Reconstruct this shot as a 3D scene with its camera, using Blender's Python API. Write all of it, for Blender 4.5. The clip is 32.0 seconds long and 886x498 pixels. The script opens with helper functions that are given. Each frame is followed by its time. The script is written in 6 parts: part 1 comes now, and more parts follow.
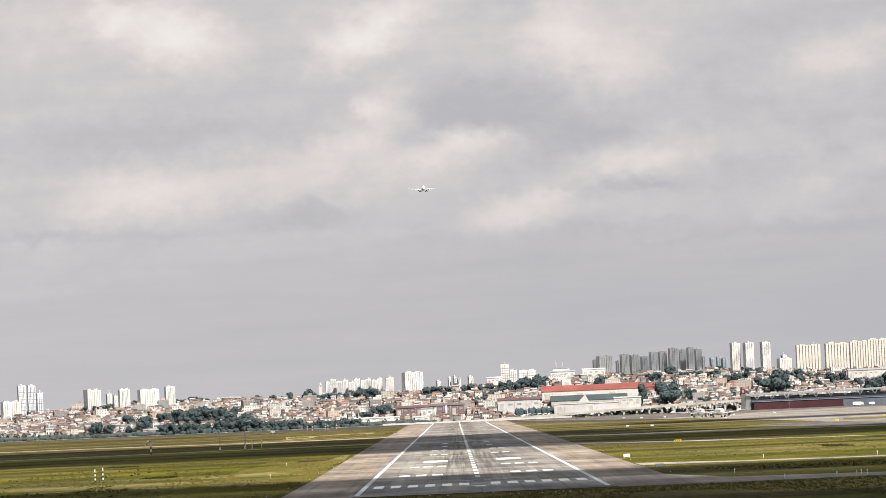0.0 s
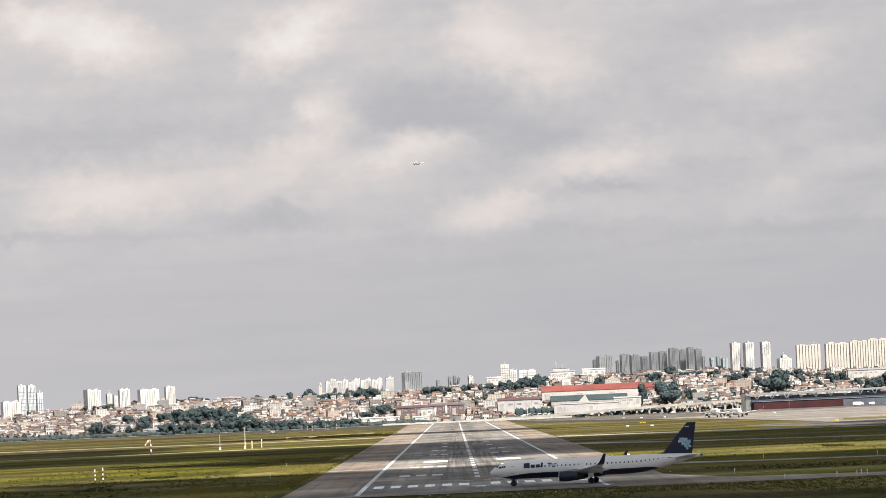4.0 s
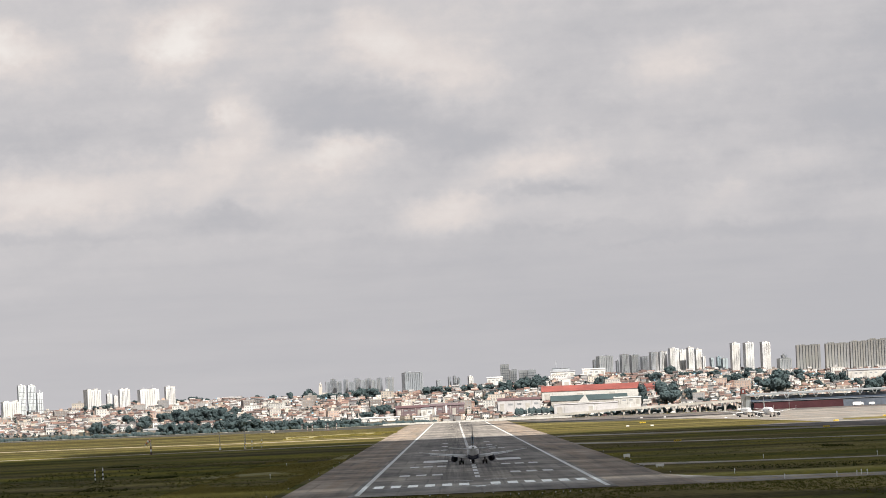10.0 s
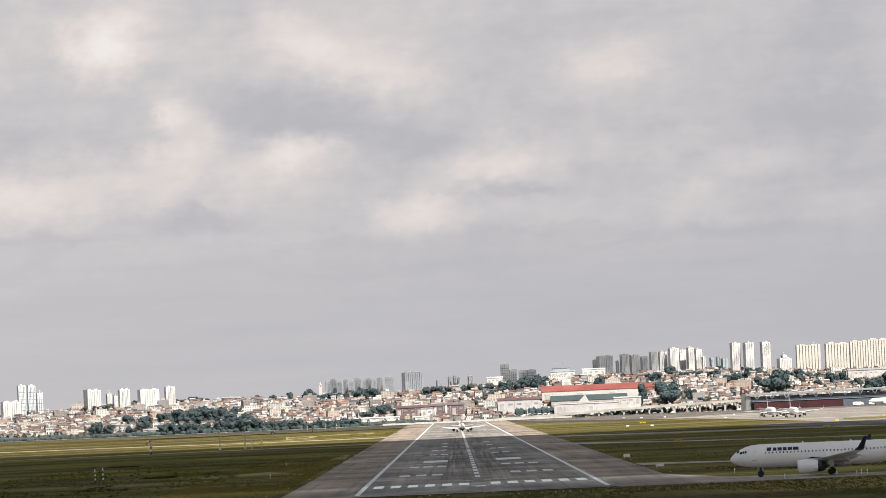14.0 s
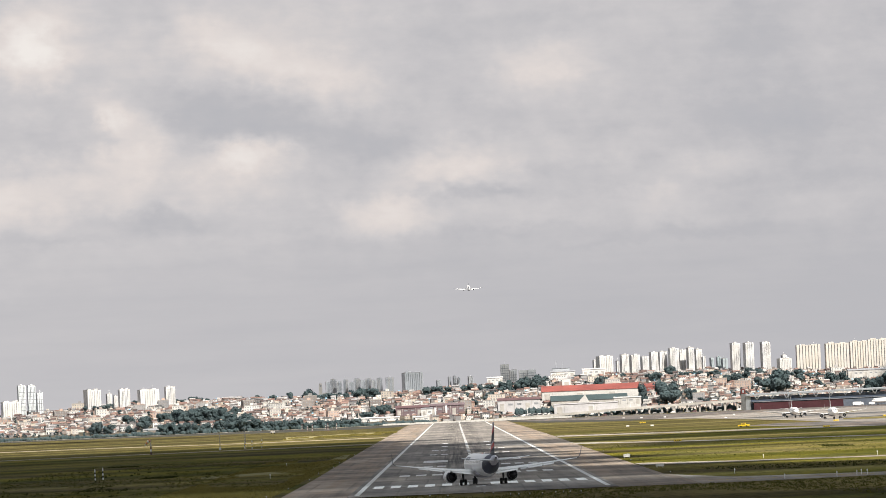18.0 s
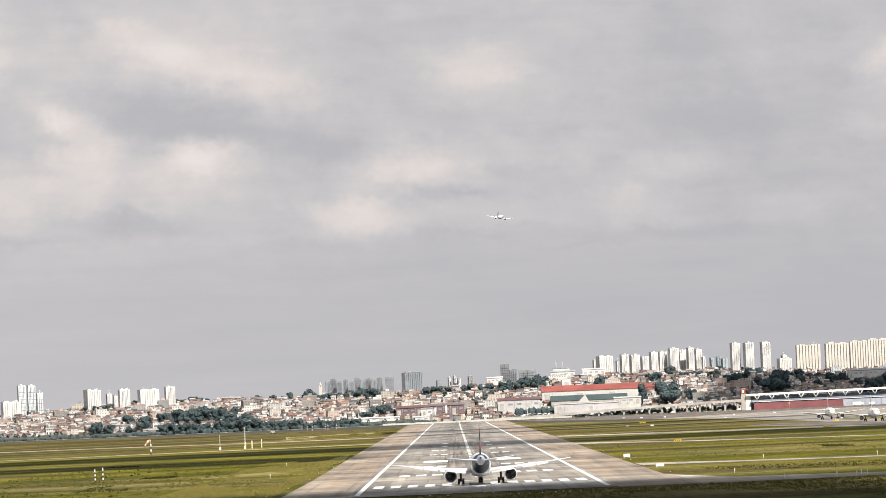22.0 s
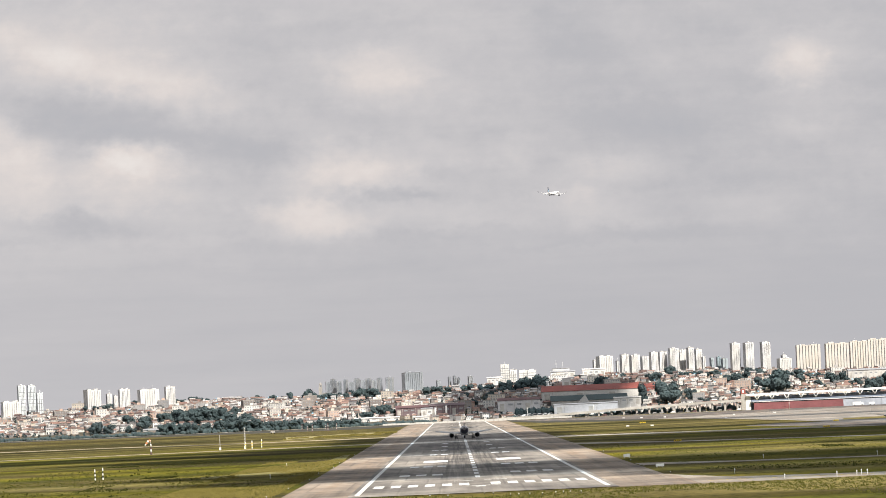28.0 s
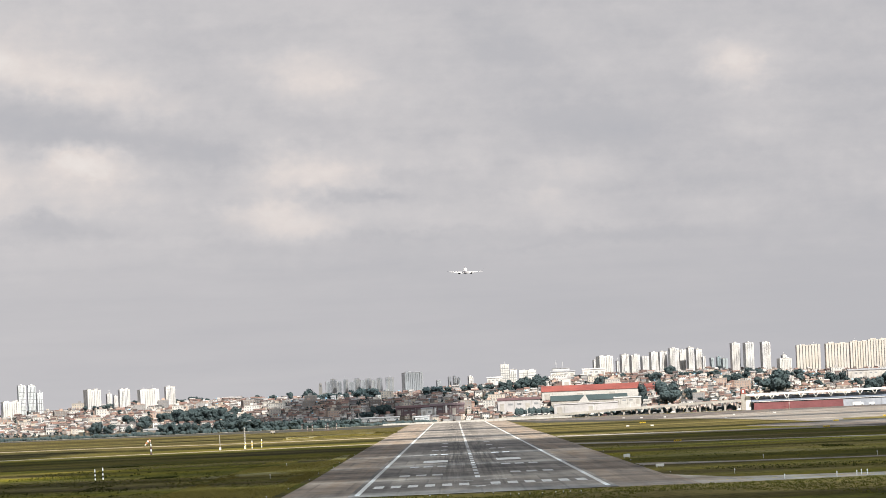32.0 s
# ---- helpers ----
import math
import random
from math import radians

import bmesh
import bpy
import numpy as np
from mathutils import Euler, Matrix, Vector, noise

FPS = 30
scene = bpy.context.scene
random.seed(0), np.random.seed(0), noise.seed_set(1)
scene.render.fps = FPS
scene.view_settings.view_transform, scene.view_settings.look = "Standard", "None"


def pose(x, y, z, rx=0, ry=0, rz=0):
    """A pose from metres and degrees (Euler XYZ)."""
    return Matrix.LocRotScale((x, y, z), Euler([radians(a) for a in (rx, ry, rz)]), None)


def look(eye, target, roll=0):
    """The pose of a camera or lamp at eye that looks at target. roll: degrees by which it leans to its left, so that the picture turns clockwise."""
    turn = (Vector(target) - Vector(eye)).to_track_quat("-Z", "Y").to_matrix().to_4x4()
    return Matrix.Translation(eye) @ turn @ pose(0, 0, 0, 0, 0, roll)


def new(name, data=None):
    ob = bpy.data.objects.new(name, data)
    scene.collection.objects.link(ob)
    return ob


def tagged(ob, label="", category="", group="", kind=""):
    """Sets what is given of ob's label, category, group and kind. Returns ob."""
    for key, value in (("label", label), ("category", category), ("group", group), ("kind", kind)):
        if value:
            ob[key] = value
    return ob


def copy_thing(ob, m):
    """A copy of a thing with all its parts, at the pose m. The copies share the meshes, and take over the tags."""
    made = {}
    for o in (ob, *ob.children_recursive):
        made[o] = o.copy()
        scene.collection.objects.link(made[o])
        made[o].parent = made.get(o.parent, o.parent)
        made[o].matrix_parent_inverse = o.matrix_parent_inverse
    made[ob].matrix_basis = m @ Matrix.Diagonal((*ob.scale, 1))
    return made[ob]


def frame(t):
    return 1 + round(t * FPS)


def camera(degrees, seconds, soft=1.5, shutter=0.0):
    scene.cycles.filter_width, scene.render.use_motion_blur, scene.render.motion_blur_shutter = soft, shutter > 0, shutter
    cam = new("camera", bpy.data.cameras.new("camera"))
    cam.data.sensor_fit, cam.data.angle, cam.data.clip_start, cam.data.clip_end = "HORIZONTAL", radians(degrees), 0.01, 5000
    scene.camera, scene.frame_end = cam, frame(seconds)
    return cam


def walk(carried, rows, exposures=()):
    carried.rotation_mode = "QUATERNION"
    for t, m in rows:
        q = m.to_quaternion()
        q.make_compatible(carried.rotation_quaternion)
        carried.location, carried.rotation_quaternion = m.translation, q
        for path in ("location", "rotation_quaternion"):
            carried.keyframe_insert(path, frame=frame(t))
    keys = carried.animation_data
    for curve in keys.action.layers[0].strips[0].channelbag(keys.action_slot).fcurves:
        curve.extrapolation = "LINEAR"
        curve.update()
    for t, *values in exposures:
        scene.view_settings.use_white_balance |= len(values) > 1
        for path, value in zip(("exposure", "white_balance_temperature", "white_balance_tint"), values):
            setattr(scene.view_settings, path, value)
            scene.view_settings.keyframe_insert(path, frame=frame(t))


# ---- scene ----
# Plan: runway axis is the y axis, threshold near y = 950, far end near y = 4340.
# The camera stands on a rise beside the approach lights, 15.3 m over the runway.
EYE = Vector((-4.47, 0.0, 15.3))
cam = camera(10.05, 32.0, soft=0.6)
STILL = look(EYE, EYE + Vector((-5.95, 8915.0, 276.5)), roll=-2.5)
walk(cam, [(0.0, STILL), (32.0, STILL)], exposures=[(0.0, 0.6), (32.0, 0.6)])

# ---- world and sun ----
SUN_EL, SUN_AZ = radians(46), radians(28)      # behind the camera, a little to its right
world = bpy.data.worlds.new("world")
scene.world = world
world.use_nodes = True
wn = world.node_tree.nodes
sky = wn.new("ShaderNodeTexSky")
sky.sky_type, sky.sun_disc = "NISHITA", False
sky.sun_elevation, sky.sun_rotation = SUN_EL, radians(180) - SUN_AZ
sky.air_density, sky.dust_density = 1.0, 3.0
veil = wn.new("ShaderNodeMix")      # thin overcast in front of the blue
veil.data_type, veil.blend_type = "RGBA", "MIX"
veil.inputs[0].default_value, veil.inputs[7].default_value = 0.72, (3.75, 3.85, 4.05, 1)
world.node_tree.links.new(sky.outputs[0], veil.inputs[6])
wn["Background"].inputs["Strength"].default_value = 0.07
world.node_tree.links.new(veil.outputs[2], wn["Background"].inputs[0])
sun_data = bpy.data.lights.new("sun", "SUN")
sun_data.energy, sun_data.angle, sun_data.color = 5.0, radians(0.5), (1.0, 0.94, 0.85)
sun = new("sun", sun_data)
SUN_DIR = Vector((math.sin(SUN_AZ) * math.cos(SUN_EL), -math.cos(SUN_AZ) * math.cos(SUN_EL), math.sin(SUN_EL)))
sun.matrix_world = look((0, 0, 2500), Vector((0, 0, 2500)) - SUN_DIR)

# ---- materials ----


class Nodes:
    """A short hand for node trees."""

    def __init__(self, name):
        self.mat = bpy.data.materials.new(name)
        self.mat.use_nodes = True
        self.tree = self.mat.node_tree
        self.bsdf = self.tree.nodes["Principled BSDF"]
        self.out = self.tree.nodes["Material Output"]

    def add(self, kind, **props):
        n = self.tree.nodes.new("ShaderNode" + kind)
        for k, v in props.items():
            setattr(n, k, v)
        return n

    def link(self, a, b):
        self.tree.links.new(a, b)

    def math(self, op, a, b=None, clamp=False):
        n = self.add("Math", operation=op, use_clamp=clamp)
        for i, v in enumerate((a, b)):
            if v is None:
                continue
            if isinstance(v, (int, float)):
                n.inputs[i].default_value = v
            else:
                self.link(v, n.inputs[i])
        return n.outputs[0]

    def noise(self, vec, scale, detail=4.0, rough=0.55):
        n = self.add("TexNoise")
        n.inputs["Scale"].default_value, n.inputs["Detail"].default_value = scale, detail
        n.inputs["Roughness"].default_value = rough
        if vec is not None:
            self.link(vec, n.inputs["Vector"])
        return n.outputs["Fac"]

    def ramp(self, fac, stops, mode="LINEAR"):
        n = self.add("ValToRGB")
        n.color_ramp.interpolation = mode
        els = n.color_ramp.elements
        while len(els) < len(stops):
            els.new(0.5)
        for e, (p, c) in zip(els, stops):
            e.position, e.color = p, (*c, 1) if len(c) == 3 else c
        self.link(fac, n.inputs[0])
        return n.outputs[0]

    def mix(self, fac, a, b, blend="MIX"):
        n = self.add("Mix", data_type="RGBA", blend_type=blend)
        for slot, v in ((0, fac), (6, a), (7, b)):
            if isinstance(v, (int, float)):
                n.inputs[slot].default_value = v
            elif isinstance(v, tuple):
                n.inputs[slot].default_value = (*v, 1)
            else:
                self.link(v, n.inputs[slot])
        return n.outputs[2]

    def place(self, scale=(1, 1, 1), offset=(0, 0, 0)):
        c, m = self.add("TexCoord"), self.add("Mapping")
        m.inputs["Scale"].default_value, m.inputs["Location"].default_value = scale, offset
        self.link(c.outputs["Object"], m.inputs[0])
        return m.outputs[0]

    def bump(self, height, strength=0.3, distance=0.05):
        b = self.add("Bump")
        b.inputs["Strength"].default_value, b.inputs["Distance"].default_value = strength, distance
        self.link(height, b.inputs["Height"])
        self.link(b.outputs[0], self.bsdf.inputs["Normal"])

    def done(self, colour, rough=0.8, metal=0.0, gloss=0.5):
        self.bsdf.inputs["Specular IOR Level"].default_value = gloss
        if isinstance(colour, tuple):
            self.bsdf.inputs["Base Color"].default_value = (*colour, 1)
        else:
            self.link(colour, self.bsdf.inputs["Base Color"])
        self.bsdf.inputs["Roughness"].default_value, self.bsdf.inputs["Metallic"].default_value = rough, metal
        return self.mat


def surface(name, colour, rough=0.8, metal=0.0, scale=0.5, spread=0.18, bump=0.0):
    """A painted or raw surface with stains at two scales."""
    n = Nodes(name)
    p = n.place()
    grain, stain = n.noise(p, scale * 9, 5), n.noise(p, scale, 3)
    both = n.math("ADD", n.math("MULTIPLY", grain, 0.4), n.math("MULTIPLY", stain, 0.6))
    lo = tuple(c * (1 - spread * 1.6) for c in colour)
    hi = tuple(min(1, c * (1 + spread)) for c in colour)
    if bump:
        n.bump(grain, bump)
    return n.done(n.ramp(both, [(0.3, lo), (0.7, hi)]), rough, metal)


def varied(name, colours, rough=0.8, island=False, scale=0.25):
    """One surface in many colours: a colour for each object, or for each island of a joined mesh."""
    n = Nodes(name)
    r = n.add("NewGeometry").outputs["Random Per Island"] if island else n.add("ObjectInfo").outputs["Random"]
    k = len(colours)
    c = n.ramp(r, [(i / k, col) for i, col in enumerate(colours)], "CONSTANT")
    p = n.place()
    st = n.math("ADD", n.math("MULTIPLY", n.noise(p, scale, 4), 0.6), 0.66)
    return n.done(n.mix(1.0, c, st, "MULTIPLY"), rough)


def grass_material():
    n = Nodes("mown_grass")
    p, wide = n.place(), n.place((0.05, 0.022, 1))
    fine, mid, big = n.noise(p, 0.9, 6, 0.7), n.noise(n.place((0.5, 0.22, 1)), 0.05, 6, 0.6), n.noise(wide, 0.25, 5, 0.6)
    tone = n.math("ADD", n.math("MULTIPLY", mid, 0.5), n.math("MULTIPLY", big, 0.5))
    brown = n.ramp(n.noise(n.place((0.022, 0.020, 1), (31, 7, 0)), 0.3, 6, 0.62), [(0.44, (0.0, 0.0, 0.0)), (0.58, (0.8, 0.8, 0.8))])
    base = n.ramp(tone, [(0.3, (0.041, 0.051, 0.010)), (0.43, (0.081, 0.086, 0.012)), (0.54, (0.122, 0.115, 0.014)), (0.66, (0.175, 0.157, 0.024)), (0.8, (0.222, 0.190, 0.046))])
    sep = n.add("SeparateXYZ")
    n.link(p, sep.inputs[0])
    dry = n.add("MapRange")      # the far end of the field is drier
    n.link(sep.outputs[1], dry.inputs[0])
    for i, v in ((1, 1950), (2, 2500), (3, 0.0), (4, 0.74)):
        dry.inputs[i].default_value = v
    brown = n.math("MAXIMUM", brown, n.math("MULTIPLY", dry.outputs[0], n.math("ADD", mid, 0.5)))
    # dry grass tones, with streaks of small cloud shadow painted in
    streak = n.ramp(n.noise(n.place((0.006, 0.0075, 1), (3, 11, 0)), 1.0, 4, 0.6), [(0.36, (0.044, 0.040, 0.020)), (0.5, (0.112, 0.092, 0.040)), (0.64, (0.205, 0.178, 0.080))])
    base = n.mix(brown, base, streak)
    spots = n.ramp(n.noise(n.place((1, 0.16, 1)), 0.55, 6, 0.75), [(0.32, (0.45, 0.45, 0.42)), (0.5, (1, 1, 1)), (0.68, (1.3, 1.25, 1.2))])
    bands = n.noise(n.place((0.0016, 0.0105, 1), (2, 5, 0)), 1.0, 5, 0.6)      # mown strips of differing age across the field; small cloud shadows mixed in
    spots = n.mix(1.0, spots, n.ramp(bands, [(0.38, (0.50, 0.47, 0.50)), (0.5, (1.0, 0.98, 1.0)), (0.62, (1.30, 1.24, 1.15))]), "MULTIPLY")
    n.bump(fine, 0.5, 0.25)
    town = n.add("MapRange")      # trodden earth and paving among the houses
    n.link(sep.outputs[2], town.inputs[0])
    for i, v in ((1, 0.6), (2, 2.5), (3, 0.0), (4, 1.0)):
        town.inputs[i].default_value = v
    earth = n.ramp(n.noise(p, 0.11, 5), [(0.35, (0.05, 0.052, 0.035)), (0.6, (0.15, 0.125, 0.105))])
    return n.done(n.mix(town.outputs[0], n.mix(1.0, base, spots, "MULTIPLY"), earth), 0.95, 0.0, 0.04)


def tarmac_material(name, tone, rubber):
    """Old grooved asphalt laid in lanes, with patches, joints and black rubber streaks along the wheel paths."""
    n = Nodes(name)
    p = n.place()
    sep = n.add("SeparateXYZ")
    n.link(p, sep.inputs[0])
    lanes = n.noise(n.place((0.26, 0.0022, 1)), 1.0, 5, 0.65)
    patch = n.add("TexBrick", offset=0.37, squash=1.0)
    n.link(n.place((0.02, 0.02, 1)), patch.inputs["Vector"])
    patch.inputs["Scale"].default_value = 1.0
    patch.inputs["Brick Width"].default_value, patch.inputs["Row Height"].default_value = 0.15, 1.9
    patch.inputs["Mortar Size"].default_value = 0.004
    patch.inputs["Color1"].default_value, patch.inputs["Color2"].default_value = (1.25, 1.22, 1.18, 1), (0.72, 0.72, 0.73, 1)
    patch.inputs["Mortar"].default_value = (0.6, 0.6, 0.6, 1)
    grain, blot = n.noise(p, 3.0, 5), n.noise(p, 0.06, 4)
    c = n.ramp(n.math("ADD", n.math("MULTIPLY", lanes, 0.5), n.math("MULTIPLY", blot, 0.5)),
               [(0.32, tuple(t * 0.5 for t in tone)), (0.5, tone), (0.7, tuple(t * 1.42 for t in tone))])
    c = n.mix(0.6, c, patch.outputs["Color"], "MULTIPLY")
    c = n.mix(0.5, c, n.ramp(grain, [(0.3, (0.7, 0.7, 0.7)), (0.7, (1.1, 1.1, 1.1))]), "MULTIPLY")
    broad = n.noise(n.place((0.045, 0.010, 1) if rubber else (0.004, 0.011, 1), (6, 2, 0)), 1.0, 6, 0.65)      # pours and repairs of differing age
    c = n.mix(1.0, c, n.ramp(broad, [(0.36, (0.62, 0.62, 0.64)), (0.5, (1.0, 1.0, 1.0)), (0.62, (1.34, 1.32, 1.28))]), "MULTIPLY")
    if rubber:
        streak = n.noise(n.place((1.0, 0.0035, 1)), 1.3, 4, 0.7)
        ax = n.math("ABSOLUTE", sep.outputs[0])
        lane = n.ramp(n.math("DIVIDE", ax, 22.0), [(0.0, (0.55,) * 3), (0.12, (0.9,) * 3), (0.30, (0.8,) * 3), (0.55, (0.0,) * 3)])
        along = n.ramp(n.math("DIVIDE", sep.outputs[1], 4400.0), [(0.21, (0.1,) * 3), (0.30, (1.0,) * 3), (0.44, (0.9,) * 3), (0.62, (0.5,) * 3), (0.8, (1.0,) * 3)])
        dark = n.math("MULTIPLY", n.math("MULTIPLY", lane, along), n.ramp(streak, [(0.40, (0.0,) * 3), (0.62, (1.0,) * 3)]))
        c = n.mix(n.math("MULTIPLY", dark, 0.86), c, (0.03, 0.03, 0.032))
    else:
        tan = n.noise(n.place((0.22, 0.005, 1), (5, 3, 0)), 1.0, 6, 0.7)
        c = n.mix(n.ramp(tan, [(0.46, (0.0,) * 3), (0.66, (0.42,) * 3)]), c, (0.40, 0.285, 0.195))
    cross = n.noise(n.place((0.03, 0.03, 1), (9, 1, 0)), 1.0, 7, 0.7)      # worn and dusty patches
    c = n.mix(0.8, c, n.ramp(cross, [(0.34, (0.72,) * 3), (0.5, (1.0,) * 3), (0.66, (1.28,) * 3)]), "MULTIPLY")
    n.bump(grain, 0.15, 0.02)
    return n.done(c, 0.9, 0.0, 0.2)


def worn_paint(name, colour):
    n = Nodes(name)
    p = n.place()
    wear = n.noise(p, 1.2, 6, 0.7)
    c = n.ramp(wear, [(0.25, tuple(v * 0.45 for v in colour)), (0.45, tuple(v * 0.85 for v in colour)), (0.7, colour)])
    return n.done(c, 0.7)


def leaf_material(name, dark, light):
    n = Nodes(name)
    r = n.add("NewGeometry").outputs["Random Per Island"]
    o = n.add("ObjectInfo").outputs["Random"]
    c = n.ramp(r, [(0.0, dark), (1.0, light)])
    c = n.mix(n.math("MULTIPLY", o, 0.5), c, tuple(v * 0.7 for v in dark))
    return n.done(c, 0.9, 0.0, 0.06)


GRASS = grass_material()
RUNWAY = tarmac_material("runway_asphalt", (0.270, 0.250, 0.228), True)
SHOULDER = tarmac_material("shoulder_asphalt", (0.290, 0.245, 0.205), False)
TAXI = tarmac_material("taxiway_concrete", (0.36, 0.335, 0.295), False)
APRON = tarmac_material("apron_concrete", (0.270, 0.257, 0.238), False)
ASPHALT = tarmac_material("dark_taxiway_asphalt", (0.115, 0.110, 0.108), False)
PAINT = worn_paint("runway_paint", (0.82, 0.82, 0.80))
WHITE = surface("white_aircraft_paint", (0.86, 0.85, 0.84), 0.28, 0, 0.3, 0.04)
NAVY = surface("navy_aircraft_paint", (0.009, 0.014, 0.045), 0.42, 0, 0.3, 0.08)
REDP = surface("red_aircraft_paint", (0.62, 0.035, 0.06), 0.3, 0, 0.3, 0.06)
LILAC = surface("pale_grey_paint", (0.55, 0.53, 0.58), 0.3, 0, 0.3, 0.05)
SKYB = surface("light_blue_paint", (0.25, 0.50, 0.68), 0.3, 0, 0.3, 0.05)
WINGM = surface("grey_wing_paint", (0.70, 0.70, 0.70), 0.35, 0.0, 0.4, 0.08)
METAL = surface("bare_metal", (0.62, 0.62, 0.63), 0.3, 0.9, 2.0, 0.12)
DARK = surface("dark_engine_metal", (0.05, 0.05, 0.055), 0.5, 0.4, 2.0, 0.2)
RUBBER = surface("tyre_rubber", (0.018, 0.018, 0.018), 0.85, 0, 3.0, 0.2)
GLASS = surface("dark_window_glass", (0.02, 0.025, 0.03), 0.08, 0, 2.0, 0.1)
CONCRETE = surface("weathered_concrete", (0.42, 0.40, 0.37), 0.9, 0, 0.08, 0.25, 0.2)
WHITEWALL = surface("white_render", (0.66, 0.65, 0.64), 0.85, 0, 0.08, 0.12)
PALEWALL = surface("pale_render", (0.54, 0.53, 0.51), 0.85, 0, 0.08, 0.16)
REDROOF = surface("red_metal_roof", (0.28, 0.075, 0.060), 0.6, 0, 0.05, 0.22)
BRICKRED = surface("dull_red_roof", (0.135, 0.075, 0.080), 0.8, 0, 0.05, 0.25)
GREENROOF = surface("dark_green_roof", (0.050, 0.078, 0.082), 0.7, 0, 0.05, 0.25)
GREYROOF = surface("grey_sheet_roof", (0.34, 0.35, 0.37), 0.6, 0.1, 0.06, 0.25)
BLUEWALL = surface("slate_blue_cladding", (0.21, 0.25, 0.33), 0.7, 0, 0.05, 0.2)
PALEBLUE = surface("pale_blue_cladding", (0.36, 0.39, 0.46), 0.7, 0, 0.05, 0.2)
STEEL = surface("white_painted_steel", (0.75, 0.75, 0.74), 0.5, 0, 0.5, 0.1)
YELLOW = surface("yellow_paint", (0.75, 0.52, 0.02), 0.5, 0, 1.0, 0.1)
ORANGE = surface("orange_fabric", (0.72, 0.30, 0.14), 0.8, 0, 2.0, 0.15)
STRAWBED = surface("dry_straw_sward", (0.30, 0.255, 0.105), 0.95, 0, 0.06, 0.28, 0.3)
MOWN = surface("fresh_mown_sward", (0.20, 0.175, 0.045), 0.95, 0, 0.05, 0.30, 0.3)
SANDY = surface("sandy_service_track", (0.36, 0.30, 0.20), 0.95, 0, 0.012, 0.42, 0.2)
SOIL = surface("dark_verge_soil", (0.044, 0.041, 0.030), 0.95, 0, 0.02, 0.35, 0.2)
WALLRED = surface("red_painted_wall", (0.20, 0.070, 0.078), 0.75, 0, 0.08, 0.22)
PLUM = surface("purple_brown_render", (0.17, 0.125, 0.135), 0.85, 0, 0.05, 0.2)
SIGNW = surface("white_sign_panel", (0.80, 0.80, 0.78), 0.5, 0, 1.0, 0.1)
BLACKP = surface("black_lettering", (0.02, 0.02, 0.02), 0.6, 0, 1.0, 0.1)
BARK = surface("bark", (0.10, 0.075, 0.05), 0.95, 0, 1.0, 0.3, 0.4)
# town foliage: distance haze is painted in, so the green is lighter and bluer
HAZELEAF = leaf_material("hazed_leaves", (0.058, 0.085, 0.092), (0.092, 0.122, 0.126))
WEED = leaf_material("weeds", (0.058, 0.064, 0.015), (0.125, 0.118, 0.029))
DARKWEED = leaf_material("dark_weeds", (0.025, 0.030, 0.008), (0.06, 0.065, 0.015))
GREYLINE = surface("grey_panel_line", (0.30, 0.30, 0.32), 0.5, 0, 1.0, 0.05)
STRAW = leaf_material("straw", (0.15, 0.13, 0.03), (0.27, 0.225, 0.08))
WALLS = [(0.3, 0.26, 0.24), (0.666, 0.648, 0.621), (0.24, 0.235, 0.24), (0.63, 0.621, 0.594), (0.558, 0.495, 0.423), (0.702, 0.693, 0.675), (0.46, 0.33, 0.27), (0.522, 0.486, 0.45), (0.648, 0.585, 0.513), (0.36, 0.35, 0.35), (0.504, 0.378, 0.315), (0.693, 0.675, 0.639), (0.2, 0.175, 0.165)]
# roof colours with distance haze painted in: the reds are greyed
HAZED_ROOFS = [(0.22, 0.132, 0.108), (0.14, 0.088, 0.076), (0.27, 0.175, 0.145), (0.17, 0.162, 0.162), (0.10, 0.07, 0.065), (0.43, 0.41, 0.40), (0.19, 0.122, 0.10), (0.10, 0.098, 0.10), (0.13, 0.088, 0.078), (0.33, 0.32, 0.32)]
HOUSEWALL, HOUSEROOF = varied("house_render", WALLS), varied("house_roof_tiles", HAZED_ROOFS)
MASSWALL, MASSROOF = varied("far_house_render", WALLS, island=True), varied("far_house_roofs", HAZED_ROOFS, island=True)
TOWERWALL = varied("tower_render", [(0.66, 0.66, 0.65), (0.63, 0.62, 0.60), (0.64, 0.65, 0.665), (0.61, 0.60, 0.585)], 0.8, scale=0.1)
TOWERTAN = varied("tan_tower_render", [(0.62, 0.60, 0.58), (0.60, 0.60, 0.61), (0.56, 0.565, 0.58)], 0.8, scale=0.1)
TOWERBLUE = varied("blue_grey_tower_cladding", [(0.36, 0.42, 0.45), (0.30, 0.38, 0.40)], 0.5, scale=0.1)
TOWERGREY = varied("grey_block_render", [(0.66, 0.66, 0.66), (0.60, 0.61, 0.62)], 0.8, scale=0.1)
PALEGREY = surface("pale_grey_cladding", (0.50, 0.49, 0.50), 0.8, 0, 0.06, 0.16)
# far window glass, its colour lightened to stand for haze and reflected sky
HAZEGLASS = surface("hazed_window_glass", (0.27, 0.28, 0.295), 0.35, 0, 0.3, 0.3)
TOWERPALE = varied("pale_blue_white_render", [(0.60, 0.64, 0.66), (0.56, 0.61, 0.63)], 0.8, scale=0.1)
# recessed window strips, likewise paled by haze put into the colour
TOWERDARK = surface("shaded_window_strip", (0.22, 0.225, 0.235), 0.4, 0, 0.3, 0.3)
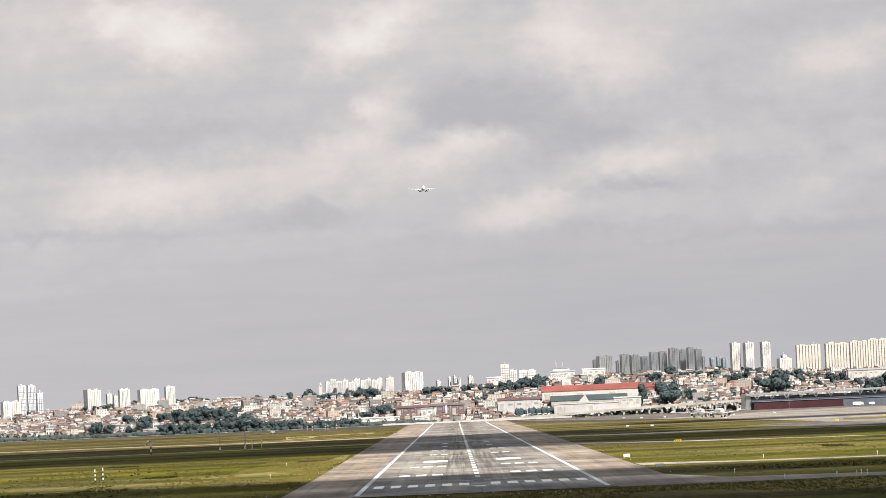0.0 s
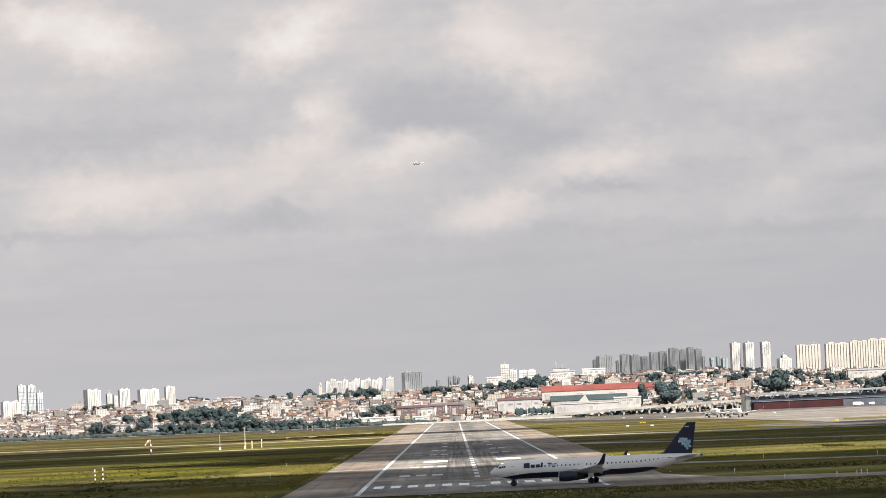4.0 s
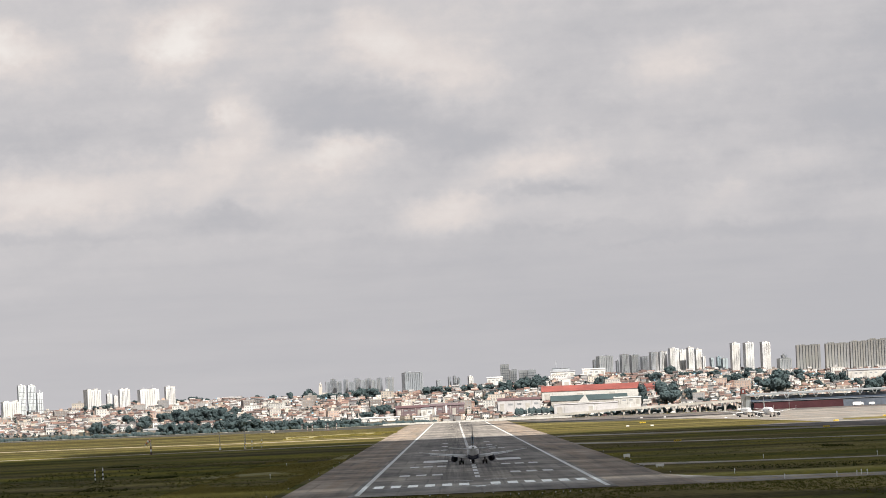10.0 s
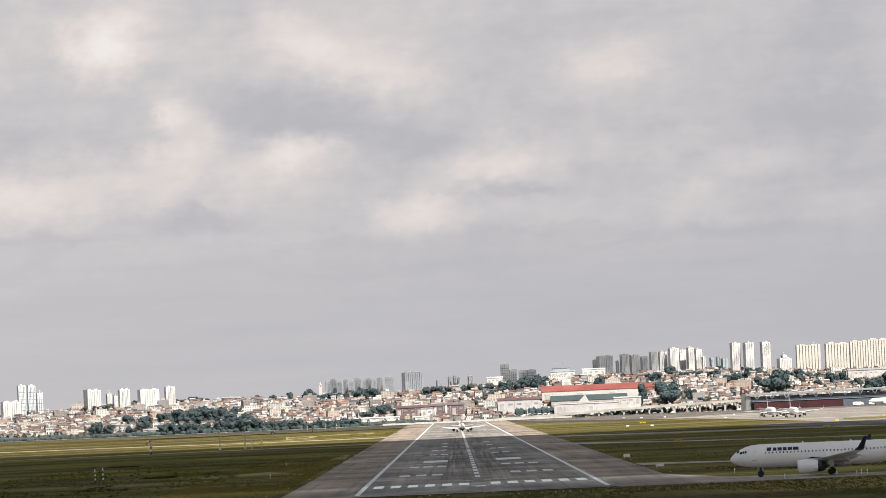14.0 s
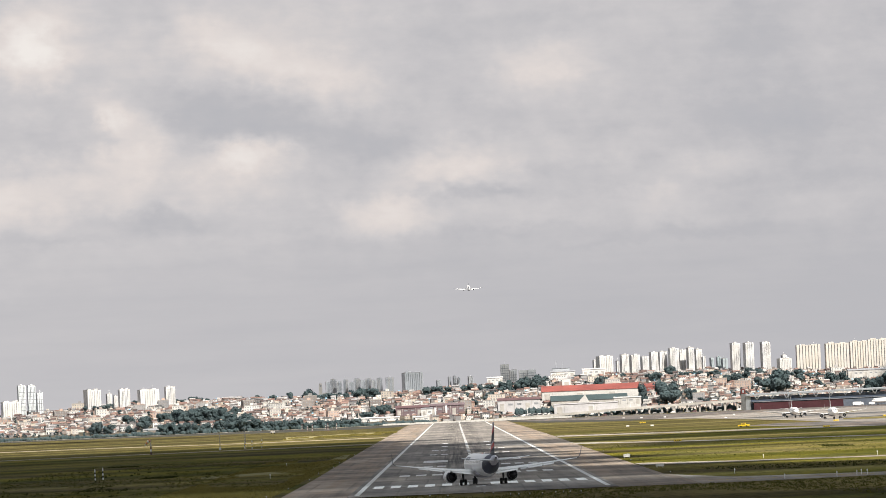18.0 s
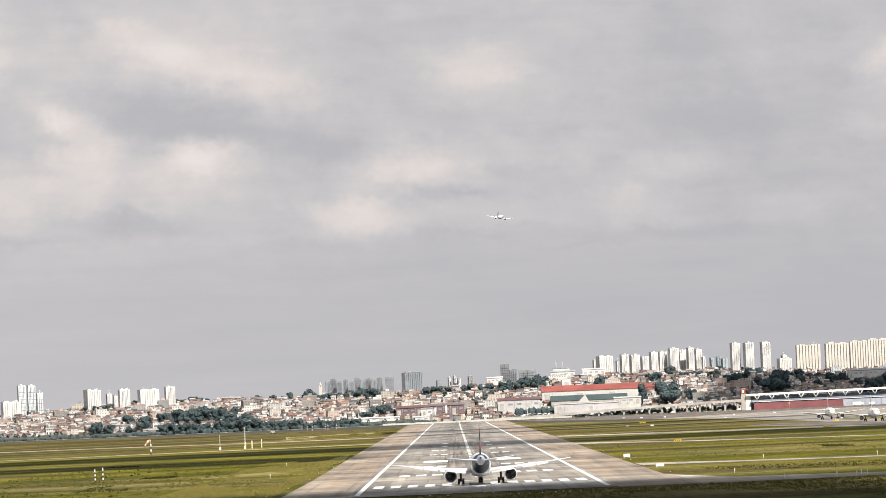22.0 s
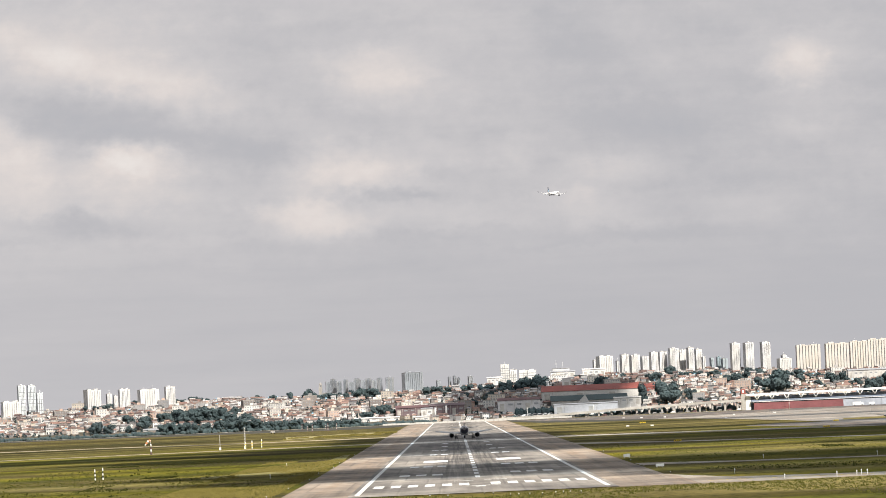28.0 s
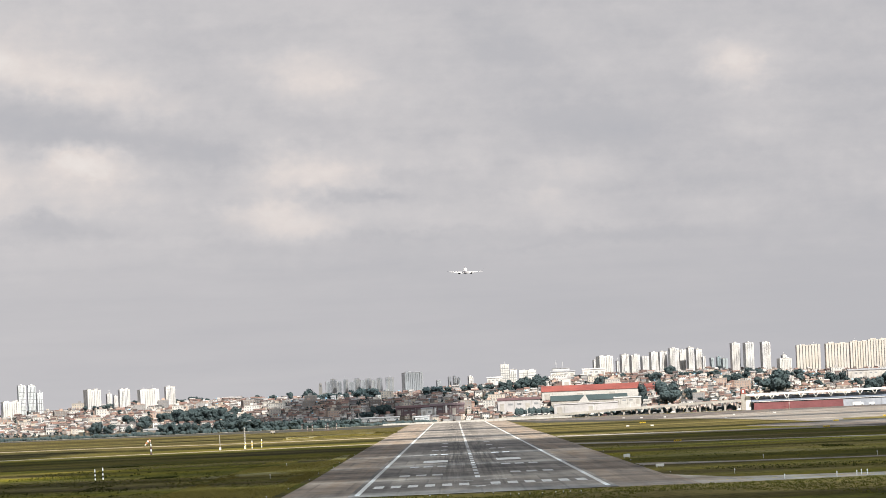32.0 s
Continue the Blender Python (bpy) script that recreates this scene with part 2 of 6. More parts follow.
TOWERCREAM = varied("cream_tower_render", [(0.575, 0.54, 0.49), (0.555, 0.525, 0.49), (0.59, 0.545, 0.485)], 0.8, scale=0.1)

# ---- mesh helpers ----


def mesh_object(name, bm, mats, parent=None, label=""):
    bmesh.ops.recalc_face_normals(bm, faces=bm.faces)
    me = bpy.data.meshes.new(name)
    bm.to_mesh(me)
    bm.free()
    for m in mats if isinstance(mats, (list, tuple)) else [mats]:
        me.materials.append(m)
    ob = new(name, me)
    ob.parent = parent
    if label:
        ob["label"] = label
    return ob


def part(name, bm, material, parent, label=""):
    return mesh_object(name, bm, material, parent, label)


def thing(name, m, label, category, group="", kind=""):
    ob = new(name)
    ob.empty_display_size = 0.5
    ob.matrix_basis = m
    return tagged(ob, label, category, group, kind)


def box(bm, x0, x1, y0, y1, z0, z1, bevel=0.0, mi=0):
    vs = [bm.verts.new((x, y, z)) for z in (z0, z1) for y in (y0, y1) for x in (x0, x1)]
    fs = [bm.faces.new([vs[i] for i in q]) for q in ((0, 2, 3, 1), (4, 5, 7, 6), (0, 1, 5, 4), (2, 6, 7, 3), (0, 4, 6, 2), (1, 3, 7, 5))]
    for f in fs:
        f.material_index = mi
    if bevel:
        es = list({e for f in fs for e in f.edges})
        bmesh.ops.bevel(bm, geom=es, offset=bevel, segments=1, affect="EDGES")
    return bm


def boxed(*a, **k):
    return box(bmesh.new(), *a, **k)


def loft(bm, rings, caps=True, smooth=True, pick=None):
    """Skin closed rings of equal count; pick gives a face's material from its middle."""
    vr = [[bm.verts.new(p) for p in r] for r in rings]
    fs = []
    n = len(vr[0])
    for a, b in zip(vr, vr[1:]):
        for i in range(n):
            fs.append(bm.faces.new((a[i], a[(i + 1) % n], b[(i + 1) % n], b[i])))
    if caps:
        fs += [bm.faces.new(vr[0][::-1]), bm.faces.new(vr[-1])]
    for f in fs:
        f.smooth = smooth
        if pick:
            f.material_index = pick(f.calc_center_median())
    return bm


def tube(bm, a, b, r0, r1=None, n=8, smooth=True):
    a, b = Vector(a), Vector(b)
    r1 = r0 if r1 is None else r1
    q = (b - a).to_track_quat("Z", "Y").to_matrix()
    rings = [[c + q @ Vector((r * math.cos(2 * math.pi * i / n), r * math.sin(2 * math.pi * i / n), 0)) for i in range(n)] for c, r in ((a, r0), (b, r1))]
    return loft(bm, rings, True, smooth)


def tubed(*a, **k):
    return tube(bmesh.new(), *a, **k)


def revolve(profile, centre, axis="y", n=20):
    """Rings round an axis through centre, from (along, radius) pairs."""
    out = []
    for s, r in profile:
        ring = []
        for i in range(n):
            c, d = r * math.cos(2 * math.pi * i / n), r * math.sin(2 * math.pi * i / n)
            ring.append(Vector(centre) + (Vector((c, s, d)) if axis == "y" else Vector((s, c, d))))
        out.append(ring)
    return out

# ---- clouds of the backdrop ----
# A high layer drifts to the left; its lower, more distant rows drift more slowly.
# Bright and shaded heaps: x, height, half width, half height, strength, and the second at which they lie there.
LIGHT_EARLY = [(-296, 398, 50, 31, 0.8, 1), (-329, 407, 28, 17, 0.5, 0), (-238, 381, 47, 28, 0.55, 0), (94, 378, 37, 31, 0.5, 1), (137, 342, 50, 31, 0.55, 2), (-48, 314, 34, 24, 0.4, 0), (-123, 393, 47, 32, 0.22, 0), (-336, 234, 75, 32, 0.62, 3), (-83, 285, 58, 27, 0.19, 0), (-179, 255, 55, 30, 0.17, 1), (-416, 140, 59, 9, 0.4, 0), (394, 339, 47, 30, 0.19, 0), (-400, 179, 31, 12, 0.22, 0), (-191, 239, 94, 23, 0.19, 6), (-424, 400, 70, 45, 0.22, 2)]
LIGHT_MIDDLE = [(-302, 381, 37, 32, 0.75, 12), (-79, 374, 90, 41, 0.14, 12), (-293, 282, 34, 29, 0.48, 17), (-328, 309, 14, 12, 0.38, 18), (88, 247, 62, 17, 0.5, 11), (229, 266, 47, 19, 0.15, 6), (264, 194, 66, 23, 0.17, 12), (-191, 373, 58, 30, 0.19, 12), (92, 333, 58, 38, 0.074, 18), (86, 196, 66, 18, 0.21, 18), (204, 205, 43, 26, 0.19, 18), (365, 198, 39, 19, 0.19, 18), (-391, 393, 41, 37, 0.5, 18), (-196, 393, 47, 30, 0.093, 18), (287, 330, 55, 30, 0.15, 6), (-375, 247, 94, 29, 0.19, 16)]
LIGHT_LOW = [(-28, 200, 45, 20, 0.6, 13), (-109, 206, 55, 32, 0.19, 25), (-257, 259, 47, 26, 0.42, 23), (-318, 271, 47, 17, 0.42, 29), (-357, 276, 39, 15, 0.19, 31), (-56, 256, 55, 27, 0.12, 24), (199, 239, 43, 17, 0.12, 24), (154, 213, 35, 18, 0.093, 24), (-19, 343, 51, 30, 0.074, 24), (-125, 348, 47, 26, 0.22, 32), (-151, 265, 35, 15, 0.22, 32)]
LIGHT_LATE = [(413, 338, 30, 20, 0.55, 24), (366, 343, 48, 32, 0.12, 28), (311, 360, 55, 45, 0.14, 32), (357, 279, 39, 21, 0.22, 28), (55, 391, 47, 34, 0.12, 25), (127, 242, 47, 15, 0.15, 32), (22, 263, 25, 20, 0.22, 32), (-320, 362, 55, 30, 0.19, 32), (-393, 360, 55, 45, 0.15, 31), (-164, 224, 55, 30, 0.093, 32), (-195, 407, 70, 30, 0.19, 24), (-304, 205, 70, 38, 0.15, 30)]
SHADED_EARLY = [(-256, 293, 139, 23, -0.4, 1), (-407, 285, 84, 20, -0.25, 0), (-131, 202, 39, 12, -0.3, 1), (-394, 199, 78, 6, -0.36, 2), (219, 168, 56, 4, -0.29, 4), (117, 270, 67, 21, -0.23, 0), (-83, 288, 106, 22, -0.36, 12), (59, 222, 42, 7, -0.29, 13), (391, 286, 67, 23, -0.32, 13), (-188, 320, 106, 31, -0.22, 18), (314, 295, 106, 31, -0.18, 18), (-298, 209, 53, 10, -0.3, 18), (-394, 192, 61, 5, -0.22, 18), (-166, 177, 111, 7, -0.18, 18)]
SHADED_LATE = [(4, 226, 45, 7, -0.22, 18), (-327, 315, 84, 28, -0.25, 24), (-168, 381, 72, 28, -0.22, 24), (189, 379, 33, 23, -0.25, 24), (19, 184, 78, 7, -0.32, 25), (197, 174, 89, 6, -0.29, 25), (-137, 275, 31, 14, -0.22, 24), (93, 344, 50, 28, -0.22, 31), (180, 179, 50, 8, -0.25, 32), (-406, 313, 61, 22, -0.22, 31), (-209, 200, 50, 9, -0.22, 31), (-35, 232, 33, 17, -0.18, 30), (283, 235, 89, 22, -0.18, 28), (384, 136, 67, 8, -0.22, 18), (-55, 152, 123, 8, -0.18, 18)]
HEAPS = LIGHT_EARLY + LIGHT_MIDDLE + LIGHT_LOW + LIGHT_LATE + SHADED_EARLY + SHADED_LATE
CLOUD_STEP, CLOUD_ROWS = 30.0, []


def drift(z):
    """Metres a second to the left, at that height of the backdrop."""
    return max(0.0, 0.0627 * (z - 15.3) - 4.5)


def cloud_material(low, fade, v, solid=False):
    n = Nodes("overcast_cloud")
    n.tree.nodes.remove(n.bsdf)
    p = n.place()
    sep = n.add("SeparateXYZ")
    n.link(p, sep.inputs[0])
    at = p
    for scale, wide, high in ((0.026, 60, 36), (0.085, 26, 18)):      # ragged outlines at two sizes
        w = n.add("TexNoise")
        n.link(n.place((1, 0, 1.25)), w.inputs["Vector"])
        w.inputs["Scale"].default_value, w.inputs["Detail"].default_value = scale, 6
        wob = n.add("VectorMath", operation="MULTIPLY_ADD")
        n.link(w.outputs["Color"], wob.inputs[0])
        wob.inputs[1].default_value, wob.inputs[2].default_value = (wide, 0, high), (-wide / 2, 0, -high / 2)
        both = n.add("VectorMath", operation="ADD")
        n.link(at, both.inputs[0])
        n.link(wob.outputs[0], both.inputs[1])
        at = both.outputs[0]
    total = None
    for x, z, rx, rz, s, t in HEAPS:
        if z + 1.7 * rz + 35 < low or z - 1.7 * rz - 35 > low + 2 * fade + 10:
            continue
        cx = x - v * (16.5 - t)
        m = n.add("VectorMath", operation="MULTIPLY_ADD")
        n.link(at, m.inputs[0])
        m.inputs[1].default_value, m.inputs[2].default_value = (1 / rx, 0, 1 / rz), (-cx / rx, 0, -z / rz)
        d = n.add("VectorMath", operation="LENGTH")
        n.link(m.outputs[0], d.inputs[0])
        bell = n.add("MapRange", interpolation_type="SMOOTHSTEP")
        n.link(d.outputs["Value"], bell.inputs[0])
        for i, q in ((1, 0.0), (2, 1.65), (3, s if s > 0 else 0.72 * s), (4, 0.0)):
            bell.inputs[i].default_value = q
        total = bell.outputs[0] if total is None else n.math("ADD", total, bell.outputs[0])
    billow = n.noise(n.place((1, 0, 1.5)), 0.0105, 8, 0.55)
    wisps = n.noise(n.place((1, 0, 1.5), (90, 0, 40)), 0.034, 7, 0.62)
    soft = n.math("ADD", n.math("MULTIPLY", n.math("SUBTRACT", billow, 0.5), 1.3), n.math("MULTIPLY", n.math("SUBTRACT", wisps, 0.5), 1.45))
    high = n.add("MapRange", interpolation_type="SMOOTHSTEP")
    n.link(sep.outputs[2], high.inputs[0])
    for i, q in ((1, 110), (2, 235), (3, 0.12), (4, 1.0)):
        high.inputs[i].default_value = q
    value = n.math("MULTIPLY", soft, 0.36)
    if total is not None:
        value = n.math("ADD", n.math("MULTIPLY", total, 0.85), value)
    value = n.math("ADD", n.math("MULTIPLY", value, high.outputs[0]), n.math("MULTIPLY", high.outputs[0], 0.20))
    strata = n.noise(n.place((0.3, 0, 3.2), (17, 0, 5)), 0.013, 5, 0.55)      # faint level bands
    value = n.math("ADD", value, n.math("MULTIPLY", n.math("SUBTRACT", strata, 0.5), 0.36))
    value = n.math("SUBTRACT", value, n.math("MULTIPLY", sep.outputs[0], 0.0002))      # the right of the sky is a little darker
    col = n.ramp(n.math("ADD", n.math("MULTIPLY", value, 0.5), 0.4, True),
                 [(0.0, (0.405, 0.422, 0.466)), (0.38, (0.502, 0.496, 0.520)), (0.56, (0.602, 0.582, 0.592)), (0.76, (0.742, 0.684, 0.660)), (1.0, (0.87, 0.825, 0.79))])
    em = n.add("Emission")
    em.inputs[1].default_value = 0.66
    n.link(col, em.inputs[0])
    if solid:
        n.link(em.outputs[0], n.out.inputs[0])
        return n.mat
    a = n.add("MapRange", interpolation_type="SMOOTHSTEP")
    n.link(sep.outputs[2], a.inputs[0])
    for i, q in ((1, low), (2, low + fade), (3, 0.0), (4, 1.0)):
        a.inputs[i].default_value = q
    clear, both = n.add("BsdfTransparent"), n.add("MixShader")
    n.link(a.outputs[0], both.inputs[0])
    n.link(clear.outputs[0], both.inputs[1])
    n.link(em.outputs[0], both.inputs[2])
    n.link(both.outputs[0], n.out.inputs[0])
    return n.mat


def cloud_row(y, z0, z1, mat, x=1500.0):
    bm = bmesh.new()
    cols = 24
    grid = [[bm.verts.new((-x + 2 * x * i / cols, y, z)) for i in range(cols + 1)] for z in (z0, (z0 + z1) / 2, z1)]
    for a, b in zip(grid, grid[1:]):
        for i in range(cols):
            bm.faces.new((a[i], a[i + 1], b[i + 1], b[i]))
    ob = mesh_object("cloud_bank", bm, mat)
    return tagged(ob, "grey and white overcast cloud bank drifting sideways", "cloud", "cloud layer", "structure")


for k in range(14):
    z = 10 + CLOUD_STEP * k
    v = drift(z + CLOUD_STEP)
    # the first bank reaches below the hill; each later one fades in over the one before
    bank = cloud_row(4988 - 3.5 * k, -60 if k == 0 else z, z + 2 * CLOUD_STEP + (140 if k == 13 else 4), cloud_material(z, CLOUD_STEP, v, k == 0))
    CLOUD_ROWS.append((bank, v))

# ---- clouds overhead, which shade parts of the field and the town ----
CLOUD_BASE = 1500.0


def vapour(name, passes):
    """White vapour that lets a share of the light through, more where it is thin."""
    n = Nodes(name)
    n.done(n.ramp(n.noise(n.place(), 0.01, 4), [(0.3, (0.7, 0.7, 0.72)), (0.7, (0.85, 0.85, 0.85))]), 1.0)
    clear, both = n.add("BsdfTransparent"), n.add("MixShader")
    clear.inputs[0].default_value = (0.90, 0.95, 1.0, 1)
    thin = n.noise(n.place((0.012, 0.045, 1)), 1.0, 6, 0.62)
    span = n.add("SeparateXYZ")
    n.link(n.add("TexCoord").outputs["Generated"], span.inputs[0])
    middle = n.math("MULTIPLY", n.math("MULTIPLY", span.outputs[1], n.math("SUBTRACT", 1.0, span.outputs[1])), 4.0)      # frayed along its near and far edges
    body = n.math("SUBTRACT", n.math("ADD", middle, 0.5), n.math("MULTIPLY", thin, 1.15))
    n.link(n.ramp(body, [(0.10, (1.0,) * 3), (0.30, (passes * 1.05 + 0.22,) * 3), (0.55, (passes,) * 3), (0.95, (passes * 0.86,) * 3)]), both.inputs[0])
    n.link(n.bsdf.outputs[0], both.inputs[1])
    n.link(clear.outputs[0], both.inputs[2])
    n.link(both.outputs[0], n.out.inputs[0])
    return n.mat


THICK, DENSE, BROKEN, MEDIUM, THIN = vapour("thick_cloud", 0.11), vapour("dense_cloud", 0.25), vapour("broken_cloud", 0.36), vapour("medium_cloud", 0.52), vapour("thin_cloud", 0.58)
WIND = 58.0


def overhead_cloud(x0, x1, y0, y1, seed, mat):
    """A flat-based heap of vapour whose shade falls, at the start, on x0..x1, y0..y1 of the ground."""
    rnd = random.Random(seed)
    off = SUN_DIR * (CLOUD_BASE / SUN_DIR.z)
    bm = bmesh.new()
    n, top = 120, []
    for lift, grow in ((0, 1.0), (7, 1.02), (16, 0.8), (22, 0.4)):
        ring = []
        for i in range(n):
            a = 2 * math.pi * i / n
            ca, sa = math.cos(a), math.sin(a)
            k = grow / (abs(ca) ** 9 + abs(sa) ** 9) ** (1 / 9)
            hx, hy = (x1 - x0) / 2, (y1 - y0) / 2
            rag = noise.noise((ca * k * hx * 0.008 + seed, sa * k * hy * 0.012, lift * 0.01)) + 0.5 * noise.noise((ca * k * hx * 0.03, sa * k * hy * 0.04 + seed, 0))
            hx, hy = hx + min(45, hx * 0.25) * rag, hy + min(16, hy * 0.16) * rag
            ring.append(Vector(((x0 + x1) / 2 + off.x + k * ca * hx, (y0 + y1) / 2 + off.y + k * sa * hy, CLOUD_BASE + lift + rnd.uniform(-2, 2))))
        top.append(ring)
    loft(bm, top)
    ob = mesh_object("cloud", bm, mat)
    return tagged(ob, "grey flat-based cumulus cloud high overhead", "cloud", "clouds overhead")


# seconds at which the shade begins and ends over the runway axis, the stretch of the plan along y, and the cloud's own seed
THICK_SPANS = [(-6, 17.5, 400, 950, 0), (17.6, 23.5, 420, 950, 1), (-6, 19.4, 975, 1092, 4), (2, 18.5, 1055, 1240, 5), (6.4, 18.4, 1190, 1485, 6), (2.8, 18.3, 1420, 1755, 7), (-6, 18, 1690, 2095, 8), (-6, 1.6, 2055, 2560, 9), (7, 17.6, 2045, 2320, 10), (1.8, 4.8, 2750, 2960, 12), (10, 13.5, 3560, 3720, 20)]
DENSE_SPANS = [(26.2, 39, 1550, 2100, 14), (27, 39, 1045, 1285, 17), (27, 28.9, 2090, 2580, 18)]
MEDIUM_SPANS = [(29.6, 39, 420, 890, 2), (-6, 19.6, 872, 985, 3), (21.5, 26, 2580, 2670, 11), (21, 25.5, 2900, 3050, 13), (30.2, 39, 1270, 1570, 15), (28.8, 39, 868, 1055, 16), (29.4, 39, 2300, 2440, 19), (18, 26, 1790, 2030, 21), (28.5, 39, 3020, 3170, 22), (19, 21.6, 1520, 1690, 23), (-6, 25, 4244, 4318, 24), (14.9, 17.0, 4806, 4886, 25)]
THIN_SPANS = [(3.4, 21.8, 4900, 4980, 26), (22.2, 40, 4900, 4980, 27)]
OVERHEAD = [(overhead_cloud(WIND * a, WIND * b, c, d, i, mat), WIND) for spans, mat in ((THICK_SPANS, THICK), (DENSE_SPANS, DENSE), (MEDIUM_SPANS, MEDIUM), (THIN_SPANS, THIN)) for a, b, c, d, i in spans]
# broken cloud that crosses the hillside more slowly
OVERHEAD.append((overhead_cloud(40 * 27.6, 40 * 31.8, 4430, 4745, 60, BROKEN), 40.0))
# a slow small cloud over the tower blocks
OVERHEAD.append((overhead_cloud(105, 268, 4804, 4884, 80, MEDIUM), 9.0))

# ---- ground ----
TOWN_TOP = [(-460, 19), (-433, 20.5), (-353, 25), (-299, 27), (-219, 27), (-165, 26.8), (-112, 26), (-85, 25.2), (-58, 27), (-5, 28), (22, 29.5), (49, 30), (102, 34), (129, 36), (183, 36), (236, 35.5), (290, 34), (343, 30.5), (460, 30)]


def ramp_at(table, x):
    if x <= table[0][0]:
        return table[0][1]
    for (a, u), (b, v) in zip(table, table[1:]):
        if x <= b:
            return u + (v - u) * (x - a) / (b - a)
    return table[-1][1]


def ground_z(x, y):
    """Level airfield, then a town hillside that climbs to its crest."""
    k = min(1.0, max(0.0, (y - 4400) / 370.0))
    k = k * k * (3 - 2 * k) * 0.35 + k * 0.65
    z = ramp_at(TOWN_TOP, x) * k
    if y > 4880:
        z -= (y - 4880) * 0.3
    z += 0.9 * noise.noise((x * 0.02, y * 0.02, 3)) * k
    return z


def sheet(xs, ys, zf):
    bm = bmesh.new()
    grid = [[bm.verts.new((x, y, zf(x, y))) for x in xs] for y in ys]
    for a, b in zip(grid, grid[1:]):
        for i in range(len(xs) - 1):
            f = bm.faces.new((a[i], a[i + 1], b[i + 1], b[i]))
            f.smooth = True
    return bm


GX = [-4000, -2500, -1500, -900] + list(range(-600, 601, 20)) + [900, 1500, 2500, 4000]
GY = [-3000, -1000, -100, 400, 700, 900, 1200, 1800, 2600, 3400, 4000] + list(range(4300, 4900, 15)) + [4930, 4960, 5400, 7000]
ground = tagged(mesh_object("ground", sheet(GX, GY, ground_z), GRASS), "mown yellow-green airfield grass rising into a hillside", "ground", kind="structure")


def slab(name, pts, z, mat, label, thick=0.25, category="pavement"):
    bm = bmesh.new()
    top = [bm.verts.new((x, y, z)) for x, y in pts]
    low = [bm.verts.new((x, y, z - thick)) for x, y in pts]
    bm.faces.new(top)
    n = len(pts)
    for i in range(n):
        bm.faces.new((top[i], top[(i + 1) % n], low[(i + 1) % n], low[i]))
    return tagged(mesh_object(name, bm, mat), label, category, kind="structure")


def runway_slab():
    bm = bmesh.new()
    ys = [868] + list(range(900, 4341, 40)) + [4345]
    for x0, x1 in ((-23.5, 23.5),):
        rows = [[bm.verts.new((x, y, 0.10)) for x in (x0, 0, x1)] for y in ys]
        for a, b in zip(rows, rows[1:]):
            for i in range(2):
                bm.faces.new((a[i], a[i + 1], b[i + 1], b[i]))
    return tagged(mesh_object("runway", bm, RUNWAY), "grey grooved asphalt runway with black tyre rubber streaks", "runway", kind="structure")


runway = runway_slab()
slab("shoulder", [(-36, 868), (-23.5, 868), (-23.5, 4345), (-43, 4345), (-38, 1800), (-36, 1100)], 0.06, SHOULDER, "brown-grey asphalt runway shoulder with stains")
slab("shoulder", [(23.5, 868), (37.5, 866), (37.5, 980), (36.2, 990), (37, 1600), (38.5, 2200), (40, 4345), (23.5, 4345)], 0.06, SHOULDER, "brown-grey asphalt runway shoulder with stains")
slab("taxiway", [(37.5, 864), (53, 868), (110, 886), (110, 916), (72, 903), (46, 920), (37.5, 975)], 0.05, TAXI, "pale concrete taxiway leading onto the runway", category="taxiway")
slab("taxiway", [(37, 1128), (60, 1118), (140, 1079), (140, 1095), (60, 1136), (37, 1168)], 0.05, TAXI, "pale concrete taxiway strip across the grass", category="taxiway")
slab("taxiway", [(37, 1735), (70, 1657), (210, 1456), (210, 1482), (70, 1690), (37, 1790)], 0.05, TAXI, "pale concrete taxiway strip across the grass", category="taxiway")
slab("taxiway", [(39, 2110), (90, 2050), (230, 1900), (230, 1990), (90, 2110), (39, 2180)], 0.05, TAXI, "pale concrete taxiway strip across the grass", category="taxiway")
slab("apron", [(128, 3420), (150, 3200), (168, 2600), (168, 1500), (200, 1500), (215, 2600), (300, 2900), (420, 3300), (440, 4000), (270, 3900), (190, 3640)], 0.055, APRON, "broad pale concrete apron and taxiway", category="apron")
slab("taxiway", [(60, 3900), (127, 3424), (190, 3646), (270, 3906), (440, 4006), (460, 4262), (46, 4262)], 0.05, ASPHALT, "dark asphalt perimeter taxiway before the terminal", category="taxiway")
slab("taxiway", [(128, 2300), (134, 2190), (160, 2030), (168, 1900), (214, 1900), (214, 2240), (190, 2250), (150, 2390)], 0.06, ASPHALT, "dark asphalt taxiway crossing beside the apron", 0.25, "taxiway")
slab("verge", [(184, 2440), (213, 2390), (213, 2570), (192, 2545)], 0.075, GRASS, "grass island between apron and taxiway", 0.15)
slab("taxiway", [(-330, 2108), (-200, 2104), (-90, 2130), (-38, 2136), (-38, 2176), (-90, 2164), (-200, 2134), (-330, 2140)], 0.05, SANDY, "worn brownish service road strip across the grass", category="taxiway")
slab("taxiway", [(-330, 2760), (-200, 2712), (-110, 2580), (-38, 2570), (-38, 2620), (-110, 2632), (-200, 2764), (-330, 2812)], 0.05, SANDY, "worn brownish service road strip across the grass", category="taxiway")
slab("verge", [(-480, 4150), (-330, 4150), (-134, 3812), (-72, 3800), (-43.5, 3900), (-43.5, 4345), (-480, 4366)], 0.04, SOIL, "dark bare verge of burnt grass below the fence")
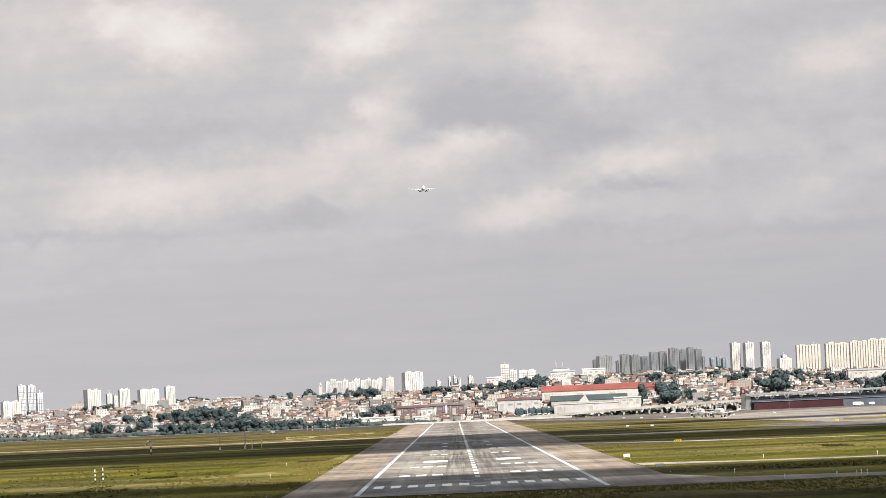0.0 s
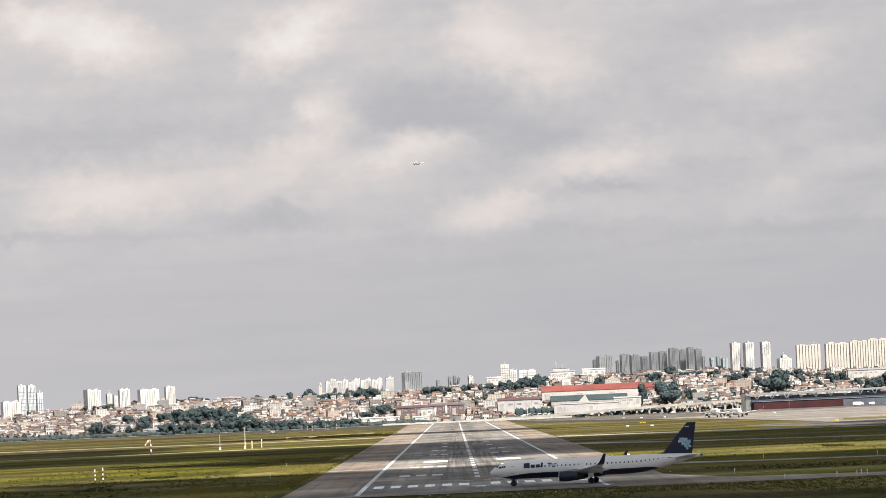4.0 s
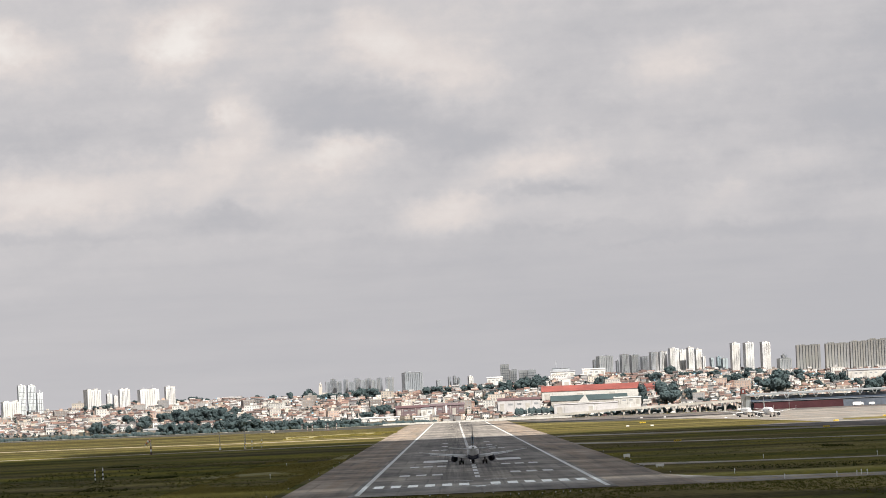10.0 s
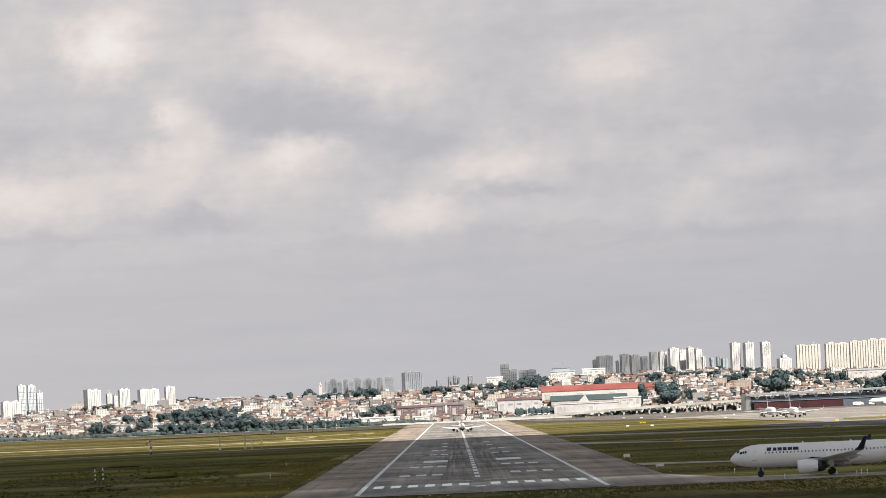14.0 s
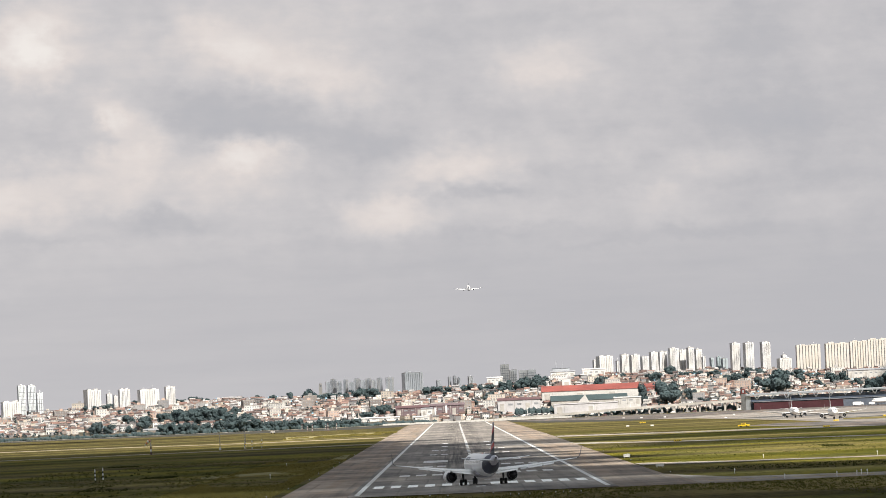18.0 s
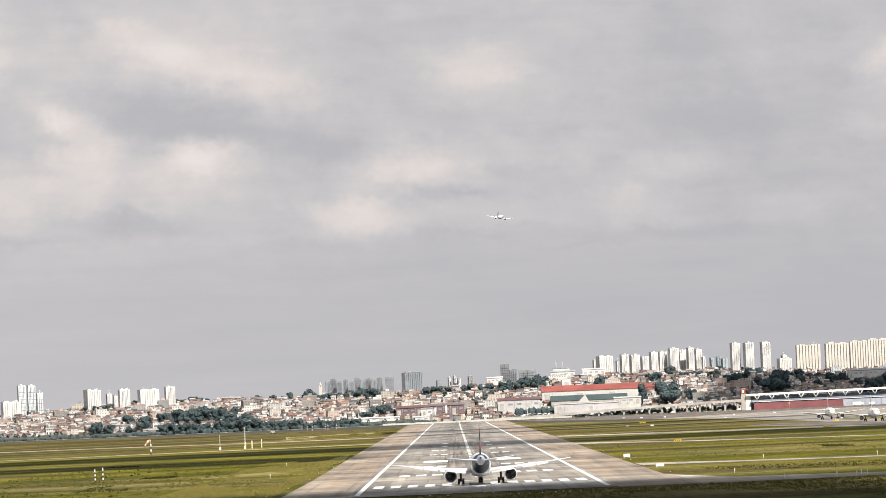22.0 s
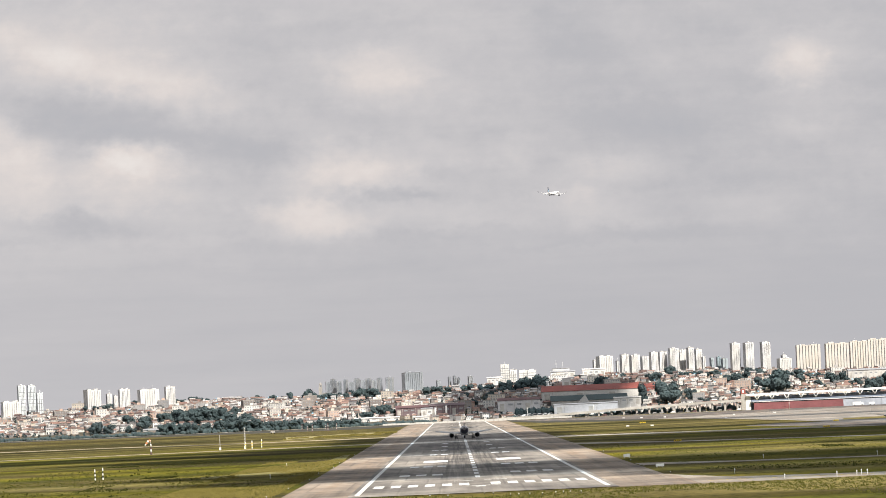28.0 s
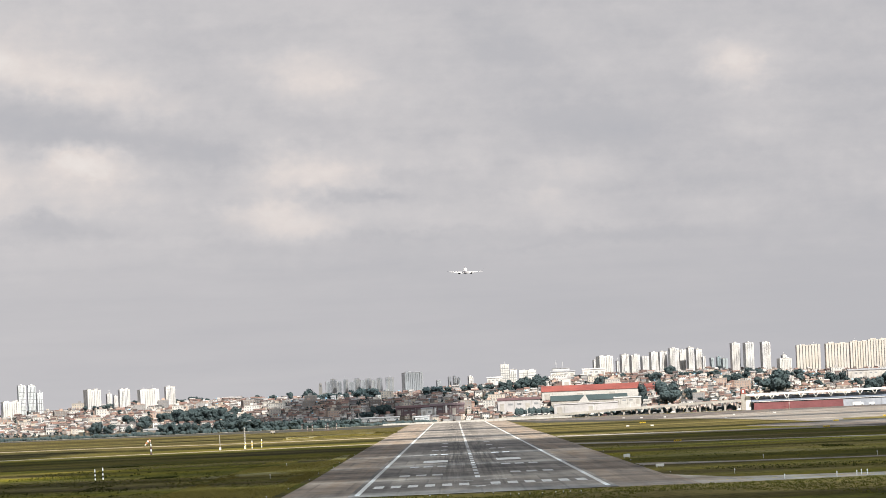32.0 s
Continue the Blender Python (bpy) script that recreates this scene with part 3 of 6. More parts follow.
slab("verge", [(41, 3950), (58, 3560), (100, 3300), (145, 3290), (59, 4060), (57, 4345), (41, 4345)], 0.04, SOIL, "dark bare verge of burnt grass below the fence")
slab("verge", [(-108, 3090), (-98, 2795), (-84, 2850), (-71, 2905), (-44, 3035), (-46, 3240), (-60, 3180), (-77, 3150), (-90, 3070)], 0.045, STRAWBED, "strip of tall dry straw-coloured grass", 0.2)
slab("verge", [(-42, 1304), (-44, 1448), (-42, 1677), (-40, 1706), (-38, 1497)], 0.045, MOWN, "pale mown grass strip beside the runway", 0.2)
slab("verge", [(-66, 1214), (-47, 1266), (-43, 1342), (-45, 1398), (-50, 1311), (-68, 1258)], 0.04, MOWN, "narrow pale mown grass strip", 0.2)
slab("road", [(-420, 4372), (460, 4372), (460, 4384), (-420, 4384)], 0.12, CONCRETE, "perimeter road along the airfield edge", category="road")


def perimeter_wall(x0, x1, y, h):
    """A low pale wall of panels between posts across the runway's far end."""
    root = thing("perimeter_wall", pose(0, y, 0), "low pale concrete perimeter wall with posts", "wall")
    n = round((x1 - x0) / 4.0)
    step = (x1 - x0) / n
    for i in range(n):
        a = x0 + i * step
        part("panel", boxed(a + 0.17, a + step - 0.17, -0.08, 0.08, -0.1, h * (0.92 if i % 3 else 0.84)), PALEWALL, root)
        part("post", boxed(a - 0.16, a + 0.16, -0.14, 0.14, -0.1, h), CONCRETE, root)
    return root


perimeter_wall(-66, 98, 4364, 1.7)


def flat_mark(name, x0, x1, y0, y1, z=0.108):
    bm = bmesh.new()
    n = max(1, int((y1 - y0) / 60))
    rows = [[bm.verts.new((x, y0 + (y1 - y0) * i / n, z + dz)) for x, dz in ((x0, -0.02), (x0, 0), (x1, 0), (x1, -0.02))] for i in range(n + 1)]
    for a, b in zip(rows, rows[1:]):
        for i in range(3):
            bm.faces.new((a[i], a[i + 1], b[i + 1], b[i]))
    return part(name, bm, PAINT, runway)


for s in (-1, 1):
    flat_mark("edge_line", s * 22.1 - 0.46, s * 22.1 + 0.46, 884, 4330)
    for i in range(6):
        x = s * (3.0 + 3.28 * i)
        flat_mark("threshold_bar", x - 0.95, x + 0.95, 952, 980)
    for y0, xs in ((1100, (7.6, 11.2, 14.8)), (1250, (7.0, 10.4, 13.8)), (1552, (6.8, 10.2)), (1702, (7.2, 10.2)), (1852, (7.2,)), (2002, (7.2,))):
        for x in xs:
            flat_mark("touchdown_bar", s * (x + 1) - 1.15, s * (x + 1) + 1.15, y0, y0 + 23)
    flat_mark("aiming_point", min(s * 6.6, s * 13.2), max(s * 6.6, s * 13.2), 1350, 1400)
for i in range(66):
    y = 1048 + 50 * i
    if y < 4300:
        flat_mark("centreline_stripe", -0.52, 0.52, y, y + 31)
# runway number, seen at a low angle
for x0, x1, y0, y1 in ((-5.0, -1.0, 1006, 1009), (1.0, 5.6, 1010, 1013), (-0.9, 0.9, 930, 940), (-3.4, 3.8, 941, 943)):
    flat_mark("marking_bar", x0, x1, y0, y1)
# yellow line along the taxiway
tagged(mesh_object("taxi_line", boxed(40, 108, 890, 890.4, 0.03, 0.06), YELLOW), "thin yellow taxiway centre line", "marking", kind="structure")


# ---- aircraft ----


def interp(table, x):
    for (a, *u), (b, *v) in zip(table, table[1:]):
        if x <= b:
            k = (x - a) / (b - a)
            k = max(0, min(1, k))
            return [p + (q - p) * k for p, q in zip(u, v)]
    return list(table[-1][1:])


def airfoil(le, chord, thick, droop=0.0):
    """A section in a plane of constant x: le is its leading edge; the chord runs aft and drops by that slope."""
    up = [(0, 0), (0.02, 0.35), (0.12, 0.85), (0.35, 1.0), (0.65, 0.66), (1.0, 0.03)]
    lo = [(0.65, -0.42), (0.35, -0.72), (0.12, -0.62), (0.02, -0.3)]
    return [Vector((le[0], le[1] - c * chord, le[2] + t * thick * chord * 0.5 - c * chord * droop)) for c, t in up + lo]


def airliner(name, spec, livery, label, group=""):
    """A twin-jet; its nose points along +y, and the origin lies on the ground between the main wheels."""
    root = thing(name, pose(0, 0, 0), label, "airplane", group)
    L, R, ZC, NOSE = spec["length"], spec["radius"], spec["axis_z"], spec["nose"]
    RZ = spec.get("radius_z", R)
    # stations: distance from the nose as a share of the length, half width, half height, rise of the axis
    st = [(0.0, 0.03, 0.03, -0.24), (0.004, 0.18, 0.18, -0.23), (0.012, 0.32, 0.32, -0.20), (0.027, 0.50, 0.50, -0.15), (0.05, 0.70, 0.70, -0.09), (0.075, 0.84, 0.85, -0.04), (0.10, 0.93, 0.94, -0.01),
          (0.135, 0.99, 0.99, 0.0), (0.17, 1, 1, 0), (0.66, 1, 1, 0), (0.72, 0.97, 0.95, 0.05), (0.79, 0.84, 0.81, 0.18), (0.86, 0.63, 0.60, 0.36), (0.92, 0.41, 0.40, 0.52), (0.965, 0.23, 0.25, 0.62), (1.0, 0.07, 0.10, 0.68)]

    def skin(s, a, out=0.0):
        w, h, up = interp(st, s)
        return Vector(((w * R + out) * math.sin(a), NOSE - s * L, ZC + up * RZ + (h * RZ + out) * math.cos(a)))

    seg = spec.get("fine", 28)
    stations = sorted({p[0] for p in st} | {0.17 + 0.049 * i for i in range(1, 10)} | {0.69, 0.755, 0.825, 0.89, 0.94} | ({0.02 + 0.012 * i for i in range(80)} | {0.775 + 0.0035 * i for i in range(36)} if seg > 40 else set()))
    def angles(s):
        # where a paint line runs along the body, one row of corners follows it
        if "edge" not in livery:
            return [2 * math.pi * i / seg for i in range(seg)]
        w, h, up = interp(st, s)
        e = math.acos(max(-0.96, min(0.96, (livery["edge"](s) - up) / max(h, 0.05))))
        n1 = seg * 5 // 8
        return [-e + 2 * e * i / n1 for i in range(n1)] + [e + (2 * math.pi - 2 * e) * i / (seg - n1) for i in range(seg - n1)]

    rings = [[skin(s, a) for a in angles(s)] for s in stations]
    body = part("fuselage", loft(bmesh.new(), rings, pick=lambda c: livery["body"]((NOSE - c.y) / L, (c.z - ZC) / RZ)), livery["mats"], root)

    def decal(nm, s0, s1, a0, a1, mat, lab="", parent=None, out=0.02, rows=1):
        bm = bmesh.new()
        cols = max(1, int((s1 - s0) * (30 if s0 > 0.14 else 260)))
        g = [[bm.verts.new(skin(s0 + (s1 - s0) * i / cols, a0 + (a1 - a0) * j / rows, out)) for i in range(cols + 1)] for j in range(rows + 1)]
        for u, v in zip(g, g[1:]):
            for i in range(cols):
                bm.faces.new((u[i], u[i + 1], v[i + 1], v[i]))
        return part(nm, bm, mat, parent or body, lab)

    for sgn in (-1, 1):
        n_win = spec.get("windows", 0)
        for i in range(n_win):
            s = 0.17 + (0.80 - 0.17) * i / max(1, n_win - 1)
            if any(abs(s - q) < 0.012 for q in spec["doors"]):
                continue
            w, h, _ = interp(st, s)
            a = sgn * math.acos(min(0.9, 0.26 / max(h, 0.3)))
            da = 0.15 / RZ
            decal("cabin_window", s - 0.0028, s + 0.0028, a - da, a + da, GLASS)
        for q in spec["doors"]:
            a = sgn * radians(84)
            for k0, k1, b0, b1 in ((-0.012, -0.0105, -0.5, 0.32), (0.0105, 0.012, -0.5, 0.32), (-0.012, 0.012, 0.29, 0.32), (-0.012, 0.012, -0.5, -0.47)):
                decal("door_outline", q + k0, q + k1, a - b1 * sgn, a - b0 * sgn, GREYLINE, out=0.012)
        for k0, k1, a0, a1 in ((0.034, 0.045, 12, 44), (0.047, 0.059, 47, 66), (0.0605, 0.070, 50, 67), (0.0715, 0.080, 54, 68)):
            decal("cockpit_window", k0, k1, sgn * radians(a0), sgn * radians(a1), GLASS, out=0.03, rows=3)
    for nm, sgn, s0, s1, a0, a1, mat in livery.get("decals", ()):
        for side in ((-1, 1) if sgn == 0 else (sgn,)):
            decal(nm, s0, s1, side * radians(a0), side * radians(a1), mat, out=0.03, rows=3)

    # wings
    half, wz = spec["span"] / 2, ZC - 0.62 * RZ
    y0 = NOSE - spec["wing_at"]
    sweep, dih = math.tan(radians(spec["sweep"])), math.tan(radians(5.6))
    for sgn in (-1, 1):
        secs = []
        for x, c, t, droop in ((R * 0.3, spec["root"], 0.14, 0.06), (half * 0.36, spec["kink"], 0.12, 0.05), (half * 0.72, spec["kink"] * 0.62, 0.11, 0.03), (half * 0.955, spec["tip"], 0.10, 0.01)):
            secs.append(airfoil((sgn * x, y0 - (x - R * 0.3) * sweep, wz + x * dih + 0.004 * max(0, x - 6) ** 1.6), c, t, droop))
        wing = part("wing", loft(bmesh.new(), secs), WINGM, root, "pale grey swept wing")
        for a, b, k0, k1 in ((secs[0], secs[1], 0.25, 0.96), (secs[1], secs[2], 0.04, 0.98)):      # flaps set for take-off
            ends = [a[5].lerp(b[5], k) + Vector((0, 0.25, -0.03)) for k in (k0, k1)]
            part("flap", loft(bmesh.new(), [airfoil(p, c * spec["kink"] * 0.26, 0.12, 0.30) for p, c in zip(ends, (1.0, 0.8))]), WINGM, wing, "lowered flap")
        tip = secs[-1]
        tx, ty, tz = tip[0]
        hgt = spec["winglet"]
        wl = [airfoil((tx, ty, tz), spec["tip"], 0.1), airfoil((tx + sgn * 0.5, ty - 0.5, tz + 0.35), spec["tip"] * 0.8, 0.09), airfoil((tx + sgn * 0.85, ty - hgt * 0.75, tz + hgt), spec["tip"] * 0.35, 0.08)]
        part("winglet", loft(bmesh.new(), wl), livery["winglet"], wing, "upturned wing tip")
        for f in (0.26, 0.44, 0.60):      # flap track fairings
            x = half * f
            yb = y0 - (x - R * 0.3) * sweep - spec["kink"] * (0.86 if f < 0.5 else 0.66)
            part("flap_fairing", loft(bmesh.new(), revolve([(1.4, 0.05), (0.6, 0.2), (-0.8, 0.2), (-2.0, 0.04)], (sgn * x, yb, wz + x * dih - 0.28), n=8)), WINGM, wing)
        # engine
        ex, ez, er = spec["engine_x"], spec["engine_z"], spec["engine_r"]
        ey = y0 - (ex - R * 0.3) * sweep + spec["engine_ahead"]
        el = spec["engine_len"]
        prof = [(-0.0, er * 0.86), (0.08, er * 0.93), (-0.1, er * 0.99), (-el * 0.3, er * 1.06), (-el * 0.6, er * 1.0), (-el * 0.86, er * 0.80), (-el, er * 0.66)]
        eng = part("engine", loft(bmesh.new(), revolve([(-el, er * 0.60), (-0.5, er * 0.80)] + prof[::1], (sgn * ex, ey, ez), n=24), caps=False), livery["engine"], root, "turbofan engine nacelle")
        part("inlet_lip", loft(bmesh.new(), revolve([(0.085, er * 0.84), (0.125, er * 0.89), (0.10, er * 0.945), (-0.02, er * 0.975), (0.06, er * 0.86)], (sgn * ex, ey, ez), n=24), caps=False), METAL, eng, "polished metal inlet lip")
        part("fan", loft(bmesh.new(), revolve([(-0.5, er * 0.84), (-0.48, er * 0.3), (-0.15, 0.04)], (sgn * ex, ey, ez), n=18)), DARK, eng, "dark fan disc and spinner")
        part("exhaust", loft(bmesh.new(), revolve([(-el * 0.80, er * 0.90), (-el * 0.9, er * 0.85), (-el - 0.06, er * 0.74), (-el + 0.15, er * 0.60), (-el - 0.5, er * 0.44), (-el - 0.55, er * 0.32), (-el - 1.2, 0.06)], (sgn * ex, ey, ez), n=16)), DARK, eng, "dark exhaust cone")
        py = [airfoil((sgn * ex, ey - 0.5, ez + er * 0.8), el * 1.15, 0.07), airfoil((sgn * ex, ey - el * 0.45, wz + ex * dih + 0.1), el * 0.9, 0.07)]
        part("pylon", loft(bmesh.new(), py), WINGM, eng)
        # tailplane
        hs = [airfoil((sgn * R * 0.12, NOSE - L * 0.865, ZC + 0.42 * RZ), spec["tail_root"], 0.1), airfoil((sgn * spec["tail_span"] / 2, NOSE - L * 0.865 - spec["tail_span"] / 2 * 0.62, ZC + 0.42 * RZ + spec["tail_span"] / 2 * 0.10), spec["tail_root"] * 0.42, 0.09)]
        part("tailplane", loft(bmesh.new(), hs), WINGM, root, "grey tailplane")

    # fin: each painted band is one strip from the leading to the trailing edge
    zf, zt = ZC + 0.55 * RZ, spec["height"]
    fr, ft = spec["fin_root"], spec["fin_root"] * spec.get("fin_taper", 0.36)

    def fin_point(c, k, side):
        chord = fr + (ft - fr) * k
        le = NOSE - L * spec["fin_at"] - k * (zt - zf) * spec.get("fin_sweep", 0.86) + max(0.0, 0.16 - k) ** 2 * 90
        return Vector((side * 0.030 * chord * math.sin(math.pi * min(0.985, c ** 0.6)), le - c * (chord + max(0.0, 0.16 - k) ** 2 * 90), zf + (zt - zf) * k))

    bm = bmesh.new()
    edges = [-0.5] + [b for b, _ in livery["fin"]]
    for (lo, (hi, colour)) in zip(edges, livery["fin"]):
        for side in (-1, 1):
            for i in range(16):
                c0, c1 = i / 16, (i + 1) / 16
                for j in range(6):
                    k = [min(1.0, max(0.0, lo + (hi - lo) * q / 6 + livery.get("fin_rise", 0.0) * c)) for q, c in ((j, c0), (j, c1), (j + 1, c1), (j + 1, c0))]
                    if k[2] - k[1] + k[3] - k[0] < 1e-4:
                        continue
                    f = bm.faces.new([bm.verts.new(fin_point(c, kk, side)) for c, kk in ((c0, k[0]), (c1, k[1]), (c1, k[2]), (c0, k[3]))])
                    f.material_index = colour
    cap = [bm.verts.new(fin_point(i / 16, 1.0, 1)) for i in range(17)] + [bm.verts.new(fin_point(i / 16, 1.0, -1)) for i in range(16, -1, -1)]
    bm.faces.new(cap)
    bmesh.ops.remove_doubles(bm, verts=bm.verts, dist=0.002)
    bmesh.ops.dissolve_degenerate(bm, edges=bm.edges, dist=0.001)
    part("fin", bm, livery["mats"], root, livery["fin_label"])
    for nm, k, q, w, h, mat in livery.get("fin_marks", ()):
        for sgn in (-1, 1):
            z = zf + (zt - zf) * k
            y = NOSE - L * spec["fin_at"] - q * fr
            part(nm, boxed(min(sgn * 0.20, sgn * 0.30), max(sgn * 0.20, sgn * 0.30), y - w / 2, y + w / 2, z - h / 2, z + h / 2, bevel=0.03), mat, root)
    part("tail_exhaust", loft(bmesh.new(), revolve([(0.0, 0.2), (-0.35, 0.15), (-0.3, 0.08)], (0, NOSE - L + 0.08, ZC + 0.68 * RZ), n=10)), DARK, root, "dark tail exhaust")
    part("belly_fairing", loft(bmesh.new(), [[Vector((R * 0.92 * w * math.cos(2 * math.pi * i / 16), y0 + 1.0 - q, ZC - RZ * 0.80 + RZ * 0.36 * w * math.sin(2 * math.pi * i / 16))) for i in range(16)] for q, w in ((0, 0.2), (1.5, 0.85), (4, 1), (spec["root"] + 1, 1), (spec["root"] + 3, 0.3))]), livery["belly"], root)
    for nm, z, y in (("beacon", ZC + RZ + 0.06, 0.0), ("antenna", ZC + RZ + 0.16, 5.0), ("antenna", ZC + RZ + 0.16, -3.5)):
        part(nm, boxed(-0.03, 0.03, y - 0.16, y + 0.10, z - 0.3, z + (0.0 if nm == "beacon" else 0.1), bevel=0.01), REDP if nm == "beacon" else WHITE, root)

    # gear
    legs = []
    wr = spec["wheel_r"]

    def leg(nm, x, y, ztop, tandem, lift=0.0):
        g = part(nm, tubed((0, 0, -ztop + wr), (0, 0, 0), 0.17, 0.22), DARK, root, "landing gear leg with two wheels")
        g.matrix_basis = pose(x, y, ztop + lift)
        part("gear_brace", tubed((0, 0.0, -ztop * 0.55), (0, 0.9 * (1 if x == 0 else 0.6), 0.0), 0.06), METAL, g)
        part("axle", tubed((-tandem, 0, -ztop + wr), (tandem, 0, -ztop + wr), 0.08), METAL, g)
        for q in (-1, 1):
            part("tyre", loft(bmesh.new(), revolve([(q * tandem - 0.19, wr * 0.55), (q * tandem - 0.21, wr * 0.9), (q * tandem - 0.10, wr), (q * tandem + 0.10, wr), (q * tandem + 0.21, wr * 0.9), (q * tandem + 0.19, wr * 0.55)], (0, 0, -ztop + wr), axis="x", n=18)), RUBBER, g)
        part("gear_door", boxed(-0.03, 0.03, -0.5, 0.5, -ztop * 0.5, 0.0, bevel=0.01), WHITE, g).matrix_basis = pose((0.35 if x >= 0 else -0.35), 0, 0)
        legs.append(g)

    leg("nose_gear", 0, spec["base"], ZC - RZ * 0.8, 0.22, spec.get("nose_lift", 0.0))
    leg("main_gear", -spec["track"] / 2, 0, ZC - RZ * 0.45, 0.42)
    leg("main_gear", spec["track"] / 2, 0, ZC - RZ * 0.45, 0.42)
    return root, legs


E195 = dict(length=38.65, radius=1.51, radius_z=1.68, axis_z=3.06, nose=18.9, nose_lift=0.10, windows=33, doors=(0.115, 0.83, 0.44), span=28.7, wing_at=14.5, sweep=28, root=5.6, kink=3.6, tip=1.25,
            winglet=1.9, engine_x=4.75, engine_z=1.52, engine_r=0.90, engine_len=3.4, engine_ahead=3.3, tail_span=12.1, tail_root=3.9, fin_root=5.9, fin_at=0.803, fin_taper=0.28, fine=112, height=10.1, base=14.6, track=5.94, wheel_r=0.52)
A320 = dict(length=37.57, radius=1.98, radius_z=2.07, axis_z=3.75, nose=17.95, windows=38, doors=(0.115, 0.84), span=35.8, wing_at=13.2, sweep=29.5, root=7.0, kink=4.3, tip=1.5,
            winglet=2.35, engine_x=5.75, engine_z=1.66, engine_r=1.18, engine_len=4.4, engine_ahead=3.9, tail_span=12.45, tail_root=4.4, fin_root=6.25, fin_at=0.772, fin_taper=0.30, fine=112, height=11.76, base=12.64, track=7.6, wheel_r=0.58)


def blue_edge(s):
    """Navy under a line that sweeps down at the nose and up to the tail."""
    edge = -0.40
    if s < 0.22:
        edge = -0.40 - 0.62 * ((0.22 - s) / 0.22) ** 1.6
    if s > 0.60:
        edge = -0.40 + 0.05 * (s - 0.60) / 0.2 - 0.75 * max(0.0, (s - 0.76) / 0.14) ** 1.3
    return edge


def blue_body(s, h):
    return 1 if h < blue_edge(s) else 0


def stripe_body(s, h):
    edge = 0.782 + 0.045 * h
    return 1 if edge < s < 0.90 + 0.04 * h else 3 if s >= 0.90 + 0.04 * h else 0


BLUE = dict(mats=[WHITE, NAVY, SKYB, LILAC], body=blue_body, edge=blue_edge, fin=[(1.5, 1)], fin_label="navy blue tail fin with a pale map patch", winglet=NAVY, engine=NAVY, belly=NAVY,
            decals=[("name_shape", 0, 0.167, 0.196, 50, 82, NAVY), ("name_shape", 0, 0.200, 0.220, 62, 82, NAVY), ("name_shape", 0, 0.224, 0.245, 62, 82, NAVY), ("name_shape", 0, 0.249, 0.258, 50, 82, NAVY),
                    ("map_patch", 0, 0.280, 0.300, 54, 64, DARK), ("map_patch", 0, 0.290, 0.318, 60, 70, LILAC), ("map_patch", 0, 0.284, 0.300, 65, 73, SKYB), ("map_patch", 0, 0.300, 0.322, 70, 77, SKYB), ("map_patch", 0, 0.302, 0.316, 77, 84, DARK), ("map_patch", 0, 0.310, 0.326, 58, 66, GREYLINE),
                    ("small_print", 0, 0.70, 0.77, 82, 84, LILAC), ("registration_bar", 0, 0.845, 0.875, 72, 76, NAVY)],
            fin_marks=[("map_patch", 0.52, 0.72, 0.8, 0.5, SKYB), ("map_patch", 0.50, 0.84, 0.7, 0.6, LILAC), ("map_patch", 0.46, 0.66, 0.6, 0.5, LILAC), ("map_patch", 0.45, 0.78, 0.8, 0.45, SKYB), ("map_patch", 0.44, 0.92, 0.9, 0.6, SKYB), ("map_patch", 0.38, 0.76, 0.6, 0.5, LILAC),
                       ("map_patch", 0.37, 0.89, 0.8, 0.45, SKYB), ("map_patch", 0.31, 0.84, 0.6, 0.5, SKYB), ("map_patch", 0.30, 0.96, 0.5, 0.4, LILAC), ("map_patch", 0.24, 0.88, 0.4, 0.45, SKYB), ("small_print", 0.88, 0.90, 0.8, 0.2, LILAC)])
STRIPE = dict(mats=[WHITE, NAVY, REDP, LILAC], body=stripe_body, fin=[(-0.10, 3), (0.16, 1), (0.29, 2), (0.36, 3), (0.60, 1), (0.72, 2), (1.5, 3)], fin_rise=0.20, fin_label="tail fin in slanting navy, red and lilac bands", winglet=NAVY, engine=WHITE, belly=LILAC,
              decals=[("emblem", 0, 0.176, 0.196, 46, 66, NAVY), ("name_shape", 0, 0.206, 0.222, 48, 66, NAVY), ("name_shape", 0, 0.227, 0.247, 48, 66, NAVY), ("name_shape", 0, 0.252, 0.270, 48, 66, NAVY), ("name_shape", 0, 0.275, 0.295, 48, 66, NAVY),
                      ("name_shape", 0, 0.300, 0.326, 48, 66, NAVY), ("small_print", 0, 0.60, 0.65, 66, 69, NAVY), ("registration_bar", 0, 0.80, 0.84, 62, 66, LILAC)])
PLAIN = dict(mats=[WHITE, NAVY, REDP, LILAC], body=lambda s, h: 0, fin=[(1.5, 0)], fin_label="white tail fin", winglet=WHITE, engine=WHITE, belly=LILAC)

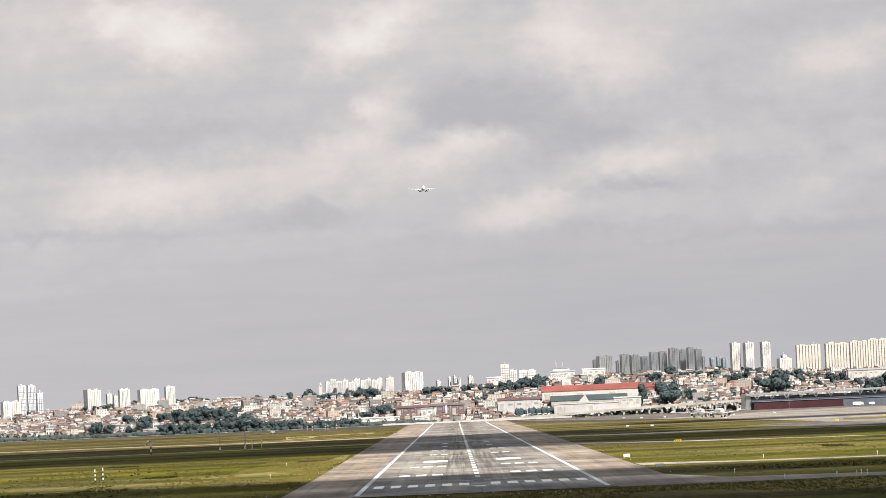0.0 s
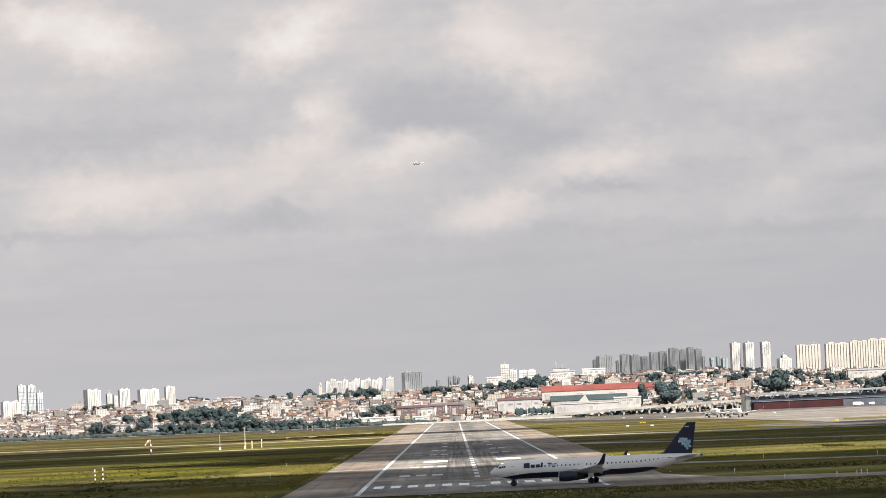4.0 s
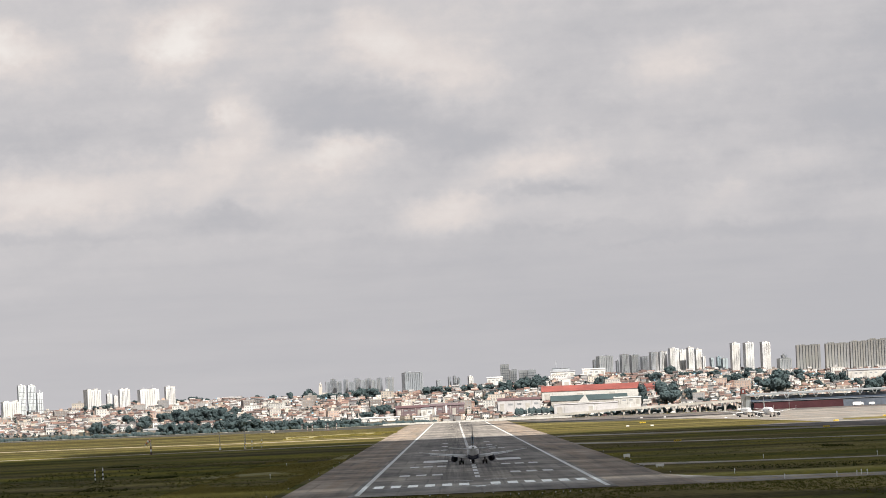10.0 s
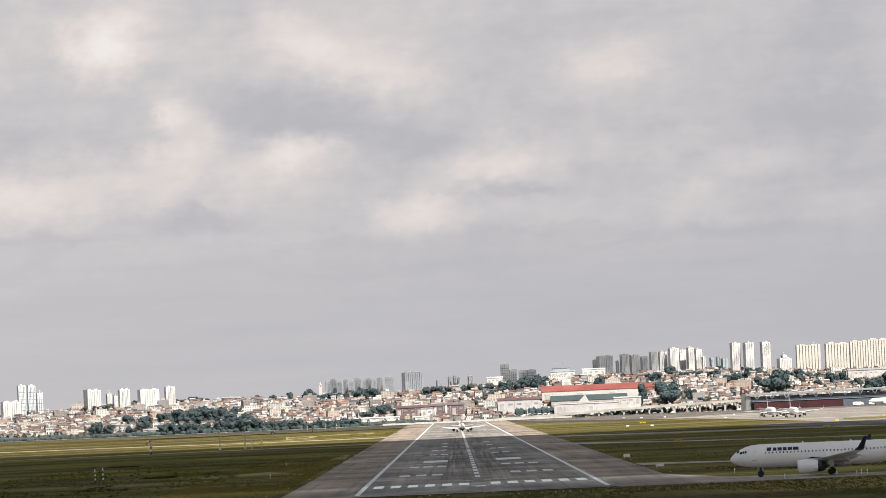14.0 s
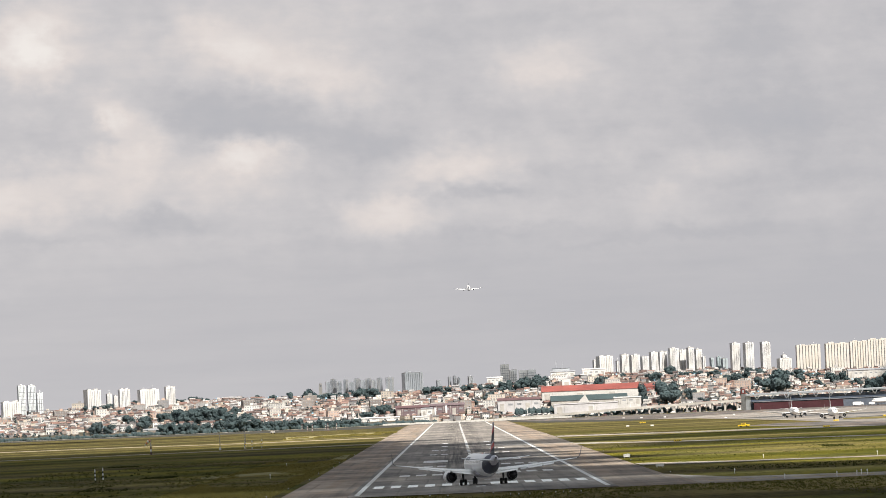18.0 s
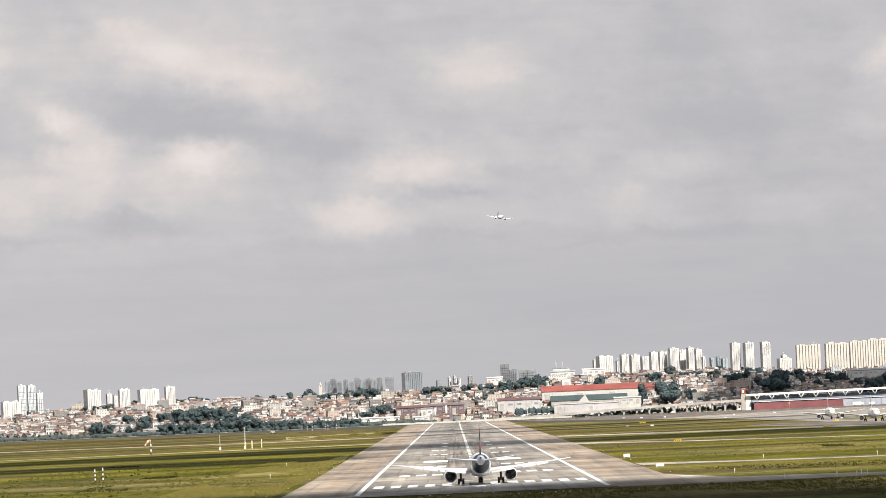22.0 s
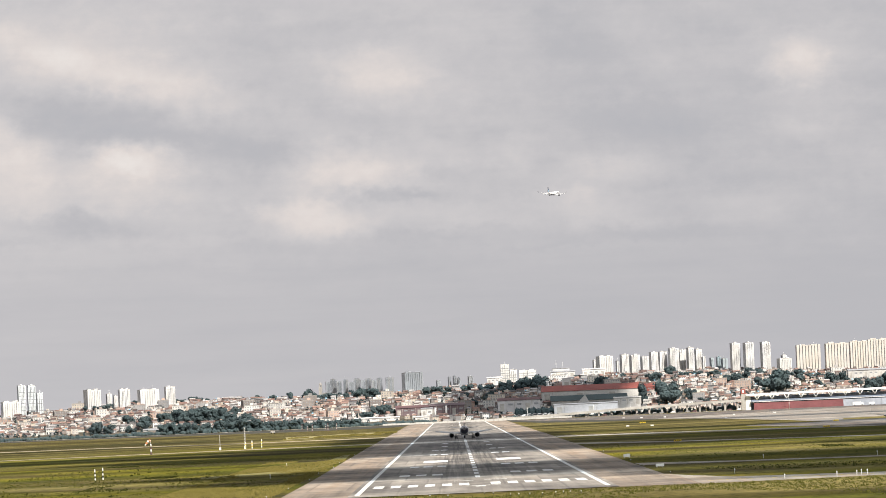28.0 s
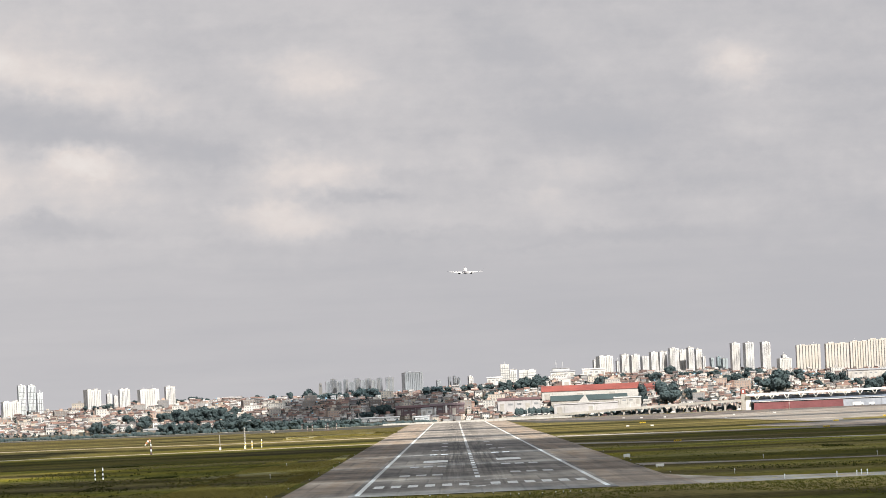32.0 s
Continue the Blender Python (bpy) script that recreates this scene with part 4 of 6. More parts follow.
blue_jet, blue_legs = airliner("airplane", E195, BLUE, "white twin-jet with navy belly, engines and tail", "departing jets")
stripe_jet, stripe_legs = airliner("airplane", A320, STRIPE, "white twin-jet with navy, red and lilac striped tail", "departing jets")
taxi_spec = dict(A320, windows=0, fine=28)
taxi_jet, _ = airliner("airplane", taxi_spec, PLAIN, "all-white twin-jet taxiing on the apron", "taxiing jets")
taxi_jet_two = copy_thing(taxi_jet, pose(0, 0, 0))
far_jet = tagged(copy_thing(taxi_jet, pose(0, 0, 0)), "white twin-jet nosing out beside the far terminal")
small_spec = dict(length=14.7, radius=0.88, radius_z=0.88, axis_z=1.65, nose=7.0, windows=6, doors=(0.12,), span=13.2, wing_at=5.0, sweep=24, root=2.75, kink=1.7, tip=0.6, winglet=0.66, engine_x=2.3, engine_z=0.94, engine_r=0.46,
                  engine_len=1.76, engine_ahead=1.54, tail_span=4.84, tail_root=1.65, fin_root=2.5, fin_at=0.80, height=4.6, base=4.84, track=2.97, wheel_r=0.24)
climbing_jet, _ = airliner("airplane", small_spec, PLAIN, "white jet climbing away below the clouds")

# ---- pickup and airfield furniture ----


def pickup_truck():
    root = thing("pickup_truck", pose(0, 0, 0), "yellow airfield follow-me pickup truck", "truck")
    side = [(2.45, 0.45), (2.45, 0.85), (2.3, 1.0), (1.25, 1.12), (0.65, 1.72), (-0.75, 1.75), (-0.95, 1.12), (-2.5, 1.1), (-2.5, 0.45)]
    bm = bmesh.new()
    loft(bm, [[Vector((x, y, z if z < 1.2 or abs(x) < 0.8 else z)) for y, z in side] for x in (-0.92, -0.86, 0.86, 0.92)], smooth=False)
    body = part("body", bm, YELLOW, root)
    for sgn in (-1, 1):
        part("side_window", boxed(min(sgn * 0.925, sgn * 0.94), max(sgn * 0.925, sgn * 0.94), -0.7, 0.85, 1.16, 1.6), GLASS, body)
        for y in (1.5, -1.5):
            w = part("wheel", loft(bmesh.new(), revolve([(-0.12, 0.3), (-0.12, 0.36), (0.12, 0.36), (0.12, 0.3)], (0, 0, 0), axis="x", n=14)), RUBBER, root)
            w.matrix_basis = pose(sgn * 0.84, y, 0.37)
    part("windscreen", boxed(-0.75, 0.75, -0.02, 0.02, -0.32, 0.32), GLASS, body).matrix_basis = pose(0, 0.98, 1.42, -45)
    part("light_bar", boxed(-0.6, 0.6, -0.12, 0.12, 1.76, 1.90, bevel=0.03), ORANGE, body, "orange roof light bar")
    part("bumper", boxed(-0.9, 0.9, 2.42, 2.55, 0.42, 0.62, bevel=0.03), DARK, root)
    part("load_bed", boxed(-0.78, 0.78, -2.42, -1.0, 1.08, 1.13), DARK, root)
    return root


pickup = pickup_truck()


def sign_board(x, y, w, h, mat, label, bars=3):
    root = thing("airfield_sign", pose(x, y, 0.05), label, "sign", "airfield signs")
    part("panel", boxed(-w / 2, w / 2, -0.12, 0.12, 0.25, 0.25 + h, bevel=0.03), mat, root)
    for s in (-0.35, 0.35):
        part("leg", tubed((s * w, 0, -0.1), (s * w, 0, 0.3), 0.06), METAL, root)
    for i in range(bars):
        cx = (i - (bars - 1) / 2) * w / (bars + 0.6)
        part("marking_bar", boxed(cx - w * 0.08, cx + w * 0.08, -0.135, -0.122, 0.25 + h * 0.3, 0.25 + h * 0.7), BLACKP, root)
    return root


sign_board(38.7, 1271, 1.7, 0.8, SIGNW, "white rear face of an airfield sign on short legs", 0)
sign_board(39.0, 1075, 1.8, 0.6, SIGNW, "low white airfield sign on short legs", 0)
for x, y, w in ((68, 1640, 2.4), (142, 1985, 2.6), (176, 1985, 2.2), (104, 2900, 3.4), (172, 2330, 2.4), (215, 2560, 3.0)):
    sign_board(x, y, w, 0.55, YELLOW, "yellow illuminated taxiway sign beside the pavement", 3)
for x, y in ((85, 2600), (96, 2560), (128, 3560), (142, 3500), (186, 3430), (118, 3640), (215, 3450), (160, 3050)):
    sign_board(x, y, 1.5, 0.6, SIGNW, "white equipment box on the grass", 0)


def edge_light(x, y, h=0.42, mat=None, label="short white airfield edge light"):
    root = thing("edge_light", pose(x, y, 0.02), label, "light fixture", "airfield lights")
    part("stem", tubed((0, 0, -0.05), (0, 0, h * 0.7), 0.05), mat or DARK, root)
    part("cap", loft(bmesh.new(), [[Vector((r * math.cos(i * 0.7854), r * math.sin(i * 0.7854), z)) for i in range(8)] for z, r in ((h * 0.65, 0.06), (h * 0.7, 0.10), (h * 0.92, 0.09), (h, 0.03))]), mat or SIGNW, root)
    return root


rnd = random.Random(7)
lamp = edge_light(-38.5, 900)
for s in (-1, 1):
    for i in range(1, 15):
        copy_thing(lamp, pose(s * 37.5 if i % 2 else s * 36.5, 880 + 110 * i, 0.05))
for x, y in ((0.2, 851), (1.6, 846), (4.3, 826), (5.6, 824), (7.4, 824), (9.5, 825), (11.7, 826), (13.0, 828), (14.1, 827), (15.8, 824), (-6.0, 838), (-9, 843)):
    copy_thing(lamp, pose(x, y, 0.02))
post = edge_light(48.3, 956, 1.0, SIGNW, "slim white marker post in the grass")
for x, y, h in ((64.9, 874, 0), (66.5, 884, 0), (67.2, 880, 0), (61.3, 872, 0), (72.3, 878, 0), (52, 868, 0), (90, 1130, 0), (-48, 1180, 0), (-52, 1420, 0), (66, 1155, 0)):
    copy_thing(post, pose(x, y, 0.02))


def striped_post(x, y, h, w, mats, label, name="marker_post"):
    root = thing(name, pose(x, y, 0.0), label, "post", "striped posts")
    n = 5
    for i in range(n):
        part("band", boxed(-w / 2, w / 2, -w / 2, w / 2, h * i / n - (0.1 if i == 0 else 0), h * (i + 1) / n - 0.004, bevel=0.02), mats[i % 2], root)
    part("top_lamp", tubed((0, 0, h), (0, 0, h + 0.3), 0.14, 0.08), SIGNW, root)
    return root


striped_post(-96.8, 1290, 2.6, 0.28, (SIGNW, BLACKP), "tall black and white banded marker post")
striped_post(-95.2, 1296, 2.8, 0.28, (SIGNW, BLACKP), "tall black and white banded marker post")
for x, y, h in ((-96, 2205, 3.6), (-93.8, 2222, 4.0), (-91, 2260, 4.4)):
    striped_post(x, y, h * 0.8, 0.45, (SIGNW, YELLOW), "white and yellow banded equipment post")
for x, y, h in ((-107.9, 3677, 6.5), (-103.2, 3881, 5.0), (-92.8, 3792, 6.5), (-97, 3700, 7.0), (-127.9, 4095, 6.0), (-118, 3900, 4.0)):
    striped_post(x, y, h * 0.85, 0.6, (BRICKRED, CONCRETE), "red and white banded aerial post on the grass")


def lattice_mast(x, y, h, w):
    root = thing("lattice_mast", pose(x, y, 0), "slim pale steel lattice mast on the grass", "mast", "masts")
    for sx in (-1, 1):
        for sy in (-1, 1):
            part("leg", tubed((sx * w / 2, sy * w / 2, -0.1), (sx * w / 4, sy * w / 4, h), 0.07, 0.05, n=6), CONCRETE, root)
    for i in range(8):
        z0, z1 = h * i / 8, h * (i + 1) / 8
        k0, k1 = 1 - i / 16, 1 - (i + 1) / 16
        part("brace", tubed((-w / 2 * k0, -w / 2 * k0, z0), (w / 2 * k1, -w / 2 * k1, z1), 0.04, n=5), CONCRETE, root)
        part("brace", tubed((w / 2 * k0, w / 2 * k0, z0), (-w / 2 * k1, w / 2 * k1, z1), 0.06, n=5), STEEL, root)
    part("equipment_box", boxed(-0.45, 0.45, -0.4, 0.4, -0.1, 1.2, bevel=0.05), SIGNW, root)
    return root


lattice_mast(-96.4, 2210, 9.6, 0.7)
lattice_mast(-106.9, 2200, 6.6, 0.3)


def windsock(x, y):
    root = thing("windsock", pose(x, y, 0), "orange and white windsock on a banded pole", "windsock")
    for i in range(4):
        part("pole_band", tubed((0, 0, i * 1.1 - (0.1 if i == 0 else 0)), (0, 0, i * 1.1 + 1.096), 0.30), (BRICKRED, SIGNW)[i % 2], root)
    part("pole", tubed((0, 0, 4.396), (0, 0, 6.2), 0.1), STEEL, root)
    pts = [(0, 6.0, 0.55), (-0.7, 5.75, 0.5), (-1.4, 5.2, 0.44), (-2.0, 4.5, 0.38), (-2.3, 3.8, 0.3)]
    for i, ((xa, za, ra), (xb, zb, rb)) in enumerate(zip(pts, pts[1:])):
        part("sock_ring", tubed((xa - 0.1, 0, za), (xb - 0.08, 0, zb + 0.02), ra, rb, n=10), (ORANGE, SIGNW)[i % 2], root)
    return root


windsock(-131.7, 2111)


def grass_tufts(name, count, xr, yr, size, seed, label, mat):
    """Loose tufts of longer grass, each of a few blades."""
    r = random.Random(seed)
    verts, faces = [], []
    for _ in range(count):
        x, y = r.uniform(*xr), r.uniform(*yr)
        if y > 868 and -38 < x < 39:
            continue
        if x > 0 and (860 < y < 985 or 1070 < y < 1180):
            continue
        n0 = noise.noise((x * 0.05, y * 0.01, seed))
        if n0 < -0.1:
            continue
        s = size * r.uniform(0.4, 1.2)
        for _b in range(3):
            a, dx, dy = r.uniform(0, 6.28), r.uniform(-s, s), r.uniform(-s, s)
            b = len(verts)
            verts += [(x + dx - 0.5 * s * math.cos(a), y + dy - 0.5 * s * math.sin(a), -0.02), (x + dx + 0.5 * s * math.cos(a), y + dy + 0.5 * s * math.sin(a), -0.02), (x + dx + r.uniform(-.3, .3) * s, y + dy, s * r.uniform(0.5, 1.0))]
            faces.append((b, b + 1, b + 2))
    me = bpy.data.meshes.new(name)
    me.from_pydata(verts, [], faces)
    me.materials.append(mat)
    return tagged(new(name, me), label, "grass", kind="stuff")


grass_tufts("grass_tufts", 9000, (-125, -38), (880, 1650), 0.30, 3, "longer yellow-green grass tufts on the verge", WEED)
grass_tufts("grass_tufts", 5000, (38, 120), (780, 1650), 0.24, 4, "longer yellow-green grass tufts on the verge", WEED)
grass_tufts("grass_tufts", 16000, (-120, 90), (690, 864), 0.28, 8, "longer yellow-green grass tufts on the verge", WEED)
grass_tufts("dry_grass", 26000, (-62, -38), (880, 1560), 0.24, 11, "dry straw-coloured grass beside the runway shoulder", STRAW)
grass_tufts("weeds", 1500, (46, 104), (905, 1050), 0.30, 17, "dark low weeds in the grass", DARKWEED)
grass_tufts("weeds", 230, (-125, -62), (1000, 1500), 0.5, 14, "dark low weeds in the grass", DARKWEED)
grass_tufts("weeds", 26, (60, 130), (1180, 1500), 0.42, 15, "dark low weeds in the grass", DARKWEED)
for k, (xa, xb, ya, yb, n) in enumerate(((-116, -106, 1595, 1640, 600), (-84, -76, 1268, 1300, 500), (-87, -73, 1080, 1160, 400), (94, 101, 1330, 1380, 300))):
    grass_tufts("weeds", n, (xa, xb), (ya, yb), 0.34, 30 + k, "dark low weeds in the grass", DARKWEED)
for k, (xa, xb, ya) in enumerate(((-99, -82, 2784), (-83, -64, 2815), (-66, -47, 2890), (-53, -40, 3020))):
    grass_tufts("dry_grass", 2200, (xa, xb), (ya, ya + 130), 0.8, 16 + k, "tall straw-coloured grass strip beside the runway", STRAW)


def blob(bm, c, r, seed, sub=2, rough=0.35):
    g = bmesh.ops.create_icosphere(bm, subdivisions=sub, radius=1.0)
    for v in g["verts"]:
        d = v.co.normalized()
        k = 1 + rough * noise.noise(d * 1.7 + Vector((seed, seed * 2.1, 0))) + rough * 0.6 * noise.noise(d * 4.5 + Vector((0, seed, 5)))
        v.co = Vector((c[0] + d.x * r[0] * k, c[1] + d.y * r[1] * k, c[2] + d.z * r[2] * k))


def leaf_cards(bm, lobes, count, size, r):
    for _ in range(count):
        c, rr = r.choice(lobes)
        d = Vector((r.gauss(0, 1), r.gauss(0, 1), r.gauss(0.2, 1))).normalized()
        k = r.uniform(0.85, 1.18)
        p = Vector((c[0] + d.x * rr[0] * k, c[1] + d.y * rr[1] * k, c[2] + d.z * rr[2] * k))
        lean = (d + 0.45 * Vector((r.uniform(-1, 1), r.uniform(-1, 1), r.uniform(-1, 1)))).normalized()
        u = lean.cross(Vector((r.uniform(-1, 1), r.uniform(-1, 1), r.uniform(-1, 1)))).normalized() * size * r.uniform(0.5, 1.2)
        w = u.cross(lean).normalized() * size * r.uniform(0.4, 0.9)
        bm.faces.new([bm.verts.new(q) for q in (p - u, p + w, p + u, p - w)])


def tree(w, h, seed, label="dark green broadleaf tree with a rounded uneven crown"):
    r = random.Random(seed)
    root = thing("tree", pose(0, 0, 0), label, "tree", "town trees")
    bm = bmesh.new()
    tube(bm, (0, 0, -1.0), (r.uniform(-.2, .2), 0, h * 0.45), w * 0.045, w * 0.028)
    lobes = []
    for i in range(7):
        a, q = r.uniform(0, 6.28), r.uniform(0.1, 0.32)
        c = (math.cos(a) * q * w, math.sin(a) * q * w, h * r.uniform(0.24, 0.80))
        tube(bm, (0, 0, h * 0.3), c, w * 0.02, w * 0.008, n=5)
        lobes.append((c, (w * r.uniform(0.17, 0.27), w * r.uniform(0.17, 0.27), h * r.uniform(0.14, 0.22))))
    part("trunk", bm, BARK, root)
    bm = bmesh.new()
    for i, (c, rr) in enumerate(lobes):
        blob(bm, c, tuple(v * 0.86 for v in rr), seed + i * 3.3)
    leaf_cards(bm, lobes, 620, 0.045 * w + 0.16, r)
    part("crown", bm, HAZELEAF, root)
    return root


def slope_y(x, z, lo=4404, hi=4770):
    """Where on the hillside, at that x, the ground reaches the height z."""
    for y in range(lo, hi, 4):
        if ground_z(x, y) >= z:
            return y
    return hi


TREE_SIZES, TREE_HEIGHTS = (11, 8, 5.5, 16, 4), (11, 8.5, 6.5, 19, 8.5)
TREE_KINDS = [tree(11, 11, 1), tree(8, 8.5, 2), tree(5.5, 6.5, 5), tree(16, 19, 9, "tall dark green broadleaf tree with a dense crown"), tree(4, 8.5, 12, "narrow dark green tree")]
# groves on the hillside: x, y, width, height
GROVES_LOW = [(-336, 4716, 21.2, 6.3), (-314, 4652, 5.2, 4.2), (-321, 4461, 11.0, 11.5), (-310, 4454, 9.0, 8.0), (-297, 4544, 11.2, 8.2), (-279, 4487, 12.6, 13.1), (-261, 4542, 21.4, 9.7), (-230, 4519, 41.6, 14.2), (-203, 4588, 11.3, 7.7), (-195, 4489, 25.2, 10.1), (-219, 4402, 69.1, 10.4), (-158, 4402, 32.1, 8.9), (-131, 4402, 12.3, 4.9), (-115, 4402, 19.8, 6.9), (-95, 4402, 19.8, 6.9), (-69, 4519, 20.3, 10.6), (-83, 4486, 12.6, 7.5), (-290, 4456, 7.5, 5.5)]
GROVES_CREST_LEFT = [(-351, 4799, 8.6, 4.3), (-307, 4799, 5.9, 6.5), (-264, 4763, 16.0, 3.7), (-250, 4799, 17.2, 6.5), (-238, 4799, 7.5, 3.8), (-205, 4799, 11.8, 3.8), (-190, 4799, 9.2, 5.9), (-173, 4747, 8.5, 6.4), (-157, 4750, 7.5, 6.4), (-141, 4761, 11.7, 9.6), (-124, 4736, 25.5, 6.4), (-107, 4737, 13.8, 6.9), (-88, 4729, 26.5, 10.1), (-69, 4722, 15.9, 6.4), (-51, 4687, 8.4, 4.2), (-29, 4712, 10.6, 7.4), (-18, 4717, 16.9, 9.5), (-8, 4738, 5.3, 5.3)]
GROVES_CREST_MID = [(9, 4730, 14.9, 6.9), (28, 4706, 15.8, 7.9), (45, 4691, 16.8, 10.0), (60, 4690, 18.4, 10.5), (74, 4693, 20.0, 12.1), (31, 4604, 18.1, 10.3), (109, 4582, 23.1, 6.2), (114, 4743, 12.2, 4.3), (132, 4654, 12.5, 8.9), (138, 4693, 9.5, 4.2), (16, 4568, 7.7, 5.1), (156, 4729, 8.0, 4.2), (8, 4657, 5.2, 4.2)]
GROVES_RIGHT = [(165, 4495, 11.1, 19.2), (184, 4672, 14.1, 8.9), (187, 4493, 17.6, 22.7), (209, 4526, 14.2, 10.2), (201, 4747, 14.9, 8.5), (218, 4724, 21.2, 4.2), (235, 4712, 23.8, 4.8), (249, 4659, 15.7, 6.8), (262, 4669, 20.9, 7.3), (242, 4691, 8.4, 5.3), (218, 4483, 10.6, 4.0), (246, 4502, 5.0, 3.5), (161, 4569, 6.2, 6.2), (178, 4708, 6.3, 4.2)]
GROVES_FAR = [(279, 4715, 18.5, 6.9), (275, 4605, 7.7, 9.3), (292, 4564, 28.7, 16.9), (305, 4688, 23.1, 7.4), (317, 4656, 12.5, 9.9), (334, 4670, 24.1, 6.3), (353, 4646, 25.0, 7.8), (373, 4659, 23.5, 7.3), (390, 4664, 14.6, 9.4), (373, 4519, 21.8, 16.2), (365, 4599, 12.9, 6.2), (330, 4600, 9.3, 5.2), (259, 4636, 8.3, 8.3), (257, 4522, 8.1, 5.1), (394, 4564, 20.5, 15.4)]
STREET_TREES = [(-20, 14), (10, 25), (240, 26), (345, 20), (220, 24), (-130, 20), (-150, 13), (-320, 2), (-110, 14), (255, 14), (60, 24), (-10, 22), (160, 30), (-220, 22), (-280, 18), (-50, 18), (85, 30), (-170, 18), (310, 30), (-90, 21)]
rnd = random.Random(21)
used, TREE_SPOTS, WOODS = set(), [], []


def plant(x, y, h, kind):
    s = h / TREE_HEIGHTS[kind]
    m = pose(x, y, ground_z(x, y) - 0.3, 0, 0, rnd.uniform(0, 360)) @ Matrix.Diagonal((s * rnd.uniform(0.9, 1.15), s * rnd.uniform(0.9, 1.15), s, 1))
    TREE_SPOTS.append((x, y, TREE_SIZES[kind] * s))
    if kind not in used:
        TREE_KINDS[kind].matrix_basis = m
        used.add(kind)
    elif len(TREE_SPOTS) <= 285:
        q = TREE_KINDS[kind].scale
        copy_thing(TREE_KINDS[kind], m @ Matrix.Diagonal((1 / q.x, 1 / q.y, 1 / q.z, 1)))
    else:
        WOODS.append((kind, m))


# tall crowns along the crest: x, y, height of the top
CROWNS = [(-142, 4785, 38), (-134, 4788, 34), (-112, 4788, 33), (-101, 4788, 35), (-90, 4788, 37.2), (-80, 4788, 36), (-70, 4788, 33.5), (-63, 4786, 31.5), (42, 4742, 37), (50, 4742, 38), (59, 4740, 39), (67, 4740, 40.5), (75, 4740, 42.2), (83, 4740, 40), (286, 4562, 37.5)]
for gx, gy, top in CROWNS:
    plant(gx, gy, (top - ground_z(gx, gy)) * 1.06, 0)
for gx, gy, gw, gh in GROVES_RIGHT + GROVES_FAR + GROVES_CREST_MID + GROVES_CREST_LEFT + [(a, b, c * 1.25, d) for a, b, c, d in GROVES_LOW]:
    gh += 1.8 if gy > 4430 else 0.8      # the foot is hidden by houses lower on the slope
    gw *= 1.12
    tw = min(gw, gh * 1.3)
    n = max(1, round(gw / (tw * (0.2 if gw > 14 and gx < 130 else 0.34))))
    for i in range(n):
        off = 0.0 if n == 1 else (i / (n - 1) - 0.5) * (gw - tw * 0.8)
        k = 4 if gh > gw * 1.5 else rnd.choice((0, 0, 1, 3) if gh > 7 else (0, 1, 2, 2))
        plant(gx + off + rnd.uniform(-0.1, 0.1) * tw, gy + rnd.uniform(-3, 5), gh * (rnd.uniform(0.76, 1.02) if n > 1 else 1.0), k)
for x, z in STREET_TREES:
    for i in range(3):
        plant(x + rnd.uniform(-8, 8), slope_y(x, z) + rnd.uniform(-3, 3), rnd.uniform(2.6, 4.2), 2)


def far_woods():
    """The rest of the hillside's trees, joined."""
    vs, fs = [], []
    for k, m in WOODS:
        for ch in TREE_KINDS[k].children:
            b = len(vs)
            vs += [m @ v.co for v in ch.data.vertices]
            fs += [[b + i for i in q.vertices] for q in ch.data.polygons]
    me = bpy.data.meshes.new("far_woods")
    me.from_pydata(vs, [], fs)
    me.materials.append(HAZELEAF)
    tagged(new("far_woods", me), "scattered dark green trees among the houses", "trees", kind="stuff")


far_woods()


def yard_bushes():
    """Low trees and shrubs in the yards between the houses."""
    r = random.Random(52)
    vs, fs = [], []
    for _ in range(2600):
        x, y = r.uniform(-440, 440), r.uniform(4425, 4760)
        if any(a < x < b and c < y < d for a, b, c, d in CLEAR) or noise.noise((x * 0.02, y * 0.02, 9)) < -0.05:
            continue
        z, w, h = ground_z(x, y), r.uniform(0.9, 2.4), r.uniform(1.6, 4.4)
        for _k in range(26):
            a, t = r.uniform(0, 6.28), r.uniform(0, 1)
            q = w * math.sin(math.pi * (0.15 + 0.8 * t)) * r.uniform(0.5, 1.0)
            c = Vector((x + q * math.cos(a), y + q * math.sin(a), z + h * t))
            u = Vector((r.uniform(-1, 1), r.uniform(-1, 1), r.uniform(-1, 1))).normalized() * 0.7
            w2 = u.cross(Vector((r.uniform(-1, 1), r.uniform(-1, 1), r.uniform(-1, 1)))).normalized() * 0.6
            b = len(vs)
            vs += [c - u, c + w2, c + u, c - w2]
            fs.append((b, b + 1, b + 2, b + 3))
    me = bpy.data.meshes.new("yard_bushes")
    me.from_pydata(vs, [], fs)
    me.materials.append(HAZELEAF)
    tagged(new("yard_bushes", me), "dark green shrubs in the yards between houses", "bushes", kind="stuff")


